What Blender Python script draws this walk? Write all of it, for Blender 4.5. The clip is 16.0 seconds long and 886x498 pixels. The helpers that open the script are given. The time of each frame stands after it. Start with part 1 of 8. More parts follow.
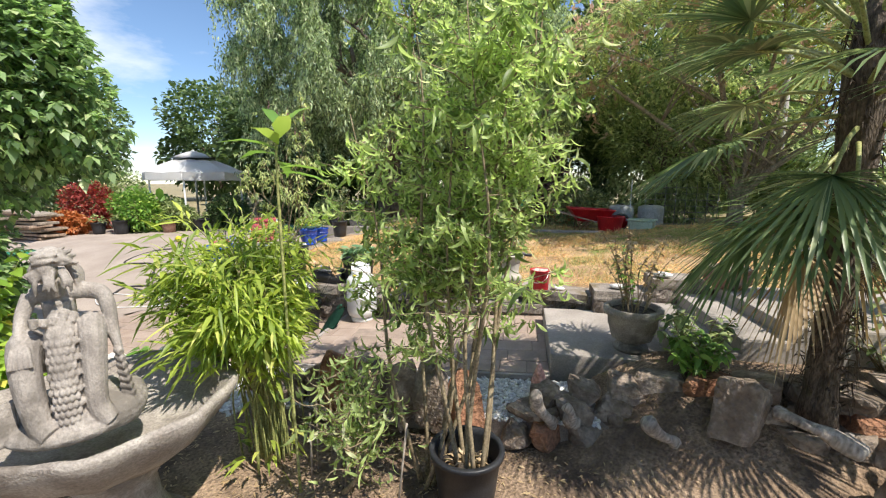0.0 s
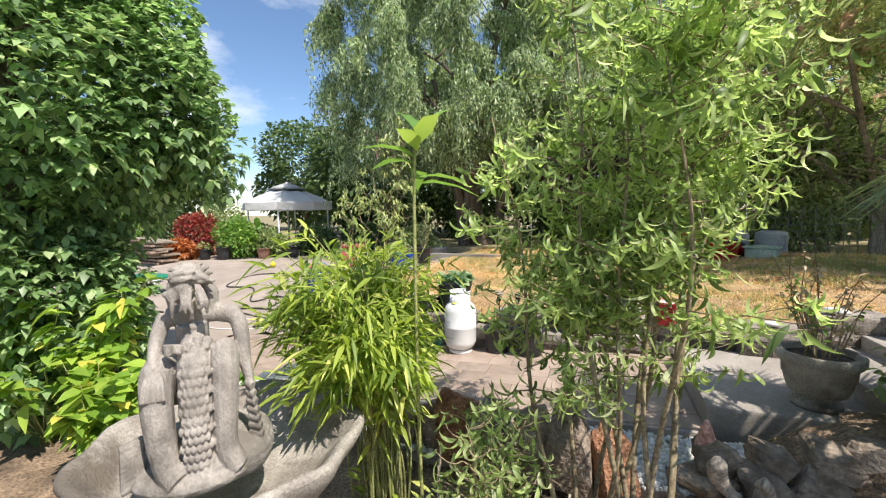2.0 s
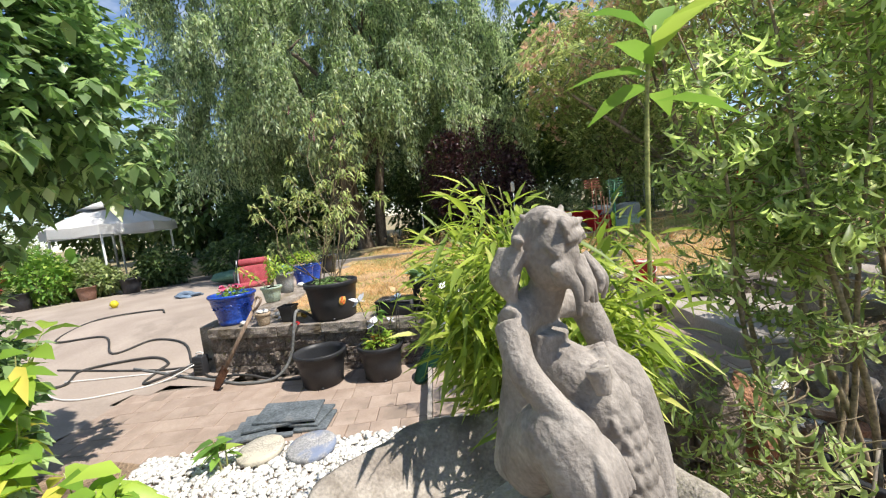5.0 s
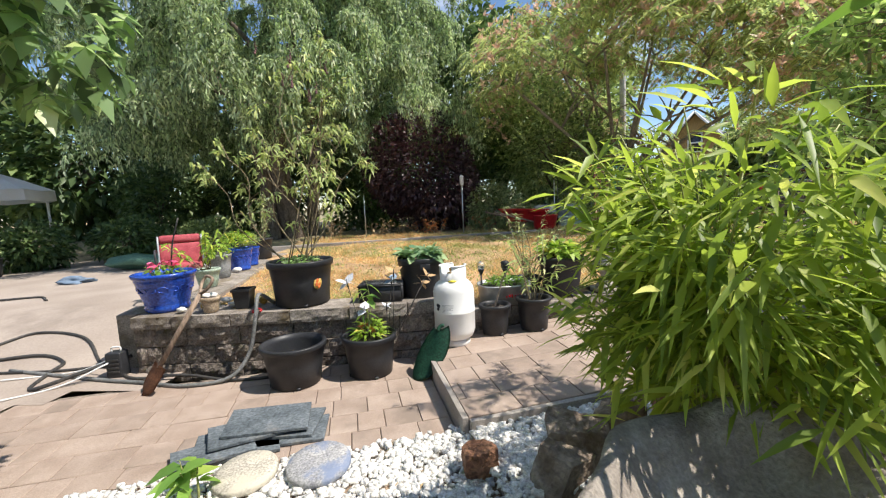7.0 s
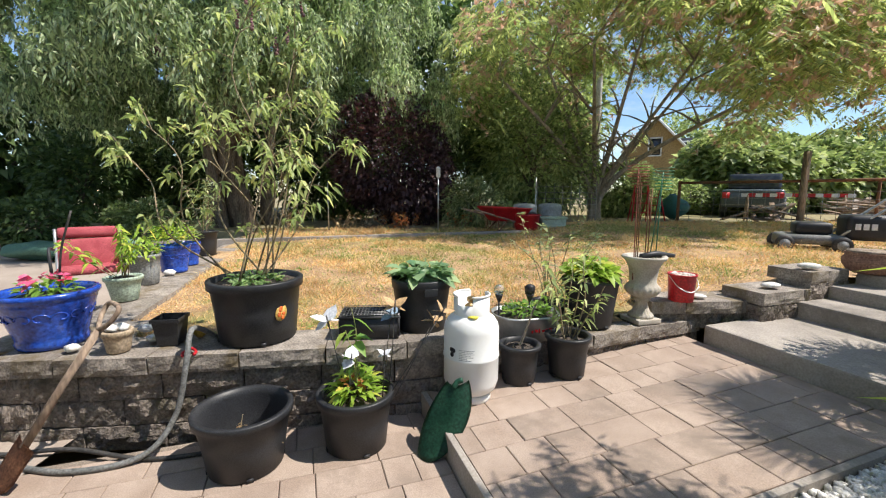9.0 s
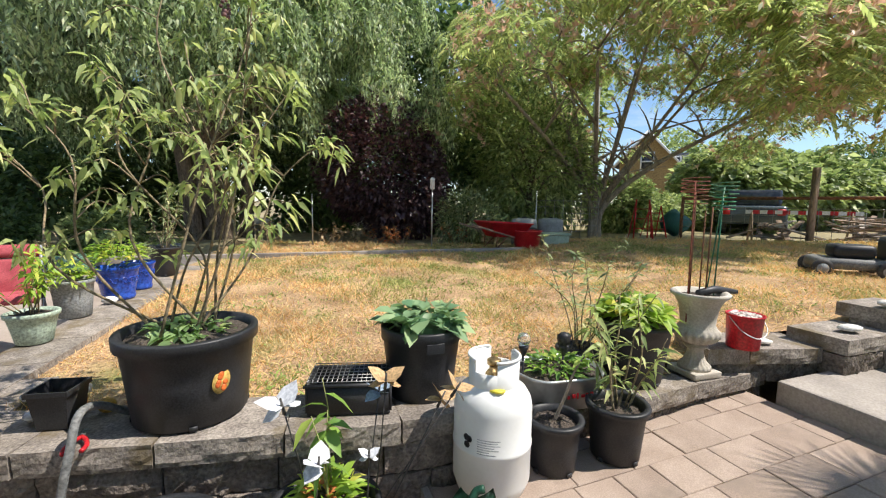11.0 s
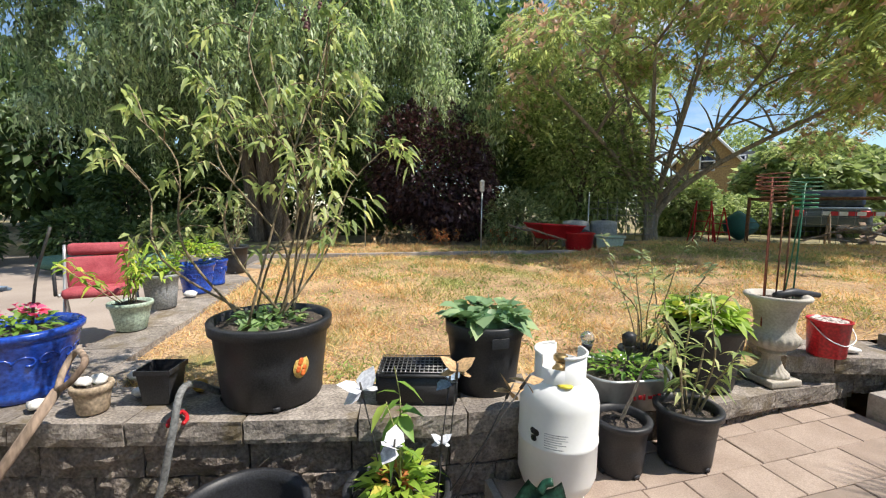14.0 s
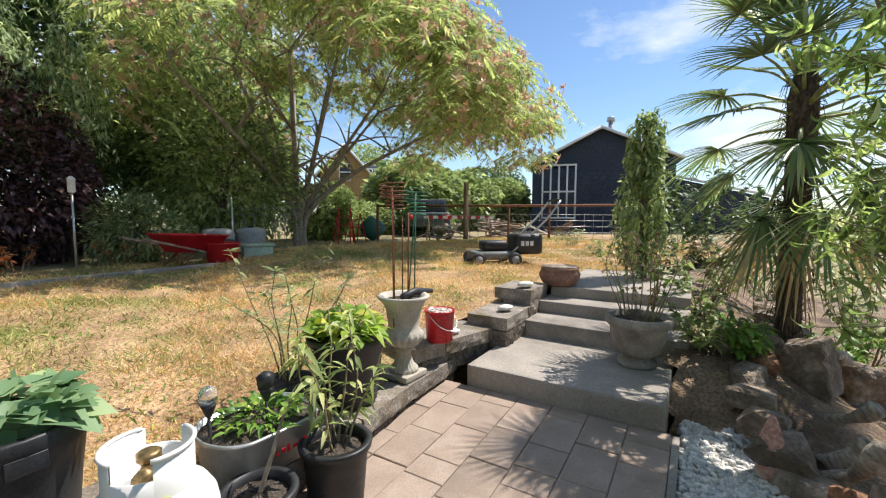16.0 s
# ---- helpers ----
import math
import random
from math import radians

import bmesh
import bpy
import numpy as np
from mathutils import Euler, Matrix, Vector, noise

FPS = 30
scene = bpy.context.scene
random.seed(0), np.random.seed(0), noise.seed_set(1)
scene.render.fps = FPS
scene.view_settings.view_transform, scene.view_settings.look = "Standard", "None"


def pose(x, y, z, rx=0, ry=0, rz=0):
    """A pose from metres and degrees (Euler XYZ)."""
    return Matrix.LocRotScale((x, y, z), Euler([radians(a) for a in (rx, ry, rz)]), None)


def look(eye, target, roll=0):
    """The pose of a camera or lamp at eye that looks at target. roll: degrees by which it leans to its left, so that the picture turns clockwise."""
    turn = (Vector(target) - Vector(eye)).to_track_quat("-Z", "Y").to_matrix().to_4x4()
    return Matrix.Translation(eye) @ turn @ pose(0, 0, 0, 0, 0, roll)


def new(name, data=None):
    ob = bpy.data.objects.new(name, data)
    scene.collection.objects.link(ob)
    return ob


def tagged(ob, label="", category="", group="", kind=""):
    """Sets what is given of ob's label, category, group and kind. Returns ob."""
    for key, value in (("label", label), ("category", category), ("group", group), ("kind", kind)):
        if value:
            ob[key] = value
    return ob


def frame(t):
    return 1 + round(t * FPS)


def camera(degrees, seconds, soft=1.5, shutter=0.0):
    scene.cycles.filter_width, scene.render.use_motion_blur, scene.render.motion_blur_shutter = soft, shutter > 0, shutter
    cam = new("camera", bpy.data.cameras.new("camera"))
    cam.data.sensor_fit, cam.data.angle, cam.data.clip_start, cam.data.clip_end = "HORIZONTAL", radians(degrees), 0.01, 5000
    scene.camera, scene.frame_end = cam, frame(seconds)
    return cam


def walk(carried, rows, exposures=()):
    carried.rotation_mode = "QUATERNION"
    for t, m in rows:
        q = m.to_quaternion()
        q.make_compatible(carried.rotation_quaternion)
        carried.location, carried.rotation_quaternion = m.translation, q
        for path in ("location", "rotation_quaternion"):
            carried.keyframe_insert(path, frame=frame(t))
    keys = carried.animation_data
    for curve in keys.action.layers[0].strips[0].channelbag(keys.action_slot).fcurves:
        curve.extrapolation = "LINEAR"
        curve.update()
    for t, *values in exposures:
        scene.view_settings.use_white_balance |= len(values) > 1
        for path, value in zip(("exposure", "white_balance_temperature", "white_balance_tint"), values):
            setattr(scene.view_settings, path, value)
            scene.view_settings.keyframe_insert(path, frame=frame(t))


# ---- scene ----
cam = camera(93.6, 16.0, soft=1.2)
PATH = [
    (0, (3.185, -1.175, 1.42), (2.248, 0.564, 1.104), -0.1),
    (0.5, (3.111, -1.215, 1.398), (2.076, 0.474, 1.117), 0.2),
    (1, (3.048, -1.19, 1.393), (1.912, 0.438, 1.146), 0.3),
    (1.5, (2.947, -1.116, 1.393), (1.738, 0.464, 1.182), -0.0),
    (2, (2.745, -1.101, 1.35), (1.525, 0.474, 1.175), -0.8),
    (2.5, (2.556, -1.112, 1.337), (1.37, 0.492, 1.185), -2.0),
    (3, (2.373, -1.088, 1.303), (1.272, 0.575, 1.157), -3.0),
    (3.5, (2.174, -1.15, 1.263), (1.181, 0.581, 1.125), -3.9),
    (4, (1.944, -1.224, 1.243), (1.065, 0.567, 1.109), -5.1),
    (4.2, (1.859, -1.236, 1.238), (1.016, 0.572, 1.094), -5.7),
    (6.3, (0.815, -1.2, 1.146), (0.666, 0.783, 0.925), -4.0),
    (6.5, (0.772, -1.106, 1.083), (0.619, 0.878, 0.882), -3.5),
    (7, (0.662, -0.946, 1.06), (0.489, 1.035, 0.841), -2.7),
    (7.5, (0.51, -0.781, 1.039), (0.4, 1.204, 0.824), -1.1),
    (8, (0.377, -0.639, 1.056), (0.347, 1.35, 0.848), -0.1),
    (8.5, (0.293, -0.286, 1.097), (0.266, 1.699, 0.858), -0.4),
    (9, (0.26, -0.111, 1.148), (0.297, 1.87, 0.878), 0.2),
    (9.2, (0.259, -0.005, 1.204), (0.342, 1.965, 0.874), 0.4),
    (11.3, (0.173, 0.573, 1.167), (0.256, 2.561, 0.964), 1.1),
    (11.5, (0.166, 0.576, 1.161), (0.189, 2.566, 0.961), 0.6),
    (12, (0.134, 0.545, 1.158), (0.026, 2.532, 0.962), 0.0),
    (12.5, (0.113, 0.523, 1.162), (-0.103, 2.501, 0.96), -0.3),
    (13, (0.096, 0.51, 1.158), (-0.165, 2.482, 0.952), -0.1),
    (13.5, (0.084, 0.5, 1.155), (-0.149, 2.475, 0.946), 0.2),
    (14, (0.097, 0.504, 1.15), (-0.03, 2.489, 0.948), 0.7),
    (14.5, (0.092, 0.516, 1.163), (0.283, 2.498, 0.981), 1.0),
    (15, (0.119, 0.565, 1.179), (0.682, 2.478, 1.018), 0.2),
    (15.5, (0.224, 0.724, 1.163), (1.161, 2.483, 1.005), -0.1),
    (15.8, (0.328, 0.801, 1.189), (1.476, 2.429, 1.014), -0.4),
    (16, (0.354, 0.884, 1.167), (1.67, 2.381, 1.005), 0.3),
]
walk(cam, [(t, look(eye, target, roll)) for t, eye, target, roll in PATH],
     exposures=[(0, 0.50), (4.2, 0.50), (6.3, 0.47), (9.2, 0.44), (11.3, 0.42), (14, 0.42), (16, 0.40)])

# ---- sky and sun ----
SUN_EL, SUN_AZ = 57.0, -10.0          # azimuth in degrees from +x towards +y
world = bpy.data.worlds.new("sky")
scene.world = world
world.use_nodes = True
wn = world.node_tree.nodes
wl = world.node_tree.links
wn.clear()
w_out = wn.new("ShaderNodeOutputWorld")
w_bg = wn.new("ShaderNodeBackground")
w_sky = wn.new("ShaderNodeTexSky")
w_sky.sky_type = "NISHITA"
w_sky.sun_disc = False
w_sky.sun_elevation = radians(SUN_EL)
w_sky.sun_rotation = radians(90 - SUN_AZ)
w_sky.air_density, w_sky.dust_density, w_sky.ozone_density = 1.0, 0.05, 4.5
w_bg.inputs["Strength"].default_value = 0.125
# thin broken cloud high in the sky
w_co = wn.new("ShaderNodeTexCoord")
w_map = wn.new("ShaderNodeMapping")
w_map.inputs["Scale"].default_value = (1.0, 1.0, 2.6)
w_noise = wn.new("ShaderNodeTexNoise")
w_noise.inputs["Scale"].default_value = 2.3
w_noise.inputs["Detail"].default_value = 7
w_noise.inputs["Roughness"].default_value = 0.58
w_ramp = wn.new("ShaderNodeValToRGB")
w_ramp.color_ramp.elements[0].position = 0.50
w_ramp.color_ramp.elements[1].position = 0.72
w_mix = wn.new("ShaderNodeMixRGB")
w_mix.inputs["Color2"].default_value = (7.0, 7.2, 7.6, 1)
wl.new(w_co.outputs["Generated"], w_map.inputs["Vector"])
wl.new(w_map.outputs["Vector"], w_noise.inputs["Vector"])
wl.new(w_noise.outputs["Fac"], w_ramp.inputs["Fac"])
wl.new(w_ramp.outputs["Color"], w_mix.inputs["Fac"])
wl.new(w_sky.outputs["Color"], w_mix.inputs["Color1"])
wl.new(w_mix.outputs["Color"], w_bg.inputs["Color"])
wl.new(w_bg.outputs["Background"], w_out.inputs["Surface"])

sun = new("sun", bpy.data.lights.new("sun", "SUN"))
sun.data.energy = 5.0
sun.data.angle = radians(0.55)
sun.data.color = (1.0, 0.935, 0.85)
_sd = Vector((math.cos(radians(SUN_EL)) * math.cos(radians(SUN_AZ)), math.cos(radians(SUN_EL)) * math.sin(radians(SUN_AZ)), math.sin(radians(SUN_EL))))
sun.matrix_world = look(tuple(_sd * 30), (0, 0, 0))


# ---- materials ----
def _nodes(name):
    m = bpy.data.materials.new(name)
    m.use_nodes = True
    n, l = m.node_tree.nodes, m.node_tree.links
    return m, n, l, n["Principled BSDF"]


def surface(name, c1, c2, scale=8.0, fine=60.0, rough=0.8, bump=0.3, metal=0.0, c3=None, c3_at=0.62, spread=0.0, spec=0.4, grain=0.55, rough_var=0.1, stretch=(1, 1, 1), dist=0.01, per_object=False):
    """Two tones by broad noise, a third as stains, grain and relief by fine noise."""
    m, n, l, p = _nodes(name)
    co = n.new("ShaderNodeTexCoord")
    mp = n.new("ShaderNodeMapping")
    mp.inputs["Scale"].default_value = stretch
    l.new(co.outputs["Object"], mp.inputs["Vector"])
    vec = mp.outputs["Vector"]
    if per_object:
        oi = n.new("ShaderNodeObjectInfo")
        add = n.new("ShaderNodeVectorMath")
        add.operation = "ADD"
        sc = n.new("ShaderNodeVectorMath")
        sc.operation = "SCALE"
        sc.inputs["Scale"].default_value = 37.0
        cmb = n.new("ShaderNodeCombineXYZ")
        for k in range(3):
            l.new(oi.outputs["Random"], cmb.inputs[k])
        l.new(cmb.outputs[0], sc.inputs[0])
        l.new(vec, add.inputs[0])
        l.new(sc.outputs[0], add.inputs[1])
        vec = add.outputs[0]
    a = n.new("ShaderNodeTexNoise")
    a.inputs["Scale"].default_value = scale
    a.inputs["Detail"].default_value = 6
    b = n.new("ShaderNodeTexNoise")
    b.inputs["Scale"].default_value = fine
    b.inputs["Detail"].default_value = 4
    l.new(vec, a.inputs["Vector"])
    l.new(vec, b.inputs["Vector"])
    r = n.new("ShaderNodeValToRGB")
    r.color_ramp.elements[0].position, r.color_ramp.elements[1].position = 0.35, 0.65
    r.color_ramp.elements[0].color, r.color_ramp.elements[1].color = (*c1, 1), (*c2, 1)
    l.new(a.outputs["Fac"], r.inputs["Fac"])
    col = r.outputs["Color"]
    g = n.new("ShaderNodeMixRGB")
    g.blend_type = "OVERLAY"
    g.inputs["Fac"].default_value = grain
    l.new(col, g.inputs["Color1"])
    gr = n.new("ShaderNodeValToRGB")
    gr.color_ramp.elements[0].position, gr.color_ramp.elements[1].position = 0.25, 0.75
    l.new(b.outputs["Fac"], gr.inputs["Fac"])
    l.new(gr.outputs["Color"], g.inputs["Color2"])
    col = g.outputs["Color"]
    if c3:
        s = n.new("ShaderNodeTexNoise")
        s.inputs["Scale"].default_value = scale * 0.37
        s.inputs["Detail"].default_value = 8
        s.inputs["Roughness"].default_value = 0.65
        l.new(vec, s.inputs["Vector"])
        sr = n.new("ShaderNodeValToRGB")
        sr.color_ramp.elements[0].position, sr.color_ramp.elements[1].position = c3_at - 0.06, c3_at + 0.06
        l.new(s.outputs["Fac"], sr.inputs["Fac"])
        mx = n.new("ShaderNodeMixRGB")
        mx.inputs["Color2"].default_value = (*c3, 1)
        l.new(sr.outputs["Color"], mx.inputs["Fac"])
        l.new(col, mx.inputs["Color1"])
        col = mx.outputs["Color"]
    if spread:
        src = n.new("ShaderNodeObjectInfo").outputs["Random"] if per_object else n.new("ShaderNodeNewGeometry").outputs["Random Per Island"]
        hs = n.new("ShaderNodeHueSaturation")
        mr = n.new("ShaderNodeMapRange")
        mr.inputs["To Min"].default_value, mr.inputs["To Max"].default_value = 1 - spread, 1 + spread
        l.new(src, mr.inputs["Value"])
        l.new(mr.outputs["Result"], hs.inputs["Value"])
        l.new(col, hs.inputs["Color"])
        col = hs.outputs["Color"]
    l.new(col, p.inputs["Base Color"])
    rr = n.new("ShaderNodeMapRange")
    rr.inputs["To Min"].default_value, rr.inputs["To Max"].default_value = max(0.02, rough - rough_var), min(1, rough + rough_var)
    l.new(a.outputs["Fac"], rr.inputs["Value"])
    l.new(rr.outputs["Result"], p.inputs["Roughness"])
    p.inputs["Metallic"].default_value = metal
    p.inputs["Specular IOR Level"].default_value = spec
    if bump:
        bp = n.new("ShaderNodeBump")
        bp.inputs["Strength"].default_value = bump
        bp.inputs["Distance"].default_value = dist
        ad = n.new("ShaderNodeMath")
        ad.operation = "ADD"
        l.new(a.outputs["Fac"], ad.inputs[0])
        l.new(b.outputs["Fac"], ad.inputs[1])
        l.new(ad.outputs[0], bp.inputs["Height"])
        l.new(bp.outputs["Normal"], p.inputs["Normal"])
    return m


LEAF = 1.45


def leaf_material(name, c1, c2, c3=None, thin=0.4, rough=0.45, glow=(1.12, 1.18, 0.88), spec=0.4):
    """Leaves: each leaf its own tone between c1 and c2, some c3; light shines through."""
    m, n, l, p = _nodes(name)
    c1, c2 = tuple(min(0.8, c * LEAF) for c in c1), tuple(min(0.8, c * LEAF) for c in c2)
    c3 = tuple(min(0.85, c * LEAF) for c in c3) if c3 else None
    geo = n.new("ShaderNodeNewGeometry")
    r = n.new("ShaderNodeValToRGB")
    r.color_ramp.elements[0].position, r.color_ramp.elements[1].position = 0.0, 0.85
    r.color_ramp.elements[0].color, r.color_ramp.elements[1].color = (*c1, 1), (*c2, 1)
    if c3:
        e = r.color_ramp.elements.new(1.0)
        e.color = (*c3, 1)
    l.new(geo.outputs["Random Per Island"], r.inputs["Fac"])
    co = n.new("ShaderNodeTexCoord")
    ns = n.new("ShaderNodeTexNoise")
    ns.inputs["Scale"].default_value = 1.3
    ns.inputs["Detail"].default_value = 5
    l.new(co.outputs["Object"], ns.inputs["Vector"])
    hs = n.new("ShaderNodeHueSaturation")
    mr = n.new("ShaderNodeMapRange")
    mr.inputs["To Min"].default_value, mr.inputs["To Max"].default_value = 0.6, 1.4
    l.new(ns.outputs["Fac"], mr.inputs["Value"])
    l.new(mr.outputs["Result"], hs.inputs["Value"])
    l.new(r.outputs["Color"], hs.inputs["Color"])
    l.new(hs.outputs["Color"], p.inputs["Base Color"])
    p.inputs["Roughness"].default_value = rough
    p.inputs["Specular IOR Level"].default_value = spec
    tr = n.new("ShaderNodeBsdfTranslucent")
    tg = n.new("ShaderNodeMixRGB")
    tg.blend_type = "MULTIPLY"
    tg.inputs["Fac"].default_value = 1
    tg.inputs["Color2"].default_value = (*glow, 1)
    l.new(hs.outputs["Color"], tg.inputs["Color1"])
    l.new(tg.outputs["Color"], tr.inputs["Color"])
    mix = n.new("ShaderNodeMixShader")
    mix.inputs["Fac"].default_value = thin
    l.new(p.outputs["BSDF"], mix.inputs[1])
    l.new(tr.outputs["BSDF"], mix.inputs[2])
    l.new(mix.outputs["Shader"], n["Material Output"].inputs["Surface"])
    return m


M = {}
M["paver"] = surface("paver", (0.302, 0.228, 0.180), (0.388, 0.304, 0.247), 5, 180, 0.85, 0.25, grain=0.22, c3=(0.25, 0.195, 0.155), c3_at=0.6, spread=0.06, per_object=True, dist=0.004)
M["patio_far"] = surface("patio_far", (0.32, 0.262, 0.218), (0.40, 0.335, 0.283), 1.6, 60, 0.88, 0.15, c3=(0.25, 0.205, 0.17), c3_at=0.64, grain=0.14, dist=0.003)
M["joint"] = surface("joint", (0.21, 0.17, 0.135), (0.29, 0.24, 0.195), 20, 200, 0.95, 0.4)
M["block"] = surface("block", (0.143, 0.118, 0.100), (0.252, 0.213, 0.181), 14, 70, 0.92, 0.9, c3=(0.10, 0.085, 0.06), c3_at=0.6, spread=0.16, per_object=True, dist=0.012)
M["cap"] = surface("cap", (0.20, 0.172, 0.148), (0.33, 0.29, 0.25), 9, 90, 0.9, 0.5, c3=(0.16, 0.125, 0.075), c3_at=0.58, spread=0.14, per_object=True, dist=0.006)
M["step"] = surface("step_stone", (0.27, 0.24, 0.21), (0.38, 0.34, 0.30), 3, 90, 0.9, 0.4, grain=0.22, c3=(0.18, 0.16, 0.14), c3_at=0.6, dist=0.006)
M["soil"] = surface("soil", (0.17, 0.115, 0.075), (0.33, 0.235, 0.155), 5, 60, 0.97, 0.9, c3=(0.10, 0.07, 0.05), c3_at=0.57, dist=0.03)
M["lawn"] = surface("dry_lawn", (0.28, 0.175, 0.09), (0.54, 0.36, 0.20), 2.6, 45, 0.97, 0.8, c3=(0.24, 0.23, 0.075), c3_at=0.60, dist=0.03)
M["far_ground"] = surface("far_ground", (0.22, 0.19, 0.10), (0.34, 0.28, 0.16), 0.25, 6, 0.97, 0.5, dist=0.05)
M["bark"] = surface("bark", (0.10, 0.075, 0.055), (0.22, 0.175, 0.135), 9, 60, 0.95, 1.0, stretch=(1, 1, 0.25), dist=0.03)
M["bark_pale"] = surface("bark_pale", (0.22, 0.18, 0.14), (0.36, 0.31, 0.25), 12, 60, 0.92, 0.7, stretch=(1, 1, 0.3), dist=0.01)
M["twig"] = surface("twig", (0.20, 0.15, 0.09), (0.32, 0.26, 0.16), 18, 80, 0.85, 0.4, dist=0.004)
M["cane"] = surface("cane", (0.23, 0.26, 0.08), (0.36, 0.36, 0.14), 20, 90, 0.5, 0.15, dist=0.002)
M["concrete"] = surface("cast_stone", (0.26, 0.225, 0.19), (0.41, 0.37, 0.32), 8, 110, 0.92, 0.7, grain=0.3, c3=(0.15, 0.125, 0.10), c3_at=0.55, dist=0.008)
M["rock"] = surface("rock", (0.17, 0.125, 0.09), (0.36, 0.295, 0.235), 9, 45, 0.9, 0.9, grain=0.35, c3=(0.15, 0.115, 0.085), c3_at=0.57, spread=0.2, per_object=True, dist=0.02)
M["rock_rust"] = surface("rusty_rock", (0.22, 0.10, 0.055), (0.40, 0.21, 0.12), 9, 50, 0.9, 0.9, c3=(0.16, 0.11, 0.08), dist=0.02)
M["gravel"] = surface("white_gravel", (0.62, 0.60, 0.56), (0.78, 0.76, 0.72), 30, 120, 0.85, 0.4, spread=0.18, dist=0.004)
M["black_plastic"] = surface("black_plastic", (0.019, 0.020, 0.023), (0.036, 0.037, 0.041), 5, 160, 0.48, 0.12, c3=(0.075, 0.070, 0.062), c3_at=0.71, dist=0.002, rough_var=0.12)
M["pot_soil"] = surface("potting_soil", (0.05, 0.038, 0.03), (0.13, 0.105, 0.085), 25, 120, 0.97, 1.0, c3=(0.24, 0.20, 0.16), c3_at=0.63, dist=0.02)
M["blue_glaze"] = surface("blue_glaze", (0.012, 0.045, 0.30), (0.022, 0.085, 0.46), 7, 60, 0.22, 0.12, c3=(0.05, 0.11, 0.34), c3_at=0.66, spec=0.6, dist=0.004)
M["white_paint"] = surface("white_enamel", (0.74, 0.74, 0.72), (0.81, 0.81, 0.79), 4, 70, 0.34, 0.02, grain=0.06, c3=(0.66, 0.63, 0.57), c3_at=0.74, dist=0.0006)
M["galv"] = surface("galvanised_steel", (0.44, 0.45, 0.45), (0.60, 0.61, 0.61), 12, 60, 0.42, 0.03, metal=0.7, grain=0.1, dist=0.0006)
M["red_paint"] = surface("red_enamel", (0.42, 0.012, 0.02), (0.55, 0.022, 0.03), 6, 80, 0.35, 0.08, dist=0.001)
M["red_cloth"] = surface("red_cloth", (0.34, 0.055, 0.07), (0.46, 0.10, 0.115), 10, 220, 0.85, 0.3, dist=0.003)
M["steel"] = surface("dull_steel", (0.20, 0.20, 0.20), (0.33, 0.325, 0.32), 14, 100, 0.45, 0.15, metal=0.8, dist=0.001)
M["rust"] = surface("rusted_iron", (0.13, 0.055, 0.03), (0.25, 0.12, 0.065), 18, 90, 0.85, 0.4, dist=0.003)
M["wood_old"] = surface("weathered_wood", (0.20, 0.14, 0.10), (0.36, 0.27, 0.20), 9, 60, 0.85, 0.5, stretch=(1, 1, 0.15), dist=0.004)
M["drift"] = surface("driftwood", (0.24, 0.20, 0.165), (0.42, 0.37, 0.315), 9, 70, 0.9, 0.7, c3=(0.22, 0.17, 0.13), stretch=(1, 1, 0.25), dist=0.01)
M["hose"] = surface("rubber_hose", (0.03, 0.03, 0.03), (0.07, 0.065, 0.06), 8, 90, 0.6, 0.1, dist=0.001)
M["hose_grey"] = surface("grey_hose", (0.13, 0.135, 0.13), (0.20, 0.20, 0.195), 8, 90, 0.6, 0.1, dist=0.001)
M["slate"] = surface("slate", (0.075, 0.09, 0.10), (0.14, 0.16, 0.175), 7, 60, 0.75, 0.5, c3=(0.20, 0.19, 0.17), c3_at=0.66, dist=0.004)
M["terracotta"] = surface("terracotta", (0.20, 0.105, 0.075), (0.30, 0.18, 0.13), 8, 80, 0.88, 0.3, c3=(0.45, 0.38, 0.33), c3_at=0.66, dist=0.003)
M["tan_pot"] = surface("tan_pot", (0.33, 0.25, 0.17), (0.43, 0.34, 0.24), 8, 80, 0.8, 0.2, dist=0.003)
M["sage_pot"] = surface("sage_pot", (0.33, 0.42, 0.33), (0.43, 0.52, 0.42), 6, 80, 0.6, 0.1, dist=0.002)
M["grey_pot"] = surface("grey_pot", (0.24, 0.25, 0.25), (0.34, 0.35, 0.35), 6, 80, 0.7, 0.15, dist=0.002)
M["green_plastic"] = surface("green_plastic", (0.012, 0.06, 0.035), (0.03, 0.10, 0.06), 8, 80, 0.5, 0.15, dist=0.002)
M["urn_white"] = surface("urn_stone", (0.40, 0.36, 0.30), (0.54, 0.50, 0.43), 7, 90, 0.88, 0.4, grain=0.2, c3=(0.36, 0.31, 0.25), c3_at=0.62, dist=0.005)
M["palm_fibre"] = surface("palm_fibre", (0.06, 0.045, 0.032), (0.17, 0.13, 0.095), 30, 120, 0.97, 1.0, stretch=(1, 1, 0.3), dist=0.02)
M["navy_wall"] = surface("navy_siding", (0.022, 0.032, 0.055), (0.035, 0.046, 0.072), 0.8, 12, 0.75, 0.2, dist=0.01)
M["yellow_wall"] = surface("ochre_siding", (0.31, 0.20, 0.08), (0.38, 0.25, 0.105), 0.7, 12, 0.8, 0.2, dist=0.01)
M["roof"] = surface("roof_shingle", (0.15, 0.15, 0.155), (0.25, 0.25, 0.255), 1.2, 20, 0.9, 0.3, dist=0.02)
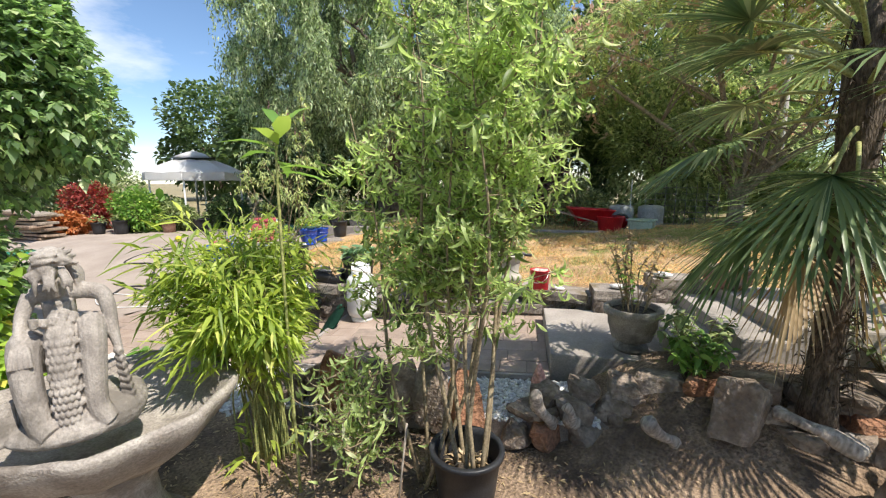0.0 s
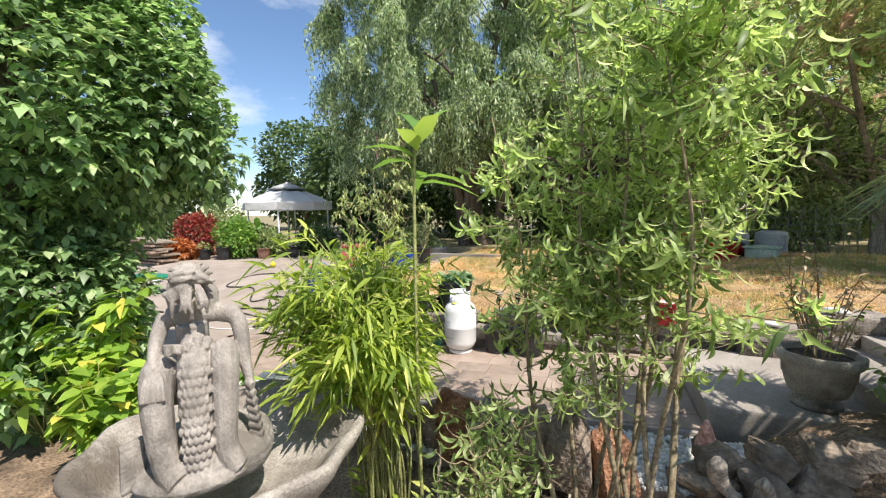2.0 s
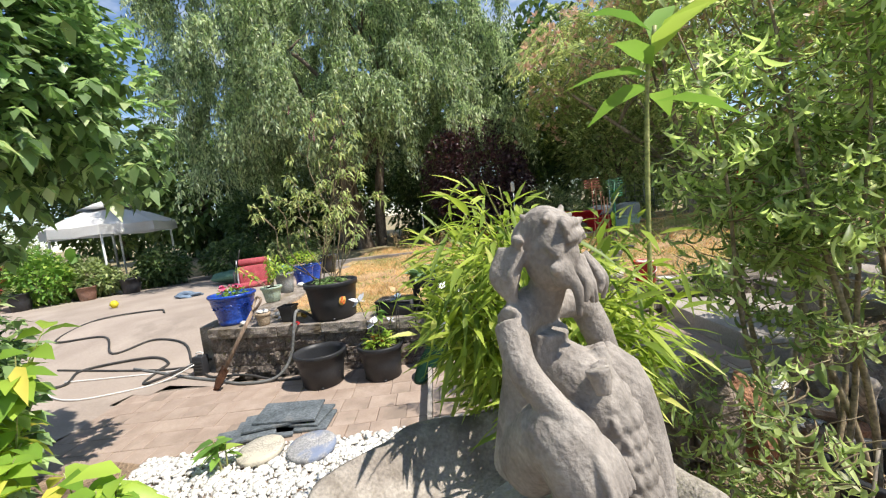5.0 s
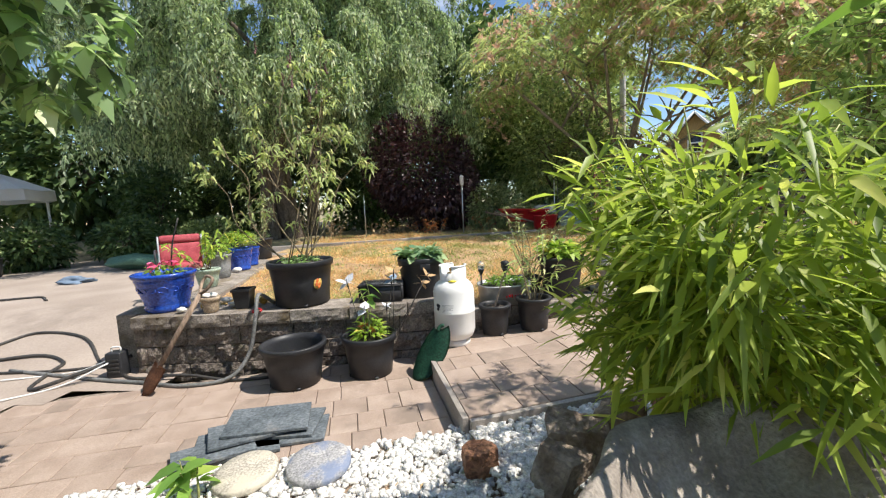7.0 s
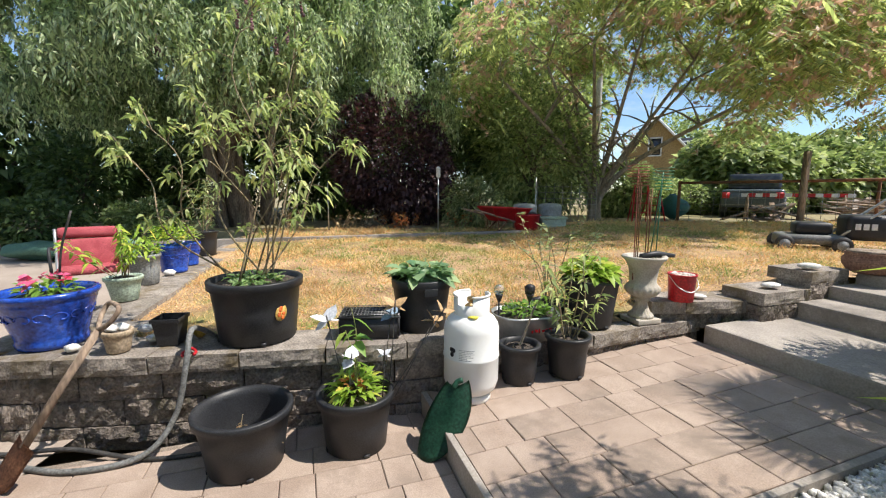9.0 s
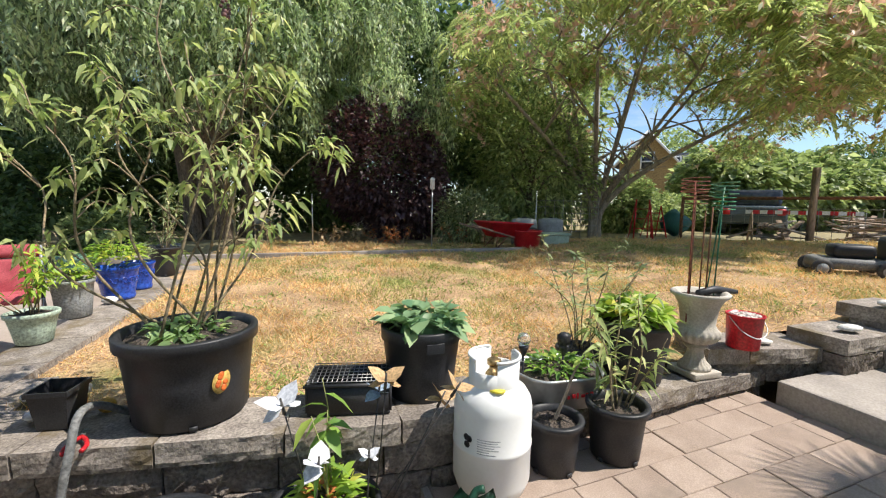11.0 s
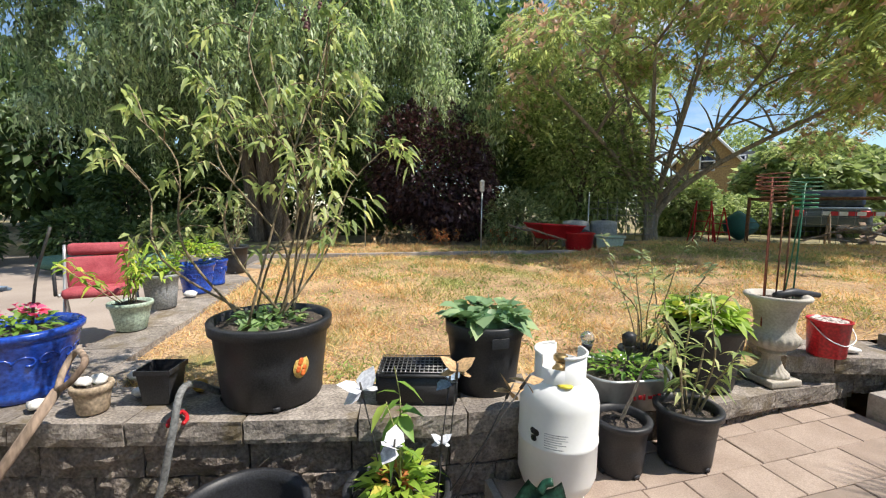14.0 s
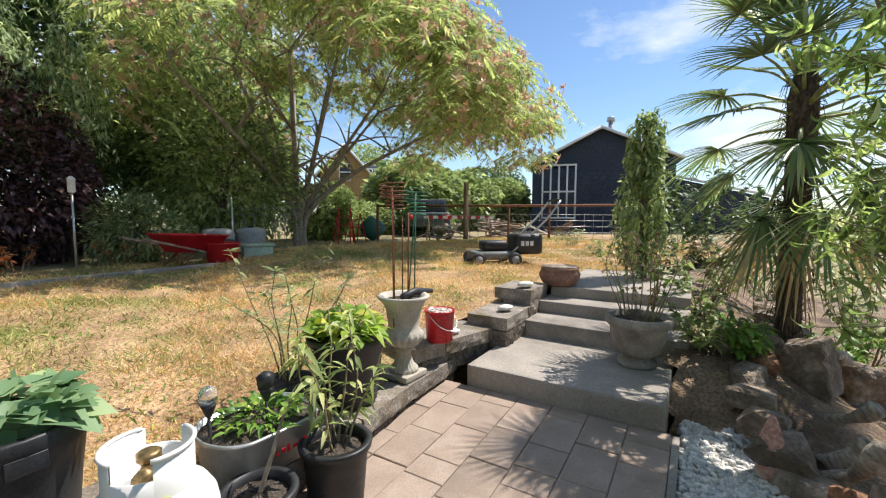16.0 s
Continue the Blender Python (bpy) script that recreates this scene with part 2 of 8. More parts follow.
M["white_trim"] = surface("white_trim", (0.70, 0.70, 0.69), (0.80, 0.80, 0.79), 2, 40, 0.6, 0.05)
M["canvas"] = surface("white_canvas", (0.82, 0.81, 0.79), (0.88, 0.87, 0.86), 3, 200, 0.9, 0.15, dist=0.004)
M["glass_dark"] = surface("window_glass", (0.02, 0.025, 0.03), (0.05, 0.055, 0.06), 1, 8, 0.08, 0.0, spec=0.6)
M["leaf_willow"] = leaf_material("weeping_willow_leaf", (0.06, 0.09, 0.05), (0.39, 0.47, 0.275), (0.58, 0.62, 0.42), thin=0.48)
M["leaf_curly"] = leaf_material("curly_willow_leaf", (0.09, 0.14, 0.04), (0.46, 0.57, 0.22), (0.68, 0.70, 0.40), thin=0.6, spec=0.55)
M["leaf_bamboo"] = leaf_material("bamboo_leaf", (0.11, 0.17, 0.03), (0.37, 0.44, 0.075), (0.6, 0.58, 0.19), thin=0.5)
M["leaf_broad"] = leaf_material("broad_leaf", (0.05, 0.09, 0.04), (0.30, 0.43, 0.185), (0.52, 0.58, 0.32), thin=0.5, rough=0.36, spec=0.5)
M["leaf_hosta"] = leaf_material("golden_leaf", (0.12, 0.22, 0.03), (0.30, 0.40, 0.06), (0.52, 0.44, 0.09), thin=0.4)
# also gives the backdrop under the willow its shaded tone
M["leaf_dark"] = leaf_material("dark_tree_leaf", (0.035, 0.065, 0.025), (0.105, 0.155, 0.055), (0.19, 0.24, 0.09), thin=0.35)
M["leaf_mid"] = leaf_material("tree_leaf", (0.08, 0.12, 0.045), (0.31, 0.36, 0.16), (0.50, 0.52, 0.28), thin=0.45)
M["leaf_smoke"] = leaf_material("smoke_bush_leaf", (0.032, 0.020, 0.025), (0.086, 0.052, 0.060), (0.149, 0.098, 0.086), thin=0.2, glow=(1.2, 0.6, 0.6))
M["leaf_mimosa"] = leaf_material("mimosa_leaf", (0.14, 0.18, 0.075), (0.38, 0.43, 0.19), (0.54, 0.53, 0.27), thin=0.52)
M["flower_mimosa"] = leaf_material("mimosa_flower", (0.44, 0.31, 0.235), (0.48, 0.38, 0.30), (0.40, 0.275, 0.20), thin=0.5, glow=(1.05, 0.9, 0.8))
M["leaf_palm"] = leaf_material("palm_leaf", (0.06, 0.10, 0.04), (0.17, 0.23, 0.10), (0.46, 0.47, 0.27), thin=0.4, rough=0.4, spec=0.5)
M["leaf_dry"] = leaf_material("dry_leaf", (0.28, 0.20, 0.11), (0.42, 0.32, 0.19), (0.20, 0.13, 0.07), thin=0.2, glow=(1, 0.9, 0.6))
M["leaf_fresh"] = leaf_material("fresh_leaf", (0.08, 0.17, 0.035), (0.19, 0.31, 0.06), (0.34, 0.40, 0.09), thin=0.4)
M["leaf_grey"] = leaf_material("greyish_leaf", (0.10, 0.14, 0.07), (0.30, 0.345, 0.17), (0.50, 0.47, 0.25), thin=0.38)
M["leaf_bush"] = leaf_material("butterfly_bush_leaf", (0.15, 0.21, 0.08), (0.42, 0.47, 0.20), (0.60, 0.55, 0.28), thin=0.5)
M["leaf_bluegreen"] = leaf_material("bluegreen_leaf", (0.08, 0.16, 0.08), (0.20, 0.29, 0.15), (0.30, 0.37, 0.18), thin=0.3)
M["leaf_red"] = leaf_material("red_leaf", (0.14, 0.025, 0.025), (0.27, 0.06, 0.045), (0.33, 0.14, 0.06), thin=0.35, glow=(1.3, 0.6, 0.5))
M["leaf_orange"] = leaf_material("orange_leaf", (0.28, 0.10, 0.035), (0.42, 0.17, 0.06), (0.30, 0.24, 0.07), thin=0.35, glow=(1.2, 0.8, 0.5))
M["grass_dry"] = leaf_material("dry_grass", (0.57, 0.305, 0.14), (0.70, 0.46, 0.24), (0.32, 0.31, 0.11), thin=0.3, rough=0.8, glow=(1, 0.95, 0.7), spec=0.15)
M["grass_olive"] = leaf_material("olive_grass", (0.16, 0.17, 0.06), (0.34, 0.32, 0.13), (0.46, 0.38, 0.18), thin=0.3, rough=0.8, spec=0.15)
M["grass_green"] = leaf_material("green_grass", (0.10, 0.16, 0.04), (0.22, 0.28, 0.07), (0.45, 0.40, 0.14), thin=0.3, rough=0.6)


def plain(name, col, rough=0.5, metal=0.0):
    return surface(name, tuple(c * 0.88 for c in col), tuple(min(1, c * 1.1) for c in col), 14, 90, rough, 0.06, metal=metal, dist=0.001)


# ---- building blocks ----
def rng(seed):
    return np.random.default_rng(seed)


def thing(name, at=(0, 0, 0), rz=0, label="", category="", group="", kind=""):
    ob = new(name)
    ob.matrix_basis = pose(*at, 0, 0, rz)
    return tagged(ob, label, category, group, kind)


def link(name, mesh, material, parent=None, label="", smooth=True):
    if material is not None and not mesh.materials:
        mesh.materials.append(material)
    ob = new(name, mesh)
    if parent is not None:
        ob.parent = parent
    if label:
        ob["label"] = label
    if smooth and len(mesh.polygons):
        mesh.polygons.foreach_set("use_smooth", np.ones(len(mesh.polygons), dtype=bool))
    return ob


def part(name, bm, material, parent=None, label="", smooth=True):
    mesh = bpy.data.meshes.new(name)
    bm.to_mesh(mesh)
    bm.free()
    return link(name, mesh, material, parent, label, smooth)


def arrays(name, verts, faces, material, parent=None, label="", smooth=False):
    """A mesh from numpy arrays; faces is (n, k) with one k."""
    mesh = bpy.data.meshes.new(name)
    verts = np.asarray(verts, dtype=np.float32)
    faces = np.asarray(faces, dtype=np.int32)
    k = faces.shape[1]
    mesh.vertices.add(len(verts))
    mesh.vertices.foreach_set("co", verts.ravel())
    mesh.loops.add(faces.size)
    mesh.loops.foreach_set("vertex_index", faces.ravel())
    mesh.polygons.add(len(faces))
    mesh.polygons.foreach_set("loop_start", np.arange(0, faces.size, k, dtype=np.int32))
    mesh.polygons.foreach_set("loop_total", np.full(len(faces), k, dtype=np.int32))
    mesh.update(calc_edges=True)
    mesh.validate()
    return link(name, mesh, material, parent, label, smooth)


def box(bm, x0, x1, y0, y1, z0, z1, bevel=0.0, m=None):
    r = bmesh.ops.create_cube(bm, size=1)
    vs = r["verts"]
    bmesh.ops.transform(bm, matrix=Matrix.Translation(((x0 + x1) / 2, (y0 + y1) / 2, (z0 + z1) / 2)) @ Matrix.Diagonal((x1 - x0, y1 - y0, z1 - z0, 1)), verts=vs)
    if bevel:
        es = list({e for v in vs for e in v.link_edges})
        r2 = bmesh.ops.bevel(bm, geom=es, offset=bevel, segments=2, affect="EDGES", profile=0.6)
        vs = list({v for f in r2["faces"] for v in f.verts} | {v for v in vs if v.is_valid})
    if m is not None:
        bmesh.ops.transform(bm, matrix=m, verts=[v for v in vs if v.is_valid])
    return vs


def lathe(bm, profile, seg=32, m=None, wobble=None):
    """Turns (radius, z) pairs round the z axis; wobble(angle, r, z) may move a ring's radius."""
    rings = []
    for r, z in profile:
        ring = []
        for i in range(seg):
            a = 2 * math.pi * i / seg
            rr = r if wobble is None else wobble(a, r, z)
            ring.append(bm.verts.new((rr * math.cos(a), rr * math.sin(a), z)))
        rings.append(ring)
    for a, b in zip(rings, rings[1:]):
        for i in range(seg):
            j = (i + 1) % seg
            bm.faces.new((a[i], a[j], b[j], b[i]))
    if profile[0][0] > 1e-4:
        bm.faces.new(list(reversed(rings[0])))
    if profile[-1][0] > 1e-4:
        bm.faces.new(rings[-1])
    if m is not None:
        bmesh.ops.transform(bm, matrix=m, verts=[v for r in rings for v in r])
    return rings


def tube(bm, pts, radii, seg=8, cap=True):
    """A tube along points with a radius at each."""
    pts = [Vector(p) for p in pts]
    if not hasattr(radii, "__len__"):
        radii = [radii] * len(pts)
    prev = None
    side = None
    for i, p in enumerate(pts):
        d = (pts[min(i + 1, len(pts) - 1)] - pts[max(i - 1, 0)]).normalized()
        if side is None:
            side = d.orthogonal().normalized()
        else:
            side = (side - d * side.dot(d))
            side = side.normalized() if side.length > 1e-6 else d.orthogonal().normalized()
        up = d.cross(side)
        ring = [bm.verts.new(p + radii[i] * (math.cos(2 * math.pi * k / seg) * side + math.sin(2 * math.pi * k / seg) * up)) for k in range(seg)]
        if prev:
            for k in range(seg):
                bm.faces.new((prev[k], prev[(k + 1) % seg], ring[(k + 1) % seg], ring[k]))
        elif cap:
            bm.faces.new(list(reversed(ring)))
        prev = ring
    if cap:
        bm.faces.new(prev)


def smooth_path(pts, n=8):
    """Catmull-Rom through the points."""
    pts = [Vector(p) for p in pts]
    q = [2 * pts[0] - pts[1]] + pts + [2 * pts[-1] - pts[-2]]
    out = []
    for i in range(1, len(q) - 2):
        for k in range(n):
            t = k / n
            a, b, c, d = q[i - 1], q[i], q[i + 1], q[i + 2]
            out.append(0.5 * ((2 * b) + (c - a) * t + (2 * a - 5 * b + 4 * c - d) * t * t + (3 * b - a - 3 * c + d) * t ** 3))
    out.append(pts[-1])
    return out


def unit(v):
    return v / np.maximum(np.linalg.norm(v, axis=-1, keepdims=True), 1e-9)


def leaf_mesh(P, D, L, W, R, bend=0.25, fold=0.2, shape="lance", roll=1.0, curl=0.0):
    """Leaves at points P along directions D: verts and faces. Every leaf is a bent blade with a fold along its rib."""
    n = len(P)
    L = np.broadcast_to(np.asarray(L, float), (n,))
    W = np.broadcast_to(np.asarray(W, float), (n,))
    D = unit(D)
    up = np.tile([0.0, 0.0, 1.0], (n, 1)) + R.normal(0, roll * 0.5, (n, 3))
    S = unit(np.cross(D, up))
    N = np.cross(S, D)
    if shape == "slim":
        mid = P + D * (L * 0.45)[:, None]
        tip = P + D * L[:, None] + np.array([0, 0, -1.0]) * (bend * L)[:, None]
        h = S * (W * 0.5)[:, None]
        V = np.stack([P, mid - h + N * (W * 0.1)[:, None], mid + h, tip], 1).reshape(-1, 3)
        F = (np.array([(0, 2, 1), (1, 2, 3)])[None] + (np.arange(n) * 4)[:, None, None]).reshape(-1, 3)
        return V, F
    prof = {"lance": [(0.0, 0.02), (0.28, 0.5), (0.62, 0.36), (1.0, 0.0)],
            "broad": [(0.0, 0.05), (0.25, 0.5), (0.6, 0.42), (1.0, 0.0)],
            "quad": [(0.0, 0.0), (0.42, 0.5), (1.0, 0.0)],
            "strap": [(0.0, 0.3), (0.35, 0.5), (0.75, 0.36), (1.0, 0.0)],
            "curly": [(0.0, 0.05), (0.2, 0.42), (0.4, 0.5), (0.6, 0.42), (0.8, 0.26), (1.0, 0.0)]}[shape]
    verts, faces = [], []
    k = 0
    rows = []
    ph = R.uniform(0, 6.28, n)
    arc = R.uniform(0.8, 4.2, n) * np.sign(R.uniform(-0.5, 1, n))
    for s, w in prof:
        c = P + D * (L * s)[:, None] - N * (0)
        c = c + np.array([0, 0, -1.0]) * (bend * L * s * s)[:, None]
        if shape == "curly":
            th = arc * s
            c = P + D * (L * np.sin(th) / arc)[:, None] + (N * 0.8 + S * 0.6) * (L * (1 - np.cos(th)) / arc)[:, None]
        if curl:
            c = c + S * (curl * L * np.sin(s * 5.0 + ph) * s)[:, None] + N * (curl * L * np.cos(s * 5.0 + ph) * s)[:, None]
        if w == 0:
            rows.append((len(verts),))
            verts.append(c)
        else:
            h = (W * w)[:, None]
            rows.append((len(verts), len(verts) + 1, len(verts) + 2))
            verts.append(c - S * h + N * h * fold)
            verts.append(c)
            verts.append(c + S * h + N * h * fold)
    m = len(verts)
    V = np.stack(verts, 1).reshape(-1, 3)
    tri = []
    for a, b in zip(rows, rows[1:]):
        if len(a) == 1 and len(b) == 3:
            tri += [(a[0], b[1], b[0]), (a[0], b[2], b[1])]
        elif len(a) == 3 and len(b) == 1:
            tri += [(a[0], a[1], b[0]), (a[1], a[2], b[0])]
        else:
            tri += [(a[0], a[1], b[1]), (a[0], b[1], b[0]), (a[1], a[2], b[2]), (a[1], b[2], b[1])]
    T = np.array(tri)
    F = (T[None] + (np.arange(n) * m)[:, None, None]).reshape(-1, 3)
    return V, F


def rand_dirs(R, n, up=0.0):
    d = R.normal(0, 1, (n, 3))
    d[:, 2] += up
    return unit(d)


def blob_points(R, n, centre, radii, shell=0.55, lump=0.0, lumps=9):
    """Points through an uneven ellipsoid, thicker towards its outside, gathered in lumps."""
    d = rand_dirs(R, n)
    r = shell + (1 - shell) * R.uniform(0, 1, n) ** 0.6
    if lump:
        c = rand_dirs(R, lumps)
        dot = np.max(d @ c.T, axis=1)
        r = r * (1 - lump + lump * np.clip((dot - 0.55) / 0.45, 0, 1) * 1.25)
    return np.asarray(centre) + d * r[:, None] * np.asarray(radii)


def limbs(bm, base, top, r0, R, n=5, reach=1.0, rise=0.6, seg=7, r1=None, sub=2):
    """A trunk from base to top with limbs that leave it on the way. Returns the limb tips."""
    base, top = Vector(base), Vector(top)
    mid = base.lerp(top, 0.5) + Vector((R.normal(0, 0.06), R.normal(0, 0.06), 0)) * (top - base).length
    path = smooth_path([base, mid, top], 5)
    tube(bm, path, [r0 * (1.25 if i == 0 else 1) * (1 - 0.6 * i / len(path)) for i in range(len(path))], seg)
    tips = []
    for i in range(n):
        s = 0.45 + 0.55 * i / max(1, n - 1)
        p = path[min(len(path) - 1, int(s * (len(path) - 1)))]
        a = i * 2.4 + R.uniform(-0.4, 0.4)
        e = p + Vector((math.cos(a) * reach * R.uniform(0.7, 1.1), math.sin(a) * reach * R.uniform(0.7, 1.1), rise * R.uniform(0.6, 1.2)))
        m = p.lerp(e, 0.5) + Vector((0, 0, 0.15 * reach))
        q = smooth_path([p, m, e], 4)
        rr = r0 * 0.42 * (1.1 - 0.5 * s)
        tube(bm, q, [rr * (1 - 0.8 * k / len(q)) for k in range(len(q))], 6)
        tips.append(e)
        for _ in range(sub):
            b = q[int(len(q) * R.uniform(0.4, 0.8))]
            f = b + Vector((R.normal(0, 0.45), R.normal(0, 0.45), R.uniform(0.05, 0.6))) * reach
            tube(bm, smooth_path([b, b.lerp(f, 0.5) + Vector((0, 0, 0.08 * reach)), f], 3), [rr * 0.45, rr * 0.35, rr * 0.3, rr * 0.25, rr * 0.2, rr * 0.15, rr * 0.1][:7], 5)
            tips.append(f)
    return tips


def tree(name, at, label, crown_at, crown_r, leaf_mat, n, L, W, seed, shape="quad", bend=0.3, droop=0.0, trunk_r=0.15, lump=0.35, lumps=12, reach=None, top=None, bark="bark", cat="tree", shell=0.5, up=0.2, clumps=0):
    R = rng(seed)
    t = thing(name, at, 0, label, cat)
    bm = bmesh.new()
    crown_at = np.asarray(crown_at, float) - np.asarray(at, float)
    reach = reach or 0.6 * min(crown_r[0], crown_r[1])
    limbs(bm, (0, 0, -0.1), top or (crown_at[0] * 0.6, crown_at[1] * 0.6, crown_at[2]), trunk_r, R, 7, reach, crown_r[2] * 0.5)
    part("trunk", bm, M[bark], t)
    if clumps:
        c = blob_points(R, clumps, crown_at, crown_r, shell, lump, lumps)
        P = c[R.integers(0, clumps, n)] + R.normal(0, 1, (n, 3)) * np.asarray(crown_r) * 0.07
    else:
        P = blob_points(R, n, crown_at, crown_r, shell, lump, lumps)
    D = unit(P - crown_at) + rand_dirs(R, n) * 0.9
    D[:, 2] += up - droop
    V, F = leaf_mesh(P, D, L * R.uniform(0.6, 1.25, n), W * R.uniform(0.7, 1.2, n), R, bend, 0.25, shape)
    arrays("crown", V, F, leaf_mat, t)
    return t


# ---- the setting ----
OX, OY = 0.58, 1.01                    # corner of the upper patio
AX, AY = (0.954, 0.300), (-0.300, 0.954)
Z_LOW, Z_CAP = -0.12, 0.32
FALL = 2.3                             # the upper patio rises towards the steps
TURN = math.degrees(math.atan2(0.300, 0.954))


def uv(u, v):
    return OX + u * AX[0] + v * AY[0], OY + u * AX[1] + v * AY[1]


def to_uv(x, y):
    return (x - OX) * AX[0] + (y - OY) * AX[1], (x - OX) * AY[0] + (y - OY) * AY[1]


def ss(a, b, t):
    t = np.clip((t - a) / (b - a), 0, 1)
    return t * t * (3 - 2 * t)


def lawn_z(x, y):
    return 0.275 + 0.07 * ss(2.3, 8, y) + 0.16 * ss(1.6, 3.6, x) - 0.08 * ss(0.42, 0.62, x) * (1 - ss(2.7, 3.6, y)) * (1 - ss(1.5, 2.0, x))


def patio_z(x, y):
    return Z_LOW + 0.22 * ss(1.9, 3.3, y)


def soil_z(x, y):
    u, v = to_uv(x, y)
    return -0.10 + 0.40 * ss(1.9, 2.9, u) * ss(-1.2, -0.3, v) + 0.015 * np.sin(3.1 * x) * np.cos(2.7 * y)


def kerb_x(y):
    return -1.9 - 0.26 * (y - 1.9)


def wall_y(x):
    return np.interp(x, [-2.0, -1.1, -0.46, 0.29, 0.5, 0.76, 1.08, 1.45, 1.75, 2.2, 2.7], [1.88, 1.95, 2.03, 2.17, 2.27, 2.40, 2.50, 2.62, 2.78, 2.93, 3.1])


def sheet(name, xs, ys, zf, keep, material, parent=None, label="", kind="structure"):
    X, Y = np.meshgrid(xs, ys)
    Z = zf(X, Y)
    V = np.stack([X, Y, Z + 0 * X], -1).reshape(-1, 3)
    nx = len(xs)
    i, j = np.meshgrid(np.arange(nx - 1), np.arange(len(ys) - 1))
    a = (j * nx + i).ravel()
    F = np.stack([a, a + 1, a + nx + 1, a + nx], 1)
    c = V[F].mean(1)
    F = F[keep(c[:, 0], c[:, 1])]
    ob = arrays(name, V, F, material, parent, "", True)
    if parent is None:
        tagged(ob, label, name, kind=kind)
    return ob


def spaced(a, b, step, far, k=1.25):
    """Even steps from a to b, then wider and wider ones out to far on both sides."""
    mid = list(np.arange(a, b + step / 2, step))
    lo, hi, s = [], [], step
    x = a
    while x > -far:
        s *= k
        x -= s
        lo.append(x)
    s, x = step, b
    while x < far:
        s *= k
        x += s
        hi.append(x)
    return np.array(lo[::-1] + mid + hi)


def ground_z(x, y):
    right = ss(-6.5, -4.5, x)
    back = ss(7.4, 8.6, y)
    side = ss(11.5, 13.0, x) * ss(2.0, 4.0, y)
    left = 0.02 * ss(-3, 6, y) - 0.16
    h = np.maximum(back, side)
    return left * (1 - h) * (1 - right) + (-0.45) * (1 - h) * right + 0.33 * h


sheet("ground", spaced(-14, 16, 0.5, 400), spaced(-6, 18, 0.5, 400), ground_z, lambda x, y: x < 1e9, M["far_ground"], label="dry bare ground running out to the trees")
sheet("soil_bed", np.arange(-4, 9.01, 0.1), np.arange(-5, 4.61, 0.1), soil_z,
      lambda x, y: np.logical_not(np.logical_or(np.logical_and(to_uv(x, y)[1] > 0.05, to_uv(x, y)[0] < 4.8), np.logical_and(x < -1.6, y > -1.3))), M["soil"], label="dry brown soil with mulch and leaf litter")
sheet("lawn", np.arange(-4.6, 14.01, 0.12), np.arange(2.0, 9.3, 0.12), lambda x, y: lawn_z(x, y) + 0.012 * np.sin(5 * x + 2 * y) * np.sin(4 * y - x),
      lambda x, y: np.logical_and(np.logical_and(x > kerb_x(y) + 0.12, y > wall_y(x) + 0.16), np.logical_or(to_uv(x, y)[1] > 1.25, to_uv(x, y)[0] > 4.5)), M["lawn"], label="parched straw-coloured lawn with green weeds")
sheet("pavement", np.arange(-14, 0.61, 0.2), np.arange(-1.4, 8.61, 0.2), patio_z,
      lambda x, y: np.logical_and(np.logical_and(to_uv(x, y)[1] > 0.05, np.logical_or(to_uv(x, y)[0] < -2.7, np.logical_and(to_uv(x, y)[1] > 1.29, x < -1.7))), np.logical_and(np.logical_or(y < 1.95, x < kerb_x(y) + 0.22), y < 8.4)), M["patio_far"], label="wide sun-bleached tan patio paving")


def slab(name, u0, u1, v0, v1, z0, z1, material, label="", category="", bevel=0.012, parent=None, tilt=0.0):
    bm = bmesh.new()
    box(bm, u0, u1, v0, v1, z0, z1, bevel)
    bmesh.ops.subdivide_edges(bm, edges=[e for e in bm.edges if e.calc_length() > 0.3], cuts=3, use_grid_fill=True)
    for v in bm.verts:
        v.co += 0.004 * noise.noise_vector(v.co * 9)
    ob = part(name, bm, material, parent, smooth=False)
    if parent is None:
        ob.matrix_basis = pose(OX, OY, 0, 0, -tilt, TURN)
        tagged(ob, label, category, kind="structure")
    return ob


# bedding under the pavers
patio_low = slab("patio_lower", -2.75, -0.004, 0.05, 1.32, -0.30, Z_LOW - 0.012, M["joint"], "lower patio of tan concrete pavers", "patio", 0.0)
patio_up = slab("patio_upper", 0.0, 2.06, 0.0, 1.42, -0.25, -0.012, M["joint"], "upper patio of tan concrete pavers", "patio", 0.0, tilt=FALL)
slab("border_strip", 0.0, 2.05, -0.035, -0.002, -0.25, -0.004, M["step"], "dark edging strip along the upper patio", "edging", 0.003, tilt=FALL)
slab("step_riser", -0.035, -0.003, 0.0, 1.42, -0.26, 0.002, M["step"], "low step edge between the two patios", "step", 0.004)

# platform and steps up to the lawn
slab("step_1", 2.05, 2.92, 0.03, 1.16, -0.1, 0.215, M["step"], "broad grey stone platform step", "step", 0.015)
slab("step_2", 2.87, 3.24, -0.05, 1.10, -0.1, 0.34, M["step"], "grey stone step above the platform", "step", 0.015)
slab("step_3", 3.21, 3.52, -0.05, 1.08, -0.1, 0.44, M["step"], "grey stone step above the platform", "step", 0.015)
slab("step_4", 3.49, 4.9, -0.05, 1.06, -0.1, 0.53, M["step"], "top landing of grey stone level with the lawn", "step", 0.015)


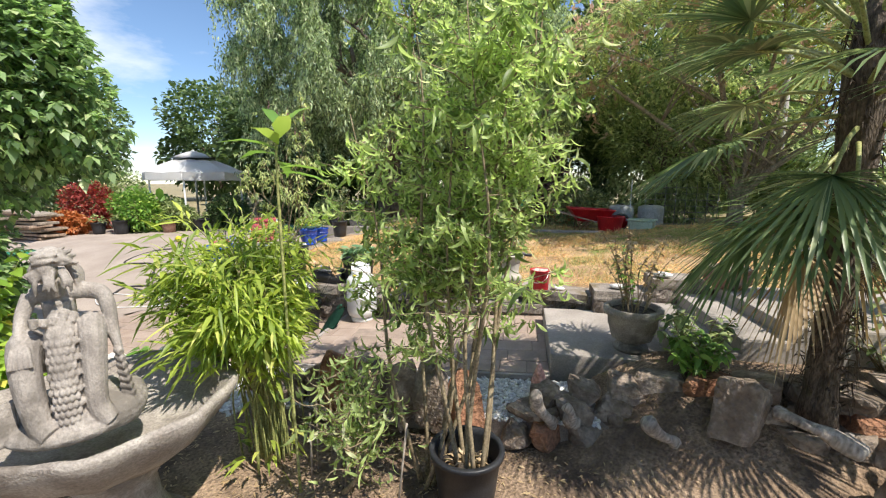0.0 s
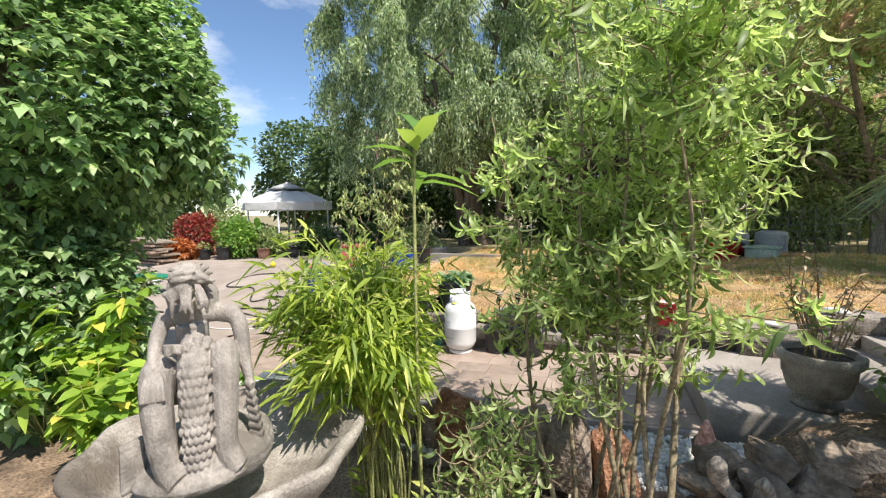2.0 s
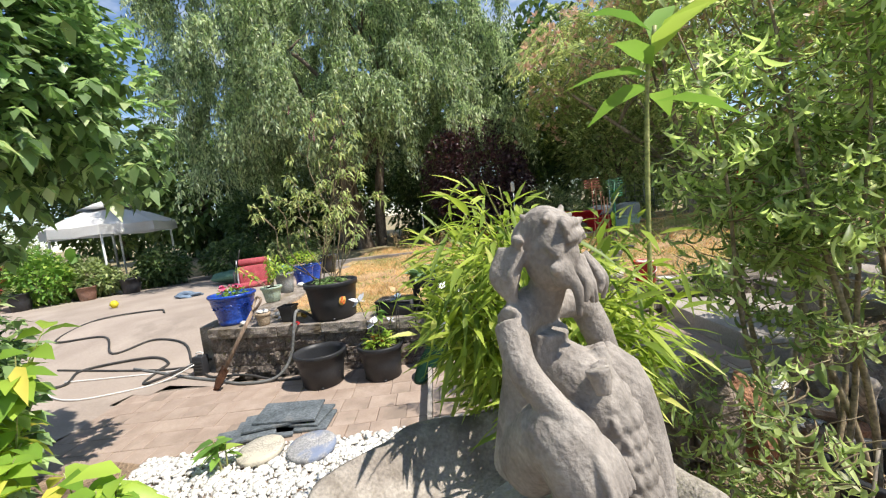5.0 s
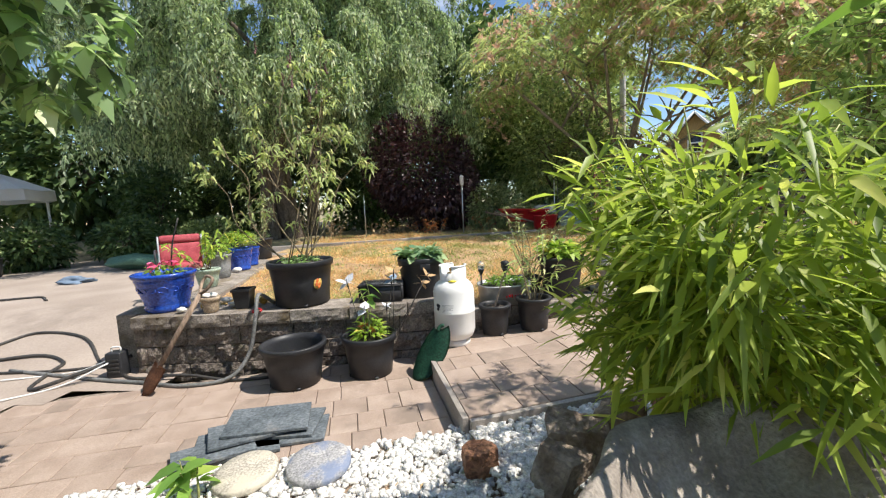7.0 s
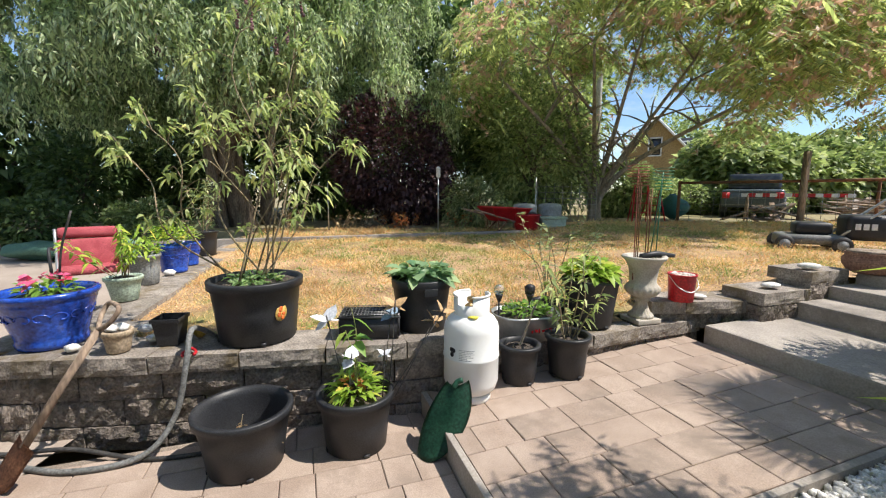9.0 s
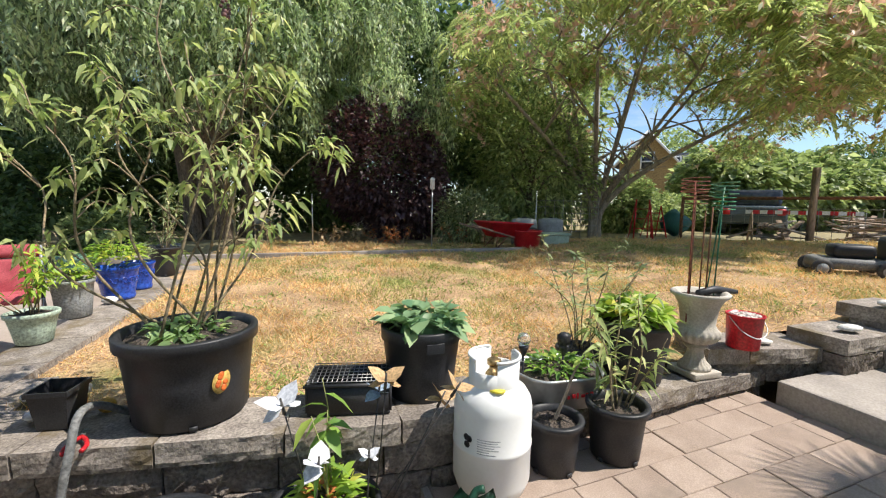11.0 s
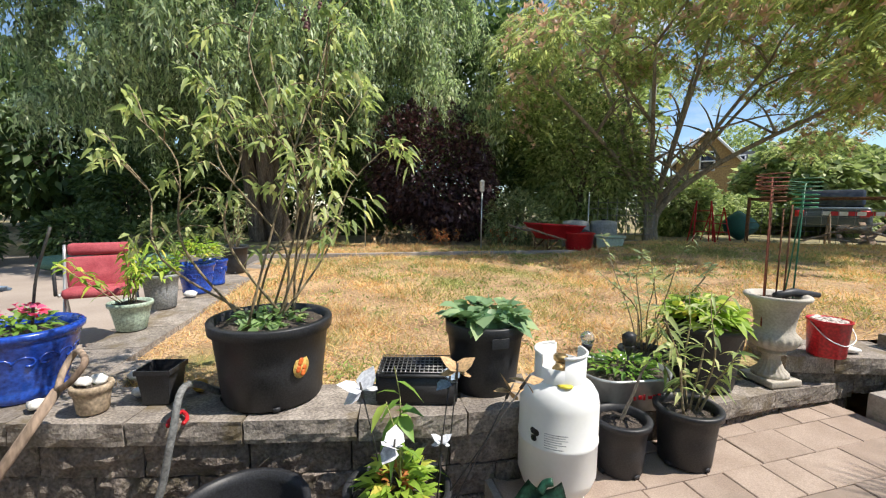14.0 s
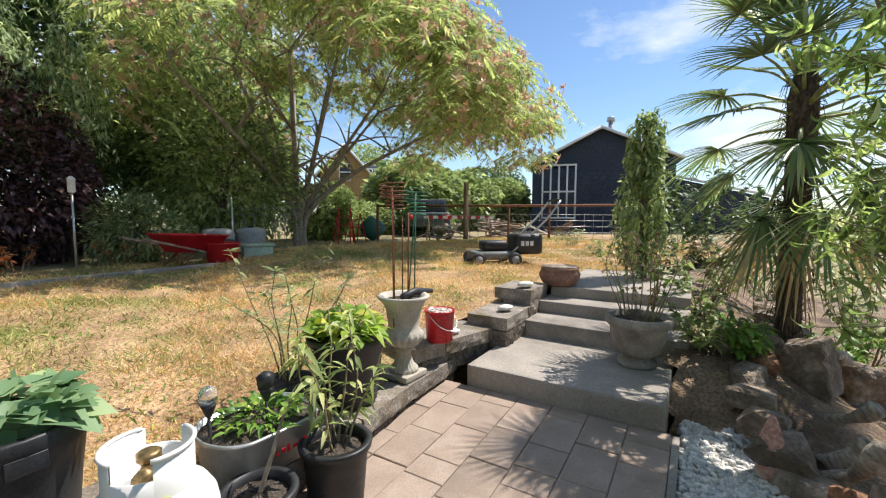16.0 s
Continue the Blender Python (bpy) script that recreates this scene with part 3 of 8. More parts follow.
def split_blocks(n, length, height, depth, seed, rough=0.02):
    """Variants of a concrete block with a split front face."""
    R = rng(seed)
    out = []
    for k in range(n):
        bm = bmesh.new()
        nx, nz = 14, 5
        g = 0.004
        off = Vector(R.uniform(-40, 40, 3))
        grid = []
        for j in range(nz + 1):
            row = []
            for i in range(nx + 1):
                x, z = g + (length - 2 * g) * i / nx, g + (height - 2 * g) * j / nz
                e = min(1.0, 3.0 * min(i, nx - i) / nx, 1.6 * min(j, nz - j) / nz + 0.25)
                d = rough * (0.55 - 1.1 * e * (0.5 + noise.noise(Vector((x * 9, z * 12, 0)) + off))) + rough * 0.55 * noise.noise(Vector((x * 38, z * 38, 3)) + off)
                row.append(bm.verts.new((x, max(-rough * 1.3, d), z)))
            grid.append(row)
        back = [bm.verts.new((x, depth, z)) for x, z in ((g, g), (length - g, g), (length - g, height - g), (g, height - g))]
        for j in range(nz):
            for i in range(nx):
                bm.faces.new((grid[j][i], grid[j][i + 1], grid[j + 1][i + 1], grid[j + 1][i]))
        bm.faces.new([grid[nz][i] for i in range(nx + 1)] + [back[2], back[3]])
        bm.faces.new([grid[0][i] for i in range(nx, -1, -1)] + [back[0], back[1]])
        bm.faces.new([grid[j][0] for j in range(nz, -1, -1)] + [back[0], back[3]][::1])
        bm.faces.new([grid[j][nx] for j in range(nz + 1)] + [back[2], back[1]])
        bm.faces.new((back[0], back[3], back[2], back[1]))
        bmesh.ops.recalc_face_normals(bm, faces=bm.faces[:])
        me = bpy.data.meshes.new("block")
        bm.to_mesh(me)
        bm.free()
        out.append(me)
    return out


def run_of_blocks(parent, pts, z, meshes, length, material, name, seed, shift=0.0, jitter=0.006, inset=0.0):
    """Blocks end to end along a line, seen from its right-hand side."""
    R = rng(seed)
    P = [Vector((x, y, 0)) for x, y in pts]
    for me in meshes:
        if not me.materials:
            me.materials.append(material)
    seglen = [(b - a).length for a, b in zip(P, P[1:])]
    total = sum(seglen)

    def at(s):
        for a, b, l in zip(P, P[1:], seglen):
            if s <= l + 1e-9:
                return a.lerp(b, s / l)
            s -= l
        return P[-1]

    s = 0.0
    first = True
    while s < total - 0.02:
        l = min(length * (shift if first and shift else 1.0), total - s)
        first = False
        a, b = at(s), at(s + l)
        d = b - a
        ob = new(name, meshes[int(R.integers(len(meshes)))])
        ob.parent = parent
        nrm = Vector((-d.y, d.x, 0)).normalized()
        o = a + nrm * (inset + R.uniform(-jitter, jitter))
        ob.matrix_basis = Matrix.Translation((o.x, o.y, z)) @ Matrix.Rotation(math.atan2(d.y, d.x), 4, "Z") @ Matrix.Diagonal((d.length / length, 1, 1, 1))
        s += l


wall_main = thing("wall_retaining", (0, 0, 0), 0, "weathered grey split-face block retaining wall", "wall", kind="structure")
LINE_A = [(-1.95, 1.88), (-1.1, 1.95), (-0.46, 2.03), (0.29, 2.17), (0.5, 2.27)]
LINE_B = [(0.5, 2.27), (0.76, 2.40), (1.08, 2.50), (1.45, 2.62), (1.75, 2.76), (2.28, 2.93)]
body = split_blocks(7, 0.40, 0.14, 0.26, 11, 0.026)
caps = split_blocks(6, 0.44, 0.10, 0.33, 12, 0.012)
run_of_blocks(wall_main, LINE_A, -0.06, body, 0.40, M["block"], "block", 21, 0.5)
run_of_blocks(wall_main, LINE_A[:4], -0.20, body, 0.40, M["block"], "block", 20, 0.0)
run_of_blocks(wall_main, LINE_A, 0.08, body, 0.40, M["block"], "block", 22, 0.0)
run_of_blocks(wall_main, LINE_A, 0.22, caps, 0.44, M["cap"], "cap_block", 23, 0.7, inset=-0.02)
run_of_blocks(wall_main, LINE_B, -0.04, body, 0.40, M["block"], "block", 24, 0.5)
run_of_blocks(wall_main, LINE_B, 0.10, caps, 0.44, M["cap"], "cap_block", 25, 0.0, inset=-0.02)
TIER = [uv(1.79, 1.40), uv(2.14, 1.30), uv(2.5, 1.20)]
run_of_blocks(wall_main, TIER, 0.13, body, 0.40, M["block"], "block", 26, 0.0)
run_of_blocks(wall_main, TIER, 0.25, caps, 0.44, M["cap"], "cap_block", 27, 0.6, inset=-0.02)
STAIR = [uv(2.5, 1.07), uv(3.0, 1.07), uv(3.45, 1.07)]
run_of_blocks(wall_main, STAIR[:2], 0.05, body, 0.40, M["block"], "block", 28, 0.0)
run_of_blocks(wall_main, STAIR[:2], 0.19, body, 0.40, M["block"], "block", 29, 0.5)
run_of_blocks(wall_main, STAIR[:2], 0.33, caps, 0.44, M["cap"], "cap_block", 30, 0.0)
run_of_blocks(wall_main, STAIR[1:], 0.33, body, 0.40, M["block"], "block", 31, 0.0)
run_of_blocks(wall_main, STAIR[1:], 0.46, caps, 0.44, M["cap"], "cap_block", 32, 0.0)

wall_return = thing("wall_return", (0, 0, 0), 0, "grey split-face block wall running back beside the lawn", "wall", kind="structure")
LINE_R = [(kerb_x(7.6), 7.6), (kerb_x(4.5), 4.5), (kerb_x(2.15), 2.15)]
for z, off, ms, ln, mt, nm in ((-0.20, 0, body, 0.40, "block", "block"), (-0.06, 0.5, body, 0.40, "block", "block"), (0.08, 0, body, 0.40, "block", "block"), (0.22, 0.6, caps, 0.44, "cap", "cap_block")):
    run_of_blocks(wall_return, LINE_R, z, ms, ln, M[mt], nm, 40 + int(z * 100), off)
# flat infill of pavers on the wall's corner
slab("wall_corner", -2.32, -1.6, 1.74, 2.15, -0.2, 0.312, M["cap"], "flat top of the wall's corner", "wall", 0.004)
slab("lawn_border", -2.9, 5.2, 6.35, 6.43, 0.1, 0.40, M["step"], "low grey concrete border behind the lawn", "edging", 0.01)


# ---- trees ----
def weeping_willow():
    R = rng(5)
    at = (-4.3, 10.0, 0.2)
    t = thing("weeping_willow", at, 0, "large weeping willow with long hanging grey-green branches", "tree")
    bm = bmesh.new()
    limbs(bm, (0, 0, -0.3), (0.4, -0.2, 5.0), 0.34, R, 7, 2.4, 2.2, 9)
    for a, r in ((0.9, 0.5), (2.6, 0.8), (4.2, 0.6)):
        tube(bm, smooth_path([(r * math.cos(a), r * math.sin(a), -0.3), (r * 1.4 * math.cos(a), r * 1.4 * math.sin(a), 2), (r * 2.6 * math.cos(a), r * 2.6 * math.sin(a), 5)], 4), [0.18, 0.17, 0.16, 0.15, 0.14, 0.12, 0.1, 0.08, 0.06], 7)
    part("trunk", bm, M["bark"], t)
    # tassels: bunches of arching strands hung over the crown, with gaps between them
    nc, per_c, per = 580, 28, 28
    ca = R.uniform(0, 2 * math.pi, nc)
    ch = R.uniform(0.0, 1, nc) ** 1.1
    cr = 4.75 * np.sqrt(np.clip(1 - ((ch - 0.25) / 0.82) ** 2, 0.02, 1)) * (1 - 0.5 * R.uniform(0, 1, nc) ** 1.8) * (0.9 + 0.12 * np.sin(3 * ca + 1))
    cz = 3.0 + 6.9 * ch + R.normal(0, 0.25, nc)
    cw = R.uniform(0.22, 0.62, nc)
    cl = R.uniform(0.7, 1.9, nc)
    pick = np.repeat(np.arange(nc), per_c)
    ns = len(pick)
    q = np.sqrt(R.uniform(0, 1, ns)) * (1 + R.normal(0, 0.12, ns))
    b = R.uniform(0, 2 * math.pi, ns)
    top = cz[pick] + cw[pick] * 0.5 * np.sqrt(np.clip(1 - q * q, 0, 1))
    length = cl[pick] * R.uniform(0.45, 1.0, ns)
    low = np.maximum(top - length, 1.75 + 0.5 * np.sin(4 * ca[pick]) + R.normal(0, 0.3, ns))
    s = R.uniform(0, 1, (ns, per)) ** 1.15
    z = top[:, None] + (low - top)[:, None] * s ** 1.4
    out = 1 - np.exp(-3.5 * s)
    ox = cw[pick] * q * np.cos(b) + 0.35 * cw[pick] * np.cos(ca[pick])
    oy = cw[pick] * q * np.sin(b) + 0.35 * cw[pick] * np.sin(ca[pick])
    x = (np.cos(ca) * cr)[pick][:, None] + ox[:, None] * out + R.normal(0, 0.035, (ns, per))
    y = (np.sin(ca) * cr)[pick][:, None] + oy[:, None] * out + R.normal(0, 0.035, (ns, per))
    P = np.stack([x, y, z], -1).reshape(-1, 3)
    D = R.normal(0, 0.55, P.shape)
    D[:, 2] -= 0.7
    n = len(P)
    V, F = leaf_mesh(P, D, R.uniform(0.075, 0.145, n), R.uniform(0.026, 0.042, n), R, 0.2, 0.2, "slim")
    arrays("crown", V, F, M["leaf_willow"], t)


weeping_willow()

tree("smoke_bush", (-0.75, 10.3, 0.3), "broad dark purple smoke bush behind the lawn", (-0.75, 10.3, 1.9), (1.6, 1.2, 1.75), M["leaf_smoke"], 16000, 0.11, 0.075, 6, "quad", trunk_r=0.08, lump=0.3, lumps=16, cat="bush")
tree("green_tree", (3.0, 11.8, 0.3), "bushy yellow-green tree beyond the lawn", (3.0, 11.8, 2.2), (1.75, 1.5, 1.95), M["leaf_mid"], 11000, 0.16, 0.07, 7, "quad", trunk_r=0.12, lump=0.6, lumps=30)
tree("pale_bush", (1.15, 9.7, 0.3), "low pale green bush at the lawn's far edge", (1.15, 9.7, 0.85), (0.75, 0.5, 0.7), M["leaf_grey"], 3500, 0.12, 0.03, 8, "quad", trunk_r=0.03, lump=0.3, cat="bush")


def mimosa():
    R = rng(9)
    at = (4.65, 11.4, 0.35)
    t = thing("mimosa_tree", at, 0, "spreading silk tree with feathery leaves and pink tufts", "tree")
    bm = bmesh.new()
    for k, (dx, dy, h) in enumerate(((-1.6, -0.6, 4.0), (0.3, -1.6, 4.3), (1.9, -1.0, 4.0), (3.4, -2.2, 3.3), (-0.6, 0.9, 4.6), (1.3, 0.8, 4.7), (-3.0, -1.8, 3.4), (-0.9, -1.9, 4.1), (2.7, 0.4, 3.9))):
        q = smooth_path([(0.03 * dx, 0.03 * dy, -0.2), (0.05 * dx, 0.05 * dy, 0.8), (0.35 * dx, 0.35 * dy, 1.9), (dx, dy, h)], 5)
        tube(bm, q, [0.11 * (1 - 0.78 * i / len(q)) for i in range(len(q))], 7)
        for s in (0.5, 0.65, 0.8, 1.0):
            b = q[min(len(q) - 1, int(s * len(q)))]
            for _ in range(2):
                e = b + Vector((R.normal(0, 0.9), R.normal(0, 0.9), R.uniform(0.1, 1.0)))
                tube(bm, smooth_path([b, b.lerp(e, 0.5) + Vector((0, 0, 0.12)), e], 3), [0.03, 0.027, 0.024, 0.02, 0.016, 0.012, 0.008], 5)
    part("trunk", bm, M["bark_pale"], t)
    # layered sprays: flat-topped shelves of feathery leaves
    shelves = []
    for k in range(215):
        a = R.uniform(0, 2 * math.pi) if k < 160 else R.uniform(-1.5, 0.6)
        r = 5.3 * math.sqrt(R.uniform(0.02 if k < 160 else 0.2, 1))
        x, y = r * math.cos(a) + 0.4, r * math.sin(a) * 0.85 - 1.0
        if x < -3.9:
            continue
        z = 6.3 - 0.115 * r * r + R.normal(0, 0.3) - (1.3 * R.uniform(0, 1) if k % 3 == 0 else 0)
        shelves.append((x, y, z, R.uniform(0.55, 1.05)))
    PP, DD, FP = [], [], []
    for x, y, z, w in shelves:
        m = 38
        for f in range(m):
            a = R.uniform(0, 2 * math.pi)
            q = w * math.sqrt(R.uniform(0, 1))
            base = np.array([x + q * math.cos(a), y + q * math.sin(a), z + R.normal(0, 0.12) - 0.16 * q * q])
            d = np.array([math.cos(a) + R.normal(0, 0.5), math.sin(a) + R.normal(0, 0.5), R.normal(-0.35, 0.3)])
            d /= np.linalg.norm(d)
            L = R.uniform(0.22, 0.36)
            side = np.cross(d, [0, 0, 1.0])
            for s in np.linspace(0.15, 1, 6):
                for sg in (-1, 1):
                    PP.append(base + d * L * s + [0, 0, -0.12 * s * s])
                    DD.append(d * 0.45 + side * sg + [0, 0, -0.12])
        for f in range(17):
            a = R.uniform(0, 2 * math.pi)
            q = w * R.uniform(0.3, 1.15)
            FP.append((x + q * math.cos(a), y + q * math.sin(a), z + R.uniform(-0.38, 0.24) - 0.16 * q * q))
    P, D = np.array(PP), np.array(DD)
    n = len(P)
    V, F = leaf_mesh(P, D, R.uniform(0.11, 0.18, n), R.uniform(0.032, 0.048, n), R, 0.25, 0.1, "quad", 0.6)
    arrays("crown", V, F, M["leaf_mimosa"], t)
    FP = np.repeat(np.array(FP), 9, 0)
    D = rand_dirs(R, len(FP), 1.2)
    V, F = leaf_mesh(FP, D, R.uniform(0.11, 0.18, len(FP)), R.uniform(0.035, 0.055, len(FP)), R, 0.1, 0.1, "quad")
    arrays("blossom", V, F, M["flower_mimosa"], t, "salmon pink tufted flowers")


mimosa()

# trees that close the view all round; dark leaves behind the willow deepen its shade
far_trees = [(-9.5, 15.5, 4.6, 8.5, 3), (-4, 17, 5.0, 9.5, 4), (0.8, 16.5, 3.2, 8.5, 5), (4.5, 18, 3.6, 8.5, 6), (-13.5, 13.5, 3.6, 6.0, 7), (6.4, 24, 3.4, 7.0, 8), (22.5, 38, 4.5, 8.0, 9),
             (-22, 16, 4.5, 7.5, 10), (-27, 9, 5.0, 7.0, 11), (26, 34, 4.5, 6.0, 15), (32, 30, 5.0, 6.0, 16), (-20, 3, 4, 6.0, 12), (8, -16, 5, 9, 13), (-8, -14, 5, 9, 14), (13, 17.4, 2.9, 3.8, 18), (16.6, 18.6, 3.2, 4.0, 21), (20.5, 18.6, 2.8, 3.4, 24)]
for x, y, r, h, sd in far_trees:
    tree("tree", (x, y, 0.0), "tall dark green leafy tree beyond the garden", (x, y, h * 0.54), (r * 0.8, r * 0.8, h * 0.47), M["leaf_dark"] if sd % 3 else M["leaf_mid"], 7500, 0.36, 0.22, sd + 60, "quad", trunk_r=0.25, lump=0.4, lumps=16)
# first four: dark leaf colour stands in for the shade under the willow
for k, (x, y, r, h) in enumerate(((-2.9, 12.6, 1.7, 3.2), (-6.4, 12.9, 1.8, 3.4), (0.6, 12.6, 1.4, 3.0), (-9.2, 11.5, 1.6, 2.6), (8.3, 15.8, 1.5, 1.5), (10.2, 16.4, 1.4, 1.5), (11.9, 15.2, 1.3, 1.5), (6.6, 13.9, 1.3, 2.0))):
    tree("shrub", (x, y, 0.2), "dense shrub under the trees, darkest leaves standing for willow shade", (x, y, 0.2 + h * 0.5), (r, r * 0.8, h * 0.55), M["leaf_dark"] if k < 4 else M["leaf_mid"], 5000, 0.17, 0.10, 80 + k, "quad", trunk_r=0.05, lump=0.3, cat="bush")


def broadleaf_screen():
    """The big-leaved tree that overhangs the patio's near side."""
    R = rng(31)
    at = (-1.75, -0.75, -0.1)
    t = thing("maple_tree", at, 0, "tall broad-leaved tree with glossy lobed leaves to the ground", "tree")
    bm = bmesh.new()
    limbs(bm, (0, 0, -0.1), (0.1, 0.2, 2.6), 0.13, R, 9, 0.95, 0.8)
    part("trunk", bm, M["bark"], t)
    lobes = [((0.05, 0.05, 1.0), (1.15, 0.85, 1.3), 3400), ((0.12, 0.22, 2.3), (1.25, 1.05, 1.3), 4800), ((-0.1, -0.05, 3.6), (1.35, 1.25, 1.2), 3600), ((0.75, 0.75, 2.35), (0.6, 0.55, 0.75), 900), ((0.55, 1.10, 2.5), (0.46, 0.46, 0.85), 1300), ((-1.5, -0.2, 1.8), (1.2, 1.0, 1.9), 2600), ((0.95, 1.22, 1.98), (0.27, 0.27, 0.48), 170), ((0.25, 0.35, 0.75), (0.75, 0.6, 0.75), 1500)]
    P = np.concatenate([blob_points(R, n, c, r, 0.6, 0.34, 18) for c, r, n in lobes])
    C = np.concatenate([np.tile(c, (n, 1)) for c, r, n in lobes])
    D = unit(P - C) * 0.8 + R.normal(0, 0.5, P.shape)
    D[:, 2] -= 0.25
    n = len(P)
    # each leaf has five pointed lobes
    Vs, Fs, off = [], [], 0
    size = R.uniform(0.06, 0.105, n)
    Dn = unit(D)
    side = unit(np.cross(Dn, np.tile([0, 0, 1.0], (n, 1)) + R.normal(0, 0.3, (n, 3))))
    for k, (f, s, sc) in enumerate(((1, 0, 1.0), (0.62, 0.72, 0.82), (0.62, -0.72, 0.82), (-0.25, 0.9, 0.55), (-0.25, -0.9, 0.55))):
        R2 = rng(77)
        V, F = leaf_mesh(P, Dn * f + side * s, size * sc, size * sc * 0.66, R2, 0.3, 0.15, "quad", 0.35)
        Vs.append(V)
        Fs.append(F + off)
        off += len(V)
    V, F = np.concatenate(Vs), np.concatenate(Fs)
    arrays("crown", V, F, M["leaf_broad"], t)


broadleaf_screen()


# ---- pots and plants along the wall ----
def pot_profile(r0, r1, h, lip=0.012, wall=0.012, lip_h=0.03):
    return [(r0 * 0.9, 0), (r0, 0.006), (r0 + (r1 - r0) * 0.5, h * 0.5), (r1 - 0.002, h - lip_h), (r1 + lip, h - lip_h + 0.004), (r1 + lip + 0.003, h - 0.006), (r1 + lip, h), (r1 - wall, h), (r1 - wall - 0.002, h - lip_h), (r0 + (r1 - r0) * 0.7 - wall, h * 0.75)]


def pot_body(t, r0, r1, h, material, fill=0.8, seg=36, lip=0.012, lip_h=0.03, name="pot", oval=1.0, soil=True, slots=True, label=""):
    bm = bmesh.new()
    wall = 0.010
    prof = pot_profile(r0, r1, h, lip, wall, lip_h) + [(r0 + (r1 - r0) * 0.3 - wall, h * 0.3), (r0 - wall, 0.012)]
    lathe(bm, prof, seg)
    if slots:
        for k in range(4):
            a = k * math.pi / 2 + 0.5
            m = Matrix.Rotation(a, 4, "Z") @ Matrix.Translation((r0 + 0.001, 0, 0.011))
            box(bm, -0.003, 0.003, -0.014, 0.014, -0.009, 0.009, 0, m)
    if oval != 1.0:
        bmesh.ops.scale(bm, vec=(1, oval, 1), verts=bm.verts[:])
    part(name, bm, material, t, label)
    if soil:
        bm = bmesh.new()
        zf = h * fill
        rf = r0 + (r1 - r0) * fill - wall
        R = rng(int(r1 * 9999) % 977)
        lathe(bm, [(rf, zf - 0.02), (rf * 0.97, zf), (rf * 0.7, zf + 0.008), (rf * 0.4, zf + 0.013), (0.004, zf + 0.015)], 24)
        for v in bm.verts:
            v.co.z += R.normal(0, 0.004)
        if oval != 1.0:
            bmesh.ops.scale(bm, vec=(1, oval, 1), verts=bm.verts[:])
        part("soil", bm, M["pot_soil"], t)


def stems_plant(t, base_z, n, height, spread, seed, leaf_mat, L, W, per=12, shape="lance", bend=0.35, stem_r=0.004, bare=0.25, lean=(0, 0), stem_mat="twig", curl=0.0, base_r=0.04, name="stem", droop=0.2, whorl=False):
    """Stems that rise from a pot and carry leaves along their upper part."""
    R = rng(seed)
    PP, DD = [], []
    for k in range(n):
        a = R.uniform(0, 2 * math.pi)
        h = height * R.uniform(0.6, 1.05)
        s = spread * math.sqrt(R.uniform(0.05, 1))
        p0 = Vector((base_r * math.cos(a) * R.uniform(0, 1), base_r * math.sin(a), base_z))
        p2 = Vector((s * math.cos(a) + lean[0], s * math.sin(a) + lean[1], base_z + h))
        p1 = p0.lerp(p2, 0.5) + Vector((R.normal(0, 0.05) * h, R.normal(0, 0.05) * h, 0.08 * h))
        q = smooth_path([p0, p1, p2], 6)
        ph = R.uniform(0, 6.28)
        q = [p + Vector((math.sin(i * 0.7 + ph), math.cos(i * 0.8 + ph), 0)) * (0.012 * h) for i, p in enumerate(q)]
        bm = bmesh.new()
        tube(bm, q, [stem_r * (1.2 - 0.9 * i / len(q)) for i in range(len(q))], 5)
        part(name, bm, M[stem_mat], t)
        for j in range(per):
            f = bare + (1 - bare) * R.uniform(0, 1) ** 0.8
            b = q[min(len(q) - 1, int(f * (len(q) - 1)))]
            b2 = q[min(len(q) - 1, int(f * (len(q) - 1)) + 1)]
            b = b.lerp(b2, R.uniform(0, 1))
            ang = R.uniform(0, 2 * math.pi)
            PP.append(b)
            DD.append((math.cos(ang), math.sin(ang), R.normal(0.25 - droop, 0.35)))
    P, D = np.array(PP), np.array(DD)
    m = len(P)
    V, F = leaf_mesh(P, D, L * R.uniform(0.6, 1.2, m), W * R.uniform(0.7, 1.2, m), R, bend, 0.25, shape, 0.6, curl)
    arrays("leaves", V, F, leaf_mat, t)


def leafy_mound(t, base_z, r, h, n, L, W, seed, leaf_mat, shape="broad", name="leaves", bend=0.5, up=0.5):
    R = rng(seed)
    a = R.uniform(0, 2 * math.pi, n)
    q = r * np.sqrt(R.uniform(0, 1, n))
    P = np.stack([np.cos(a) * q * 0.6, np.sin(a) * q * 0.6, base_z + h * R.uniform(0.2, 1, n) * (1 - 0.4 * (q / r) ** 2)], 1)
    D = np.stack([np.cos(a), np.sin(a), R.normal(up, 0.35, n)], 1) + R.normal(0, 0.25, (n, 3))
    V, F = leaf_mesh(P, D, L * R.uniform(0.6, 1.2, n), W * R.uniform(0.7, 1.2, n), R, bend, 0.2, shape, 0.5)
    arrays(name, V, F, leaf_mat, t)


ZC = Z_CAP + 0.002


def nursery_pot(at, r0, r1, h, label, oval=1.0, fill=0.85, rz=0, soil=True, lip=0.012, lip_h=0.03):
    t = thing("plant_pot", at, rz, label, "plant pot")
    pot_body(t, r0, r1, h, M["black_plastic"], fill, oval=oval, soil=soil, lip=lip, lip_h=lip_h)
    return t


# big black pot with a butterfly bush
t = nursery_pot((-0.76, 2.23, ZC), 0.205, 0.238, 0.345, "large black nursery pot with a lanky butterfly bush on the wall", fill=0.92, lip=0.014, lip_h=0.05)


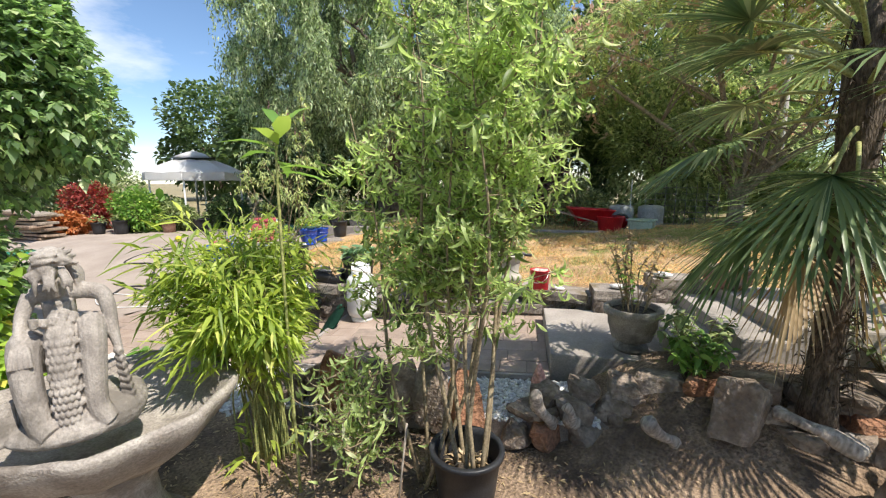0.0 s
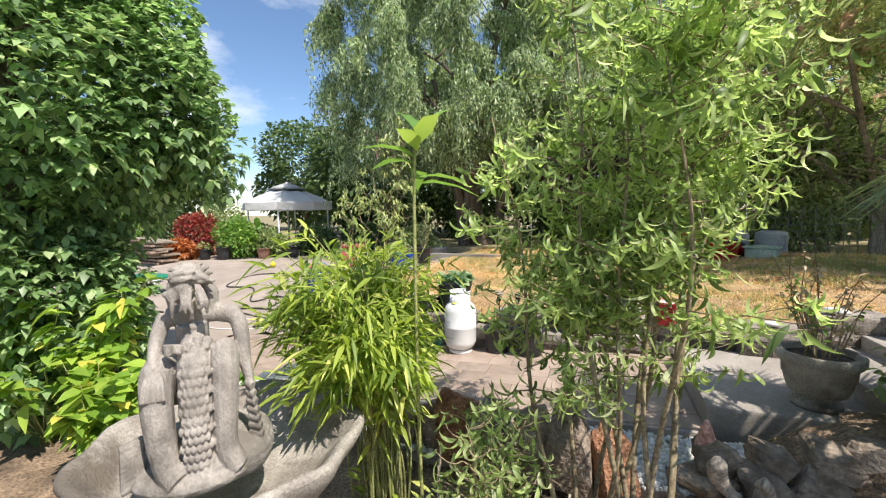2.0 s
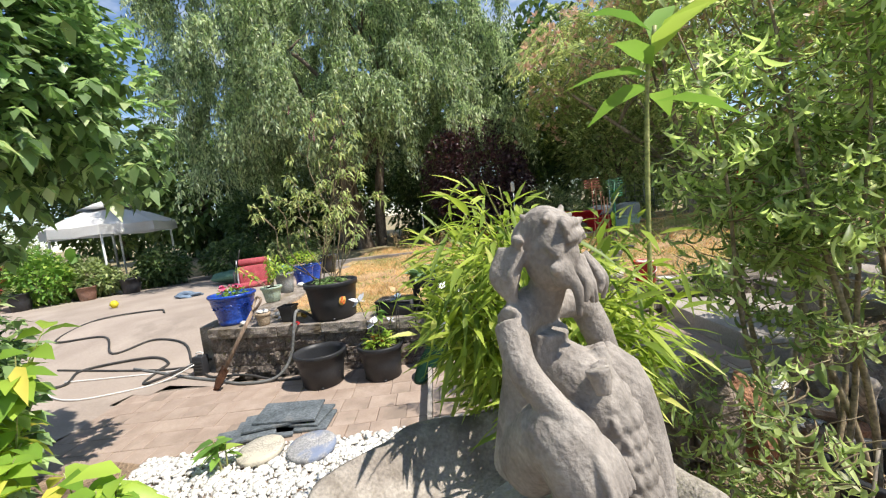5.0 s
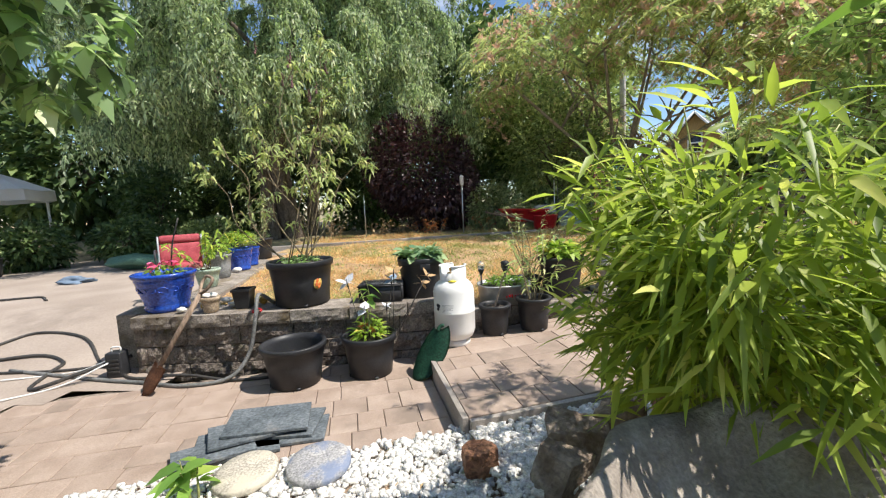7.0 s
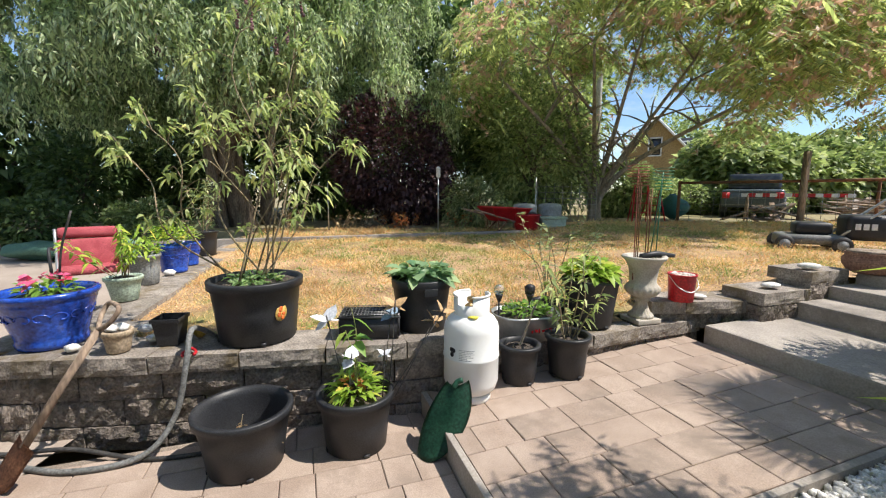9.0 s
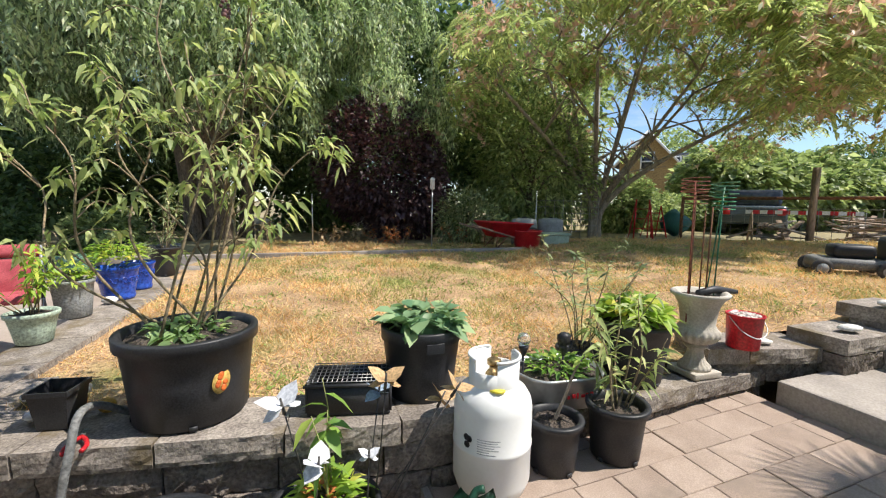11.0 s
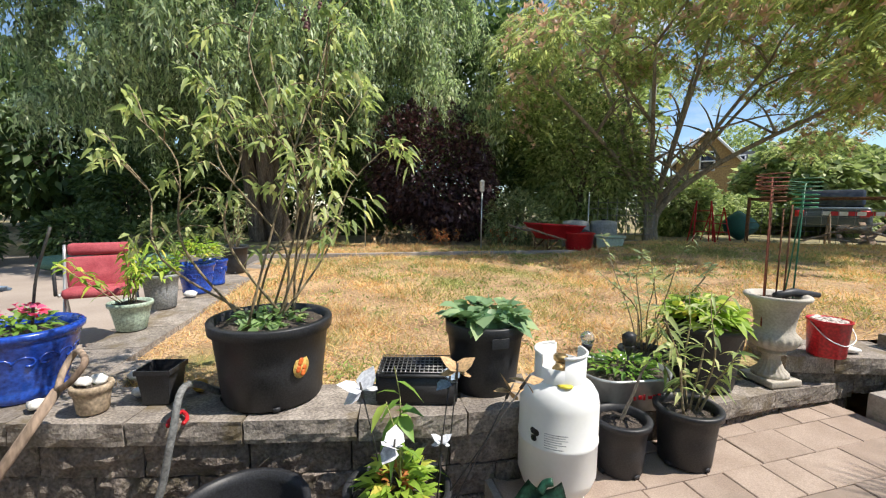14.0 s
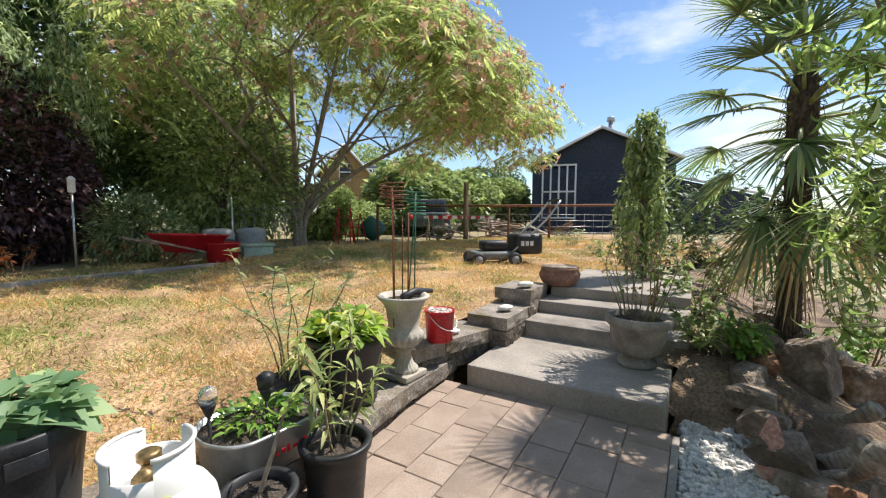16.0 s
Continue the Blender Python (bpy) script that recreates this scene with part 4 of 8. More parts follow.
def lanky_bush(t, base_z, stems, seed, leaf_mat, per=9, L=0.10, W=0.03):
    """Crooked stems with side twigs that end in drooping bunches of leaves."""
    R = rng(seed)
    PP, DD = [], []

    def bunch(p, d, m):
        for _ in range(m):
            a = R.uniform(0, 6.283)
            PP.append(p + Vector(R.normal(0, 0.02, 3)))
            DD.append((d.x * 0.5 + math.cos(a) * 0.8, d.y * 0.5 + math.sin(a) * 0.8, R.normal(-0.45, 0.4)))
    for x, y, h in stems:
        p0 = Vector(R.normal(0, 0.06, 3))
        p0.z = base_z
        p3 = Vector((x, y, base_z + h))
        b1 = p0.lerp(p3, 0.35) + Vector((R.normal(0, 0.08), R.normal(0, 0.08), 0.03))
        b2 = p0.lerp(p3, 0.7) + Vector((R.normal(0, 0.10), R.normal(0, 0.10), 0.05))
        q = smooth_path([p0, b1, b2, p3], 6)
        bm = bmesh.new()
        tube(bm, q, [0.0052 * (1.15 - 0.85 * i / len(q)) for i in range(len(q))], 6)
        bunch(p3, (p3 - b2).normalized(), per * 2)
        for _ in range(int(3 + 3.8 * h)):
            f = R.uniform(0.28, 0.97)
            b = q[int(f * (len(q) - 1))]
            a = R.uniform(0, 6.283)
            l = R.uniform(0.10, 0.26)
            e = b + Vector((math.cos(a) * l, math.sin(a) * l, R.uniform(-0.02, 0.16)))
            tw = smooth_path([b, b.lerp(e, 0.55) + Vector((0, 0, 0.04)), e], 3)
            tube(bm, tw, [0.003, 0.0028, 0.0026, 0.0024, 0.002, 0.0018, 0.0015], 4)
            bunch(e, (e - b).normalized(), per)
            bunch(tw[3], (e - b).normalized(), per // 3)
        part("stem", bm, M["twig"], t)
    P, D = np.array(PP), np.array(DD)
    m = len(P)
    V, F = leaf_mesh(P, D, L * R.uniform(0.55, 1.2, m), W * R.uniform(0.6, 1.2, m), R, 0.35, 0.3, "lance", 0.8)
    arrays("leaves", V, F, leaf_mat, t)


lanky_bush(t, 0.31, [(0.25, 0.10, 1.75), (0.06, 0.05, 1.55), (0.30, -0.05, 1.30), (-0.05, 0.15, 1.2), (0.42, 0.05, 1.0), (-0.30, 0.0, 1.05), (-0.55, -0.05, 0.9), (-0.75, 0.05, 0.75), (0.15, -0.12, 0.75), (-0.15, -0.12, 0.85), (0.5, 0.15, 0.8)], 101, M["leaf_bush"], 9, 0.066, 0.021)
leafy_mound(t, 0.30, 0.22, 0.07, 110, 0.07, 0.05, 104, M["leaf_broad"], name="ground_cover")
RR = rng(105)
spike_mat = surface("faded_flower", (0.16, 0.085, 0.07), (0.26, 0.14, 0.15), 40, 150, 0.95, 0.4)
for k in range(9):
    bm = bmesh.new()
    p = Vector((0.12 + RR.normal(0, 0.16), RR.normal(0.05, 0.12), 1.72 + RR.uniform(-0.15, 0.35)))
    for j in range(6):
        bmesh.ops.create_icosphere(bm, subdivisions=1, radius=0.012 - 0.0013 * j, matrix=Matrix.Translation(p + Vector((RR.normal(0, 0.003), RR.normal(0, 0.003), 0.016 * j))))
    part("flower_spike", bm, spike_mat, t, "faded brown and mauve flower spike")
# oval sticker on its side
bm = bmesh.new()
lathe(bm, [(0.046, 0.0), (0.046, 0.0015), (0.004, 0.0016)], 28)
bmesh.ops.scale(bm, vec=(0.72, 1, 1), verts=bm.verts[:])
STICK = Matrix.Rotation(radians(-36), 4, "Z") @ Matrix.Translation((0.226, 0, 0.175)) @ Matrix.Rotation(radians(90 - 5), 4, "Y") @ Matrix.Rotation(radians(68), 4, "Z")
bmesh.ops.transform(bm, matrix=STICK, verts=bm.verts[:])
part("sticker", bm, plain("sticker_yellow", (0.55, 0.36, 0.10)), t, "oval yellow and orange sticker")
bm = bmesh.new()
for k in range(9):
    lathe(bm, [(0.011, 0), (0.009, 0.0024), (0.002, 0.003)], 9, STICK @ Matrix.Translation((0.016 * math.cos(k * 2.1), 0.026 * math.sin(k * 1.7), 0.0015)))
part("sticker_print", bm, plain("sticker_orange", (0.62, 0.14, 0.03)), t, "orange flower print")

# black pot with broad blue-green leaves
t = nursery_pot((0.175, 2.41, ZC - 0.03), 0.145, 0.176, 0.34, "tall black pot of broad blue-green leaves on the lawn edge", fill=0.93, lip=0.006, lip_h=0.06)
leafy_mound(t, 0.33, 0.26, 0.09, 130, 0.10, 0.075, 110, M["leaf_bluegreen"], bend=0.3, up=0.25)
bm = bmesh.new()
box(bm, -0.003, 0.005, -0.04, 0.04, -0.045, 0.0, 0.002, Matrix.Rotation(radians(-70), 4, "Z") @ Matrix.Translation((0.178, 0, 0.30)))
part("handle", bm, M["black_plastic"], t, "black moulded handle tab")

# black pot on the lower patio with yellowing plants
t = nursery_pot((-0.14, 1.87, Z_LOW), 0.150, 0.178, 0.285, "black pot of yellowing lilies on the lower patio", fill=0.88, lip_h=0.045)
leafy_mound(t, 0.25, 0.17, 0.12, 120, 0.10, 0.028, 115, M["leaf_hosta"], "lance", bend=0.5, up=0.8)
stems_plant(t, 0.25, 3, 0.42, 0.10, 116, M["leaf_fresh"], 0.10, 0.05, 5, "broad", 0.5, 0.004, 0.3, (-0.08, 0.05), "cane", droop=0.2)
leafy_mound(t, 0.30, 0.08, 0.05, 16, 0.06, 0.03, 117, M["leaf_orange"], "broad", "orange_petals")

# empty oval pot
t = nursery_pot((-0.63, 1.72, Z_LOW), 0.165, 0.205, 0.285, "empty black pot with a few dead stalks inside", fill=0.12, lip_h=0.04)
stems_plant(t, 0.03, 7, 0.17, 0.12, 121, M["leaf_dry"], 0.06, 0.02, 5, "lance", 0.4, 0.004, 0.3, (0.03, 0.02), "twig")

# two pots in front of the right-hand wall
t = nursery_pot((0.765, 2.275, 0.022), 0.098, 0.114, 0.235, "black nursery pot with a thin sapling on the pavers", fill=0.86)
stems_plant(t, 0.19, 1, 0.42, 0.10, 125, M["leaf_fresh"], 0.07, 0.022, 8, "lance", 0.4, 0.008, 0.6, (0.10, 0.05), "bark_pale", base_r=0.0)
t = nursery_pot((1.075, 2.335, 0.036), 0.106, 0.127, 0.255, "black nursery pot with a leafy green sapling on the pavers", fill=0.85)
stems_plant(t, 0.20, 7, 0.54, 0.26, 126, M["leaf_bush"], 0.09, 0.019, 24, "lance", 0.45, 0.005, 0.15, (0.0, 0.05), "twig", droop=0.1)

# pot behind with round bright leaves and a tall wispy shrub
t = nursery_pot((1.38, 2.80, 0.205), 0.15, 0.19, 0.34, "black pot with bright green rounded leaves", fill=0.9)
leafy_mound(t, 0.33, 0.27, 0.14, 190, 0.10, 0.06, 130, M["leaf_hosta"], bend=0.45, up=0.4)
t = nursery_pot((1.10, 2.88, 0.215), 0.10, 0.125, 0.14, "low black pot with a tall feathery grey-green shrub", fill=0.9)
stems_plant(t, 0.12, 9, 0.66, 0.40, 131, M["leaf_grey"], 0.075, 0.014, 26, "lance", 0.3, 0.004, 0.3, (0.08, 0.0), "twig", droop=0.05)


def galvanised_tub():
    t = thing("metal_tub", (0.86, 2.56, 0.203), 12, "long galvanised metal tub planted with low greens on the wall", "tub")
    bm = bmesh.new()
    lathe(bm, [(0.14, 0), (0.165, 0.15), (0.172, 0.155), (0.172, 0.165), (0.16, 0.165), (0.136, 0.02)], 40)
    for v in bm.verts:
        v.co.x = v.co.x * 0.75 + (0.10 if v.co.x > 0 else -0.10)
    part("tub", bm, M["galv"], t)
    bm = bmesh.new()
    lathe(bm, [(0.157, 0.142), (0.10, 0.152), (0.003, 0.155)], 24)
    for v in bm.verts:
        v.co.x = v.co.x * 0.75 + (0.10 if v.co.x > 0 else -0.10)
    part("soil", bm, M["pot_soil"], t)
    bm = bmesh.new()
    for k, w in enumerate((0.012, 0.018, 0.010, 0.02, 0.012, 0.016)):
        box(bm, -0.03 + 0.024 * k, -0.03 + 0.024 * k + w, -0.166, -0.160, 0.068 + 0.004 * (k % 2), 0.086 + 0.005 * (k % 3), 0.002)
    part("lettering", bm, M["red_paint"], t, "worn red lettering, unreadable")
    leafy_mound(t, 0.15, 0.24, 0.07, 220, 0.06, 0.022, 140, M["leaf_fresh"], "lance", up=0.9)


galvanised_tub()


def solar_light(at, glass, label, lean=0):
    t = new("solar_light")
    t.matrix_basis = pose(*at, lean, 0, 0)
    tagged(t, label, "garden light")
    bm = bmesh.new()
    tube(bm, [(0, 0, 0), (0, 0, 0.16)], 0.006, 8)
    lathe(bm, [(0.008, 0.15), (0.024, 0.19), (0.026, 0.2), (0.020, 0.202), (0.004, 0.2)], 14)
    part("stake", bm, M["black_plastic"], t)
    bm = bmesh.new()
    if glass:
        bmesh.ops.create_uvsphere(bm, u_segments=18, v_segments=12, radius=0.033, matrix=Matrix.Translation((0, 0, 0.232)))
        g, gn, gl, gp = _nodes("crackle_glass")
        gp.inputs["Base Color"].default_value = (0.92, 0.94, 0.94, 1)
        gp.inputs["Transmission Weight"].default_value = 0.9
        gp.inputs["Roughness"].default_value = 0.12
        part("globe", bm, g, t, "clear crackle-glass globe")
    else:
        lathe(bm, [(0.030, 0.2), (0.036, 0.25), (0.020, 0.262), (0.004, 0.266)], 4)
        part("lantern", bm, M["black_plastic"], t, "black lantern head")


solar_light((0.67, 2.49, 0.30), True, "solar stake light with a clear glass globe in the tub")
solar_light((0.87, 2.50, 0.30), False, "black lantern-shaped solar stake light in the tub")


def propane_tank():
    t = thing("propane_tank", (0.46, 2.105, 0.008), -20, "white steel propane cylinder standing on the pavers", "gas cylinder")
    bm = bmesh.new()
    r = 0.152
    prof = [(0.105, 0.0), (0.112, 0.004), (0.112, 0.035), (0.10, 0.04)]
    lathe(bm, prof, 40)
    part("foot_ring", bm, M["white_paint"], t)
    bm = bmesh.new()
    prof = [(0.02, 0.03), (0.09, 0.036), (0.135, 0.065), (r, 0.115)] + [(r, 0.245), (r + 0.003, 0.250), (r + 0.003, 0.262), (r, 0.267)] + [(r, 0.40), (0.146, 0.432), (0.128, 0.462), (0.10, 0.484), (0.06, 0.497), (0.02, 0.50)]
    lathe(bm, prof, 48)
    part("body", bm, M["white_paint"], t)
    bm = bmesh.new()
    seg, r2 = 40, 0.098
    for k in range(seg):
        a0, a1 = 2 * math.pi * k / seg, 2 * math.pi * (k + 1) / seg
        am = math.degrees((a0 + a1) / 2) % 360
        z0 = 0.483
        z1 = 0.545 if (50 < am < 110 or 235 < am < 285) else 0.592
        vs = []
        for rr in (r2, r2 - 0.004):
            for a in (a0, a1):
                for z in (z0, z1):
                    vs.append(bm.verts.new((rr * math.cos(a), rr * math.sin(a), z)))
        o0, o1, o2, o3, i0, i1, i2, i3 = vs
        for f in ((o0, o2, o3, o1), (i2, i0, i1, i3), (o1, o3, i3, i1)):
            bm.faces.new(f)
    bmesh.ops.remove_doubles(bm, verts=bm.verts[:], dist=0.0005)
    tube(bm, [(r2 * math.cos(a), r2 * math.sin(a), 0.592) for a in np.linspace(radians(112), radians(234), 14)], 0.006, 6)
    tube(bm, [(r2 * math.cos(a), r2 * math.sin(a), 0.592) for a in np.linspace(radians(-74), radians(49), 14)], 0.006, 6)
    part("collar", bm, M["white_paint"], t)
    bm = bmesh.new()
    tube(bm, [(0, 0, 0.49), (0, 0, 0.55)], 0.018, 10)
    tube(bm, [(0, -0.02, 0.53), (0.0, -0.06, 0.53)], [0.02, 0.024], 10)
    lathe(bm, [(0.024, 0.55), (0.028, 0.555), (0.028, 0.57), (0.02, 0.575)], 12)
    part("valve", bm, surface("brass", (0.22, 0.15, 0.07), (0.36, 0.26, 0.12), 20, 80, 0.45, 0.1, metal=0.8), t, "dull brass valve")
    bm = bmesh.new()
    rr = r + 0.0012
    for row in range(7):
        w = (0.56, 0.50, 0.56, 0.42, 0.52, 0.30, 0.46)[row]
        z = 0.32 - row * 0.009
        a0 = -1.75
        n = 10
        g = [[bm.verts.new((rr * math.cos(a0 + w * i / n), rr * math.sin(a0 + w * i / n), z + dz)) for i in range(n + 1)] for dz in (0, 0.0035)]
        for i in range(n):
            bm.faces.new((g[0][i], g[0][i + 1], g[1][i + 1], g[1][i]))
    part("label_print", bm, plain("print_grey", (0.42, 0.43, 0.44)), t, "small grey printed lines")
    bm = bmesh.new()
    for k in range(3):
        a = -2.05 + 0.085 * (k % 2) + 0.02 * (k // 2)
        z = (0.315, 0.312, 0.288)[k]
        lathe(bm, [(0.013, 0), (0.013, 0.0014), (0.008, 0.0014), (0.008, 0.0)], 14, Matrix.Rotation(a, 4, "Z") @ Matrix.Translation((r + 0.0006, 0, z)) @ Matrix.Rotation(radians(90), 4, "Y"))
    part("symbol_print", bm, M["black_plastic"], t, "small black handling symbols")
    bm = bmesh.new()
    bmesh.ops.create_icosphere(bm, subdivisions=2, radius=0.025, matrix=Matrix.Translation((0.03, -0.085, 0.487)) @ Matrix.Diagonal((1.3, 1, 0.35, 1)))
    part("tag", bm, plain("yellow_tag", (0.62, 0.52, 0.05)), t, "yellow tag by the valve")


propane_tank()


def butterfly_stake(at, lean, colour, label, h=0.45, s=0.06):
    t = new("butterfly_stake")
    t.matrix_basis = pose(*at, lean[0], lean[1], lean[2])
    tagged(t, label, "garden ornament", "butterfly stakes")
    bm = bmesh.new()
    tube(bm, [(0, 0, 0), (0.004, 0, h * 0.5), (0, 0, h)], 0.0025, 6)
    part("wire", bm, M["hose"], t)
    bm = bmesh.new()
    tube(bm, [(0, 0, h - 0.03), (0, 0, h + 0.03)], [0.006, 0.003], 6)
    part("body", bm, M["hose"], t)
    for sg in (-1, 1):
        V, F = leaf_mesh(np.array([[0, 0, h], [0, 0, h]]), np.array([[sg, 0.35, 0.75], [sg, 0.3, -0.45]]), np.array([s, s * 0.8]), np.array([s * 0.85, s * 0.8]), rng(3), 0.05, 0.1, "broad", 0.0)
        arrays("wing", V, F, colour, t)


tanw, bluew, whitew = plain("tan_wing", (0.50, 0.33, 0.17)), plain("blue_wing", (0.25, 0.33, 0.42)), plain("white_wing", (0.62, 0.63, 0.66))
butterfly_stake((0.02, 1.93, Z_LOW + 0.26), (8, 4, 10), tanw, "brown butterfly ornament on a wire stake in the lily pot", 0.46, 0.08)
butterfly_stake((-0.01, 1.90, Z_LOW + 0.26), (4, 6, 60), bluew, "grey-blue butterfly ornament on a wire stake in the lily pot", 0.40, 0.075)
butterfly_stake((0.03, 1.86, Z_LOW + 0.26), (-2, 32, 0), tanw, "tan butterfly ornament on a wire stake by the gas cylinder", 0.50, 0.07)
butterfly_stake((0.06, 1.84, Z_LOW + 0.26), (2, 30, 30), tanw, "tan butterfly ornament on a wire stake by the gas cylinder", 0.42, 0.075)
butterfly_stake((-0.20, 1.90, Z_LOW + 0.26), (6, -14, 40), whitew, "white butterfly ornament on a wire stake in the lily pot", 0.42, 0.09)
butterfly_stake((-0.16, 1.80, Z_LOW + 0.26), (6, -2, 80), whitew, "white butterfly ornament on a wire stake in the lily pot", 0.22, 0.08)
butterfly_stake((0.0, 1.82, Z_LOW + 0.26), (6, 3, 10), whitew, "small pale dragonfly ornament on a wire stake", 0.24, 0.045)


def grill_tray():
    t = thing("grill_tray", (-0.12, 2.27, ZC), 4, "rusty black charcoal tray under a wire rack on the wall", "tray")
    bm = bmesh.new()
    a, b, h, k = 0.165, 0.10, 0.13, 0.012
    box(bm, -a, a, -b, b, 0, k)
    part("pan_floor", bm, M["black_plastic"], t)
    for sg in (-1, 1):
        bm = bmesh.new()
        box(bm, sg * a - k / 2, sg * a + k / 2, -b, b, k, h)
        part("pan_side", bm, M["black_plastic"], t)
        bm = bmesh.new()
        box(bm, -a + k / 2, a - k / 2, sg * b - k / 2, sg * b + k / 2, k, h)
        part("pan_side", bm, M["black_plastic"], t)
    bm = bmesh.new()
    box(bm, -a - 0.012, a + 0.012, -b - 0.012, -b - 0.007, h - 0.01, h)
    part("rim", bm, M["black_plastic"], t)
    for i in range(18):
        x = -a + 2 * a * i / 17
        bm = bmesh.new()
        tube(bm, [(x, -b, h + 0.006), (x, b, h + 0.006)], 0.0022, 5)
        part("rack_wire", bm, M["steel"], t)
    for j in range(7):
        y = -b + 2 * b * j / 6
        bm = bmesh.new()
        tube(bm, [(-a, y, h + 0.009), (a, y, h + 0.009)], 0.0022, 5)
        part("rack_wire", bm, M["steel"], t)


grill_tray()


def scoop():
    t = new("plastic_scoop")
    t.matrix_basis = pose(0.30, 1.76, Z_LOW, 0, 0, -18)
    tagged(t, "dark green plastic scoop leaning on the patio step", "scoop")
    bm = bmesh.new()
    nx, ny = 12, 16
    g = []
    for j in range(ny + 1):
        s = j / ny
        row = []
        w = 0.05 + 0.17 * max(0.0, math.sin(math.pi * min(1, 0.12 + 0.80 * s))) ** 0.7
        mid = -0.05 + 0.13 * s - 0.05 * s * s
        for i in range(nx + 1):
            x = 2 * i / nx - 1
            row.append(bm.verts.new((mid + x * w * 0.5, -0.08 + 0.20 * s + 0.035 * x * x, 0.006 + 0.30 * s + 0.012 * x * x + 0.01 * x)))
        g.append(row)
    for j in range(ny):
        for i in range(nx):
            bm.faces.new((g[j][i], g[j][i + 1], g[j + 1][i + 1], g[j + 1][i]))
    bmesh.ops.solidify(bm, geom=bm.faces[:], thickness=0.005)
    part("blade", bm, M["green_plastic"], t)
    bm = bmesh.new()
    tube(bm, smooth_path([(0.02, 0.11, 0.30), (0.035, 0.125, 0.325), (0.06, 0.13, 0.335)], 4), 0.014, 8)
    part("handle_stub", bm, M["green_plastic"], t)


scoop()


def blue_pot(at, r0, r1, h, label):
    t = thing("glazed_pot", at, 20, label, "plant pot", "blue glazed pots")
    bm = bmesh.new()
    lathe(bm, [(r0 * 0.96, 0), (r0, 0.012), (r0 * 1.03, 0.03), (r0 * 0.99, 0.042), (r0 * 1.01, 0.06), (r0 + (r1 - r0) * 0.45, h * 0.5), (r1 * 0.95, h * 0.78), (r1 * 0.975, h * 0.82), (r1 * 0.97, h * 0.855), (r1, h * 0.88), (r1 * 1.05, h * 0.92), (r1 * 1.06, h * 0.97), (r1 * 1.02, h), (r1 * 0.93, h), (r1 * 0.90, h * 0.9), (r0 * 0.9, 0.04)], 44)
    part("pot", bm, M["blue_glaze"], t)
    for k in range(8):
        a = k * math.pi / 4
        bm = bmesh.new()
        for s in (1, -1):
            pts = [(0.045 * s * math.cos(q) * (1 - q / 7), 0.035 * math.sin(q) * (1 - q / 7)) for q in np.linspace(0, 5, 12)]
            rr = r0 + (r1 - r0) * 0.55 + 0.002
            tube(bm, [((rr + (r1 - r0) * 0.5 * (dz / h)) * math.cos(a + dx / rr + s * 0.17), (rr + (r1 - r0) * 0.5 * (dz / h)) * math.sin(a + dx / rr + s * 0.17), h * 0.58 + dz) for dx, dz in pts], 0.005, 5)
        part("relief_scroll", bm, M["blue_glaze"], t)
    bm = bmesh.new()
    lathe(bm, [(r1 * 0.91, h * 0.86), (r1 * 0.5, h * 0.88), (0.004, h * 0.885)], 24)
    part("soil", bm, M["pot_soil"], t)
    return t


t = blue_pot((-1.84, 2.13, ZC), 0.155, 0.215, 0.30, "cobalt blue glazed pot with pink flowers on the wall corner")
leafy_mound(t, 0.27, 0.20, 0.08, 90, 0.075, 0.03, 150, M["leaf_fresh"], "lance", up=0.7)
leafy_mound(t, 0.33, 0.16, 0.06, 30, 0.05, 0.045, 151, leaf_material("pink_petal", (0.62, 0.05, 0.14), (0.78, 0.12, 0.22), (0.70, 0.03, 0.05), 0.3, glow=(1.1, 0.6, 0.7)), "broad", "petals", up=0.6)
bm = bmesh.new()
tube(bm, smooth_path([(0.05, 0, 0.27), (0.07, 0.02, 0.5), (0.13, 0.03, 0.72)], 5), 0.006, 6)
part("dark_stake", bm, M["hose"], t, "thin dark bent stake")
t = blue_pot((-2.45, 4.20, ZC), 0.12, 0.155, 0.28, "cobalt blue glazed pot with a yellow-green bush on the return wall")
leafy_mound(t, 0.27, 0.30, 0.26, 260, 0.09, 0.03, 152, M["leaf_hosta"], "lance", up=0.6)
t = blue_pot((-2.55, 4.62, ZC), 0.10, 0.13, 0.26, "dark blue glazed pot behind other pots on the return wall")
leafy_mound(t, 0.25, 0.20, 0.18, 120, 0.08, 0.028, 153, M["leaf_grey"], "lance", up=0.7)

t = thing("sage_pot", (-2.12, 3.05, ZC), 0, "pale sage green pot with an arching shrub on the return wall", "plant pot")
pot_body(t, 0.085, 0.118, 0.185, M["sage_pot"], 0.9, lip=0.008, slots=False)
stems_plant(t, 0.16, 8, 0.42, 0.36, 155, M["leaf_hosta"], 0.075, 0.024, 22, "lance", 0.5, 0.004, 0.3, (-0.05, 0), "twig", droop=0.35)
t = thing("grey_pot", (-2.35, 3.62, ZC), 0, "tall plain grey pot on the return wall", "plant pot")
pot_body(t, 0.10, 0.125, 0.27, M["grey_pot"], 0.9, lip=0.006, slots=False)
leafy_mound(t, 0.24, 0.20, 0.16, 110, 0.08, 0.03, 156, M["leaf_hosta"], "lance", up=0.6)
t = thing("grey_pot", (-2.75, 5.35, ZC), 0, "dark grey pot at the far end of the return wall", "plant pot")
pot_body(t, 0.12, 0.15, 0.32, M["black_plastic"], 0.9)
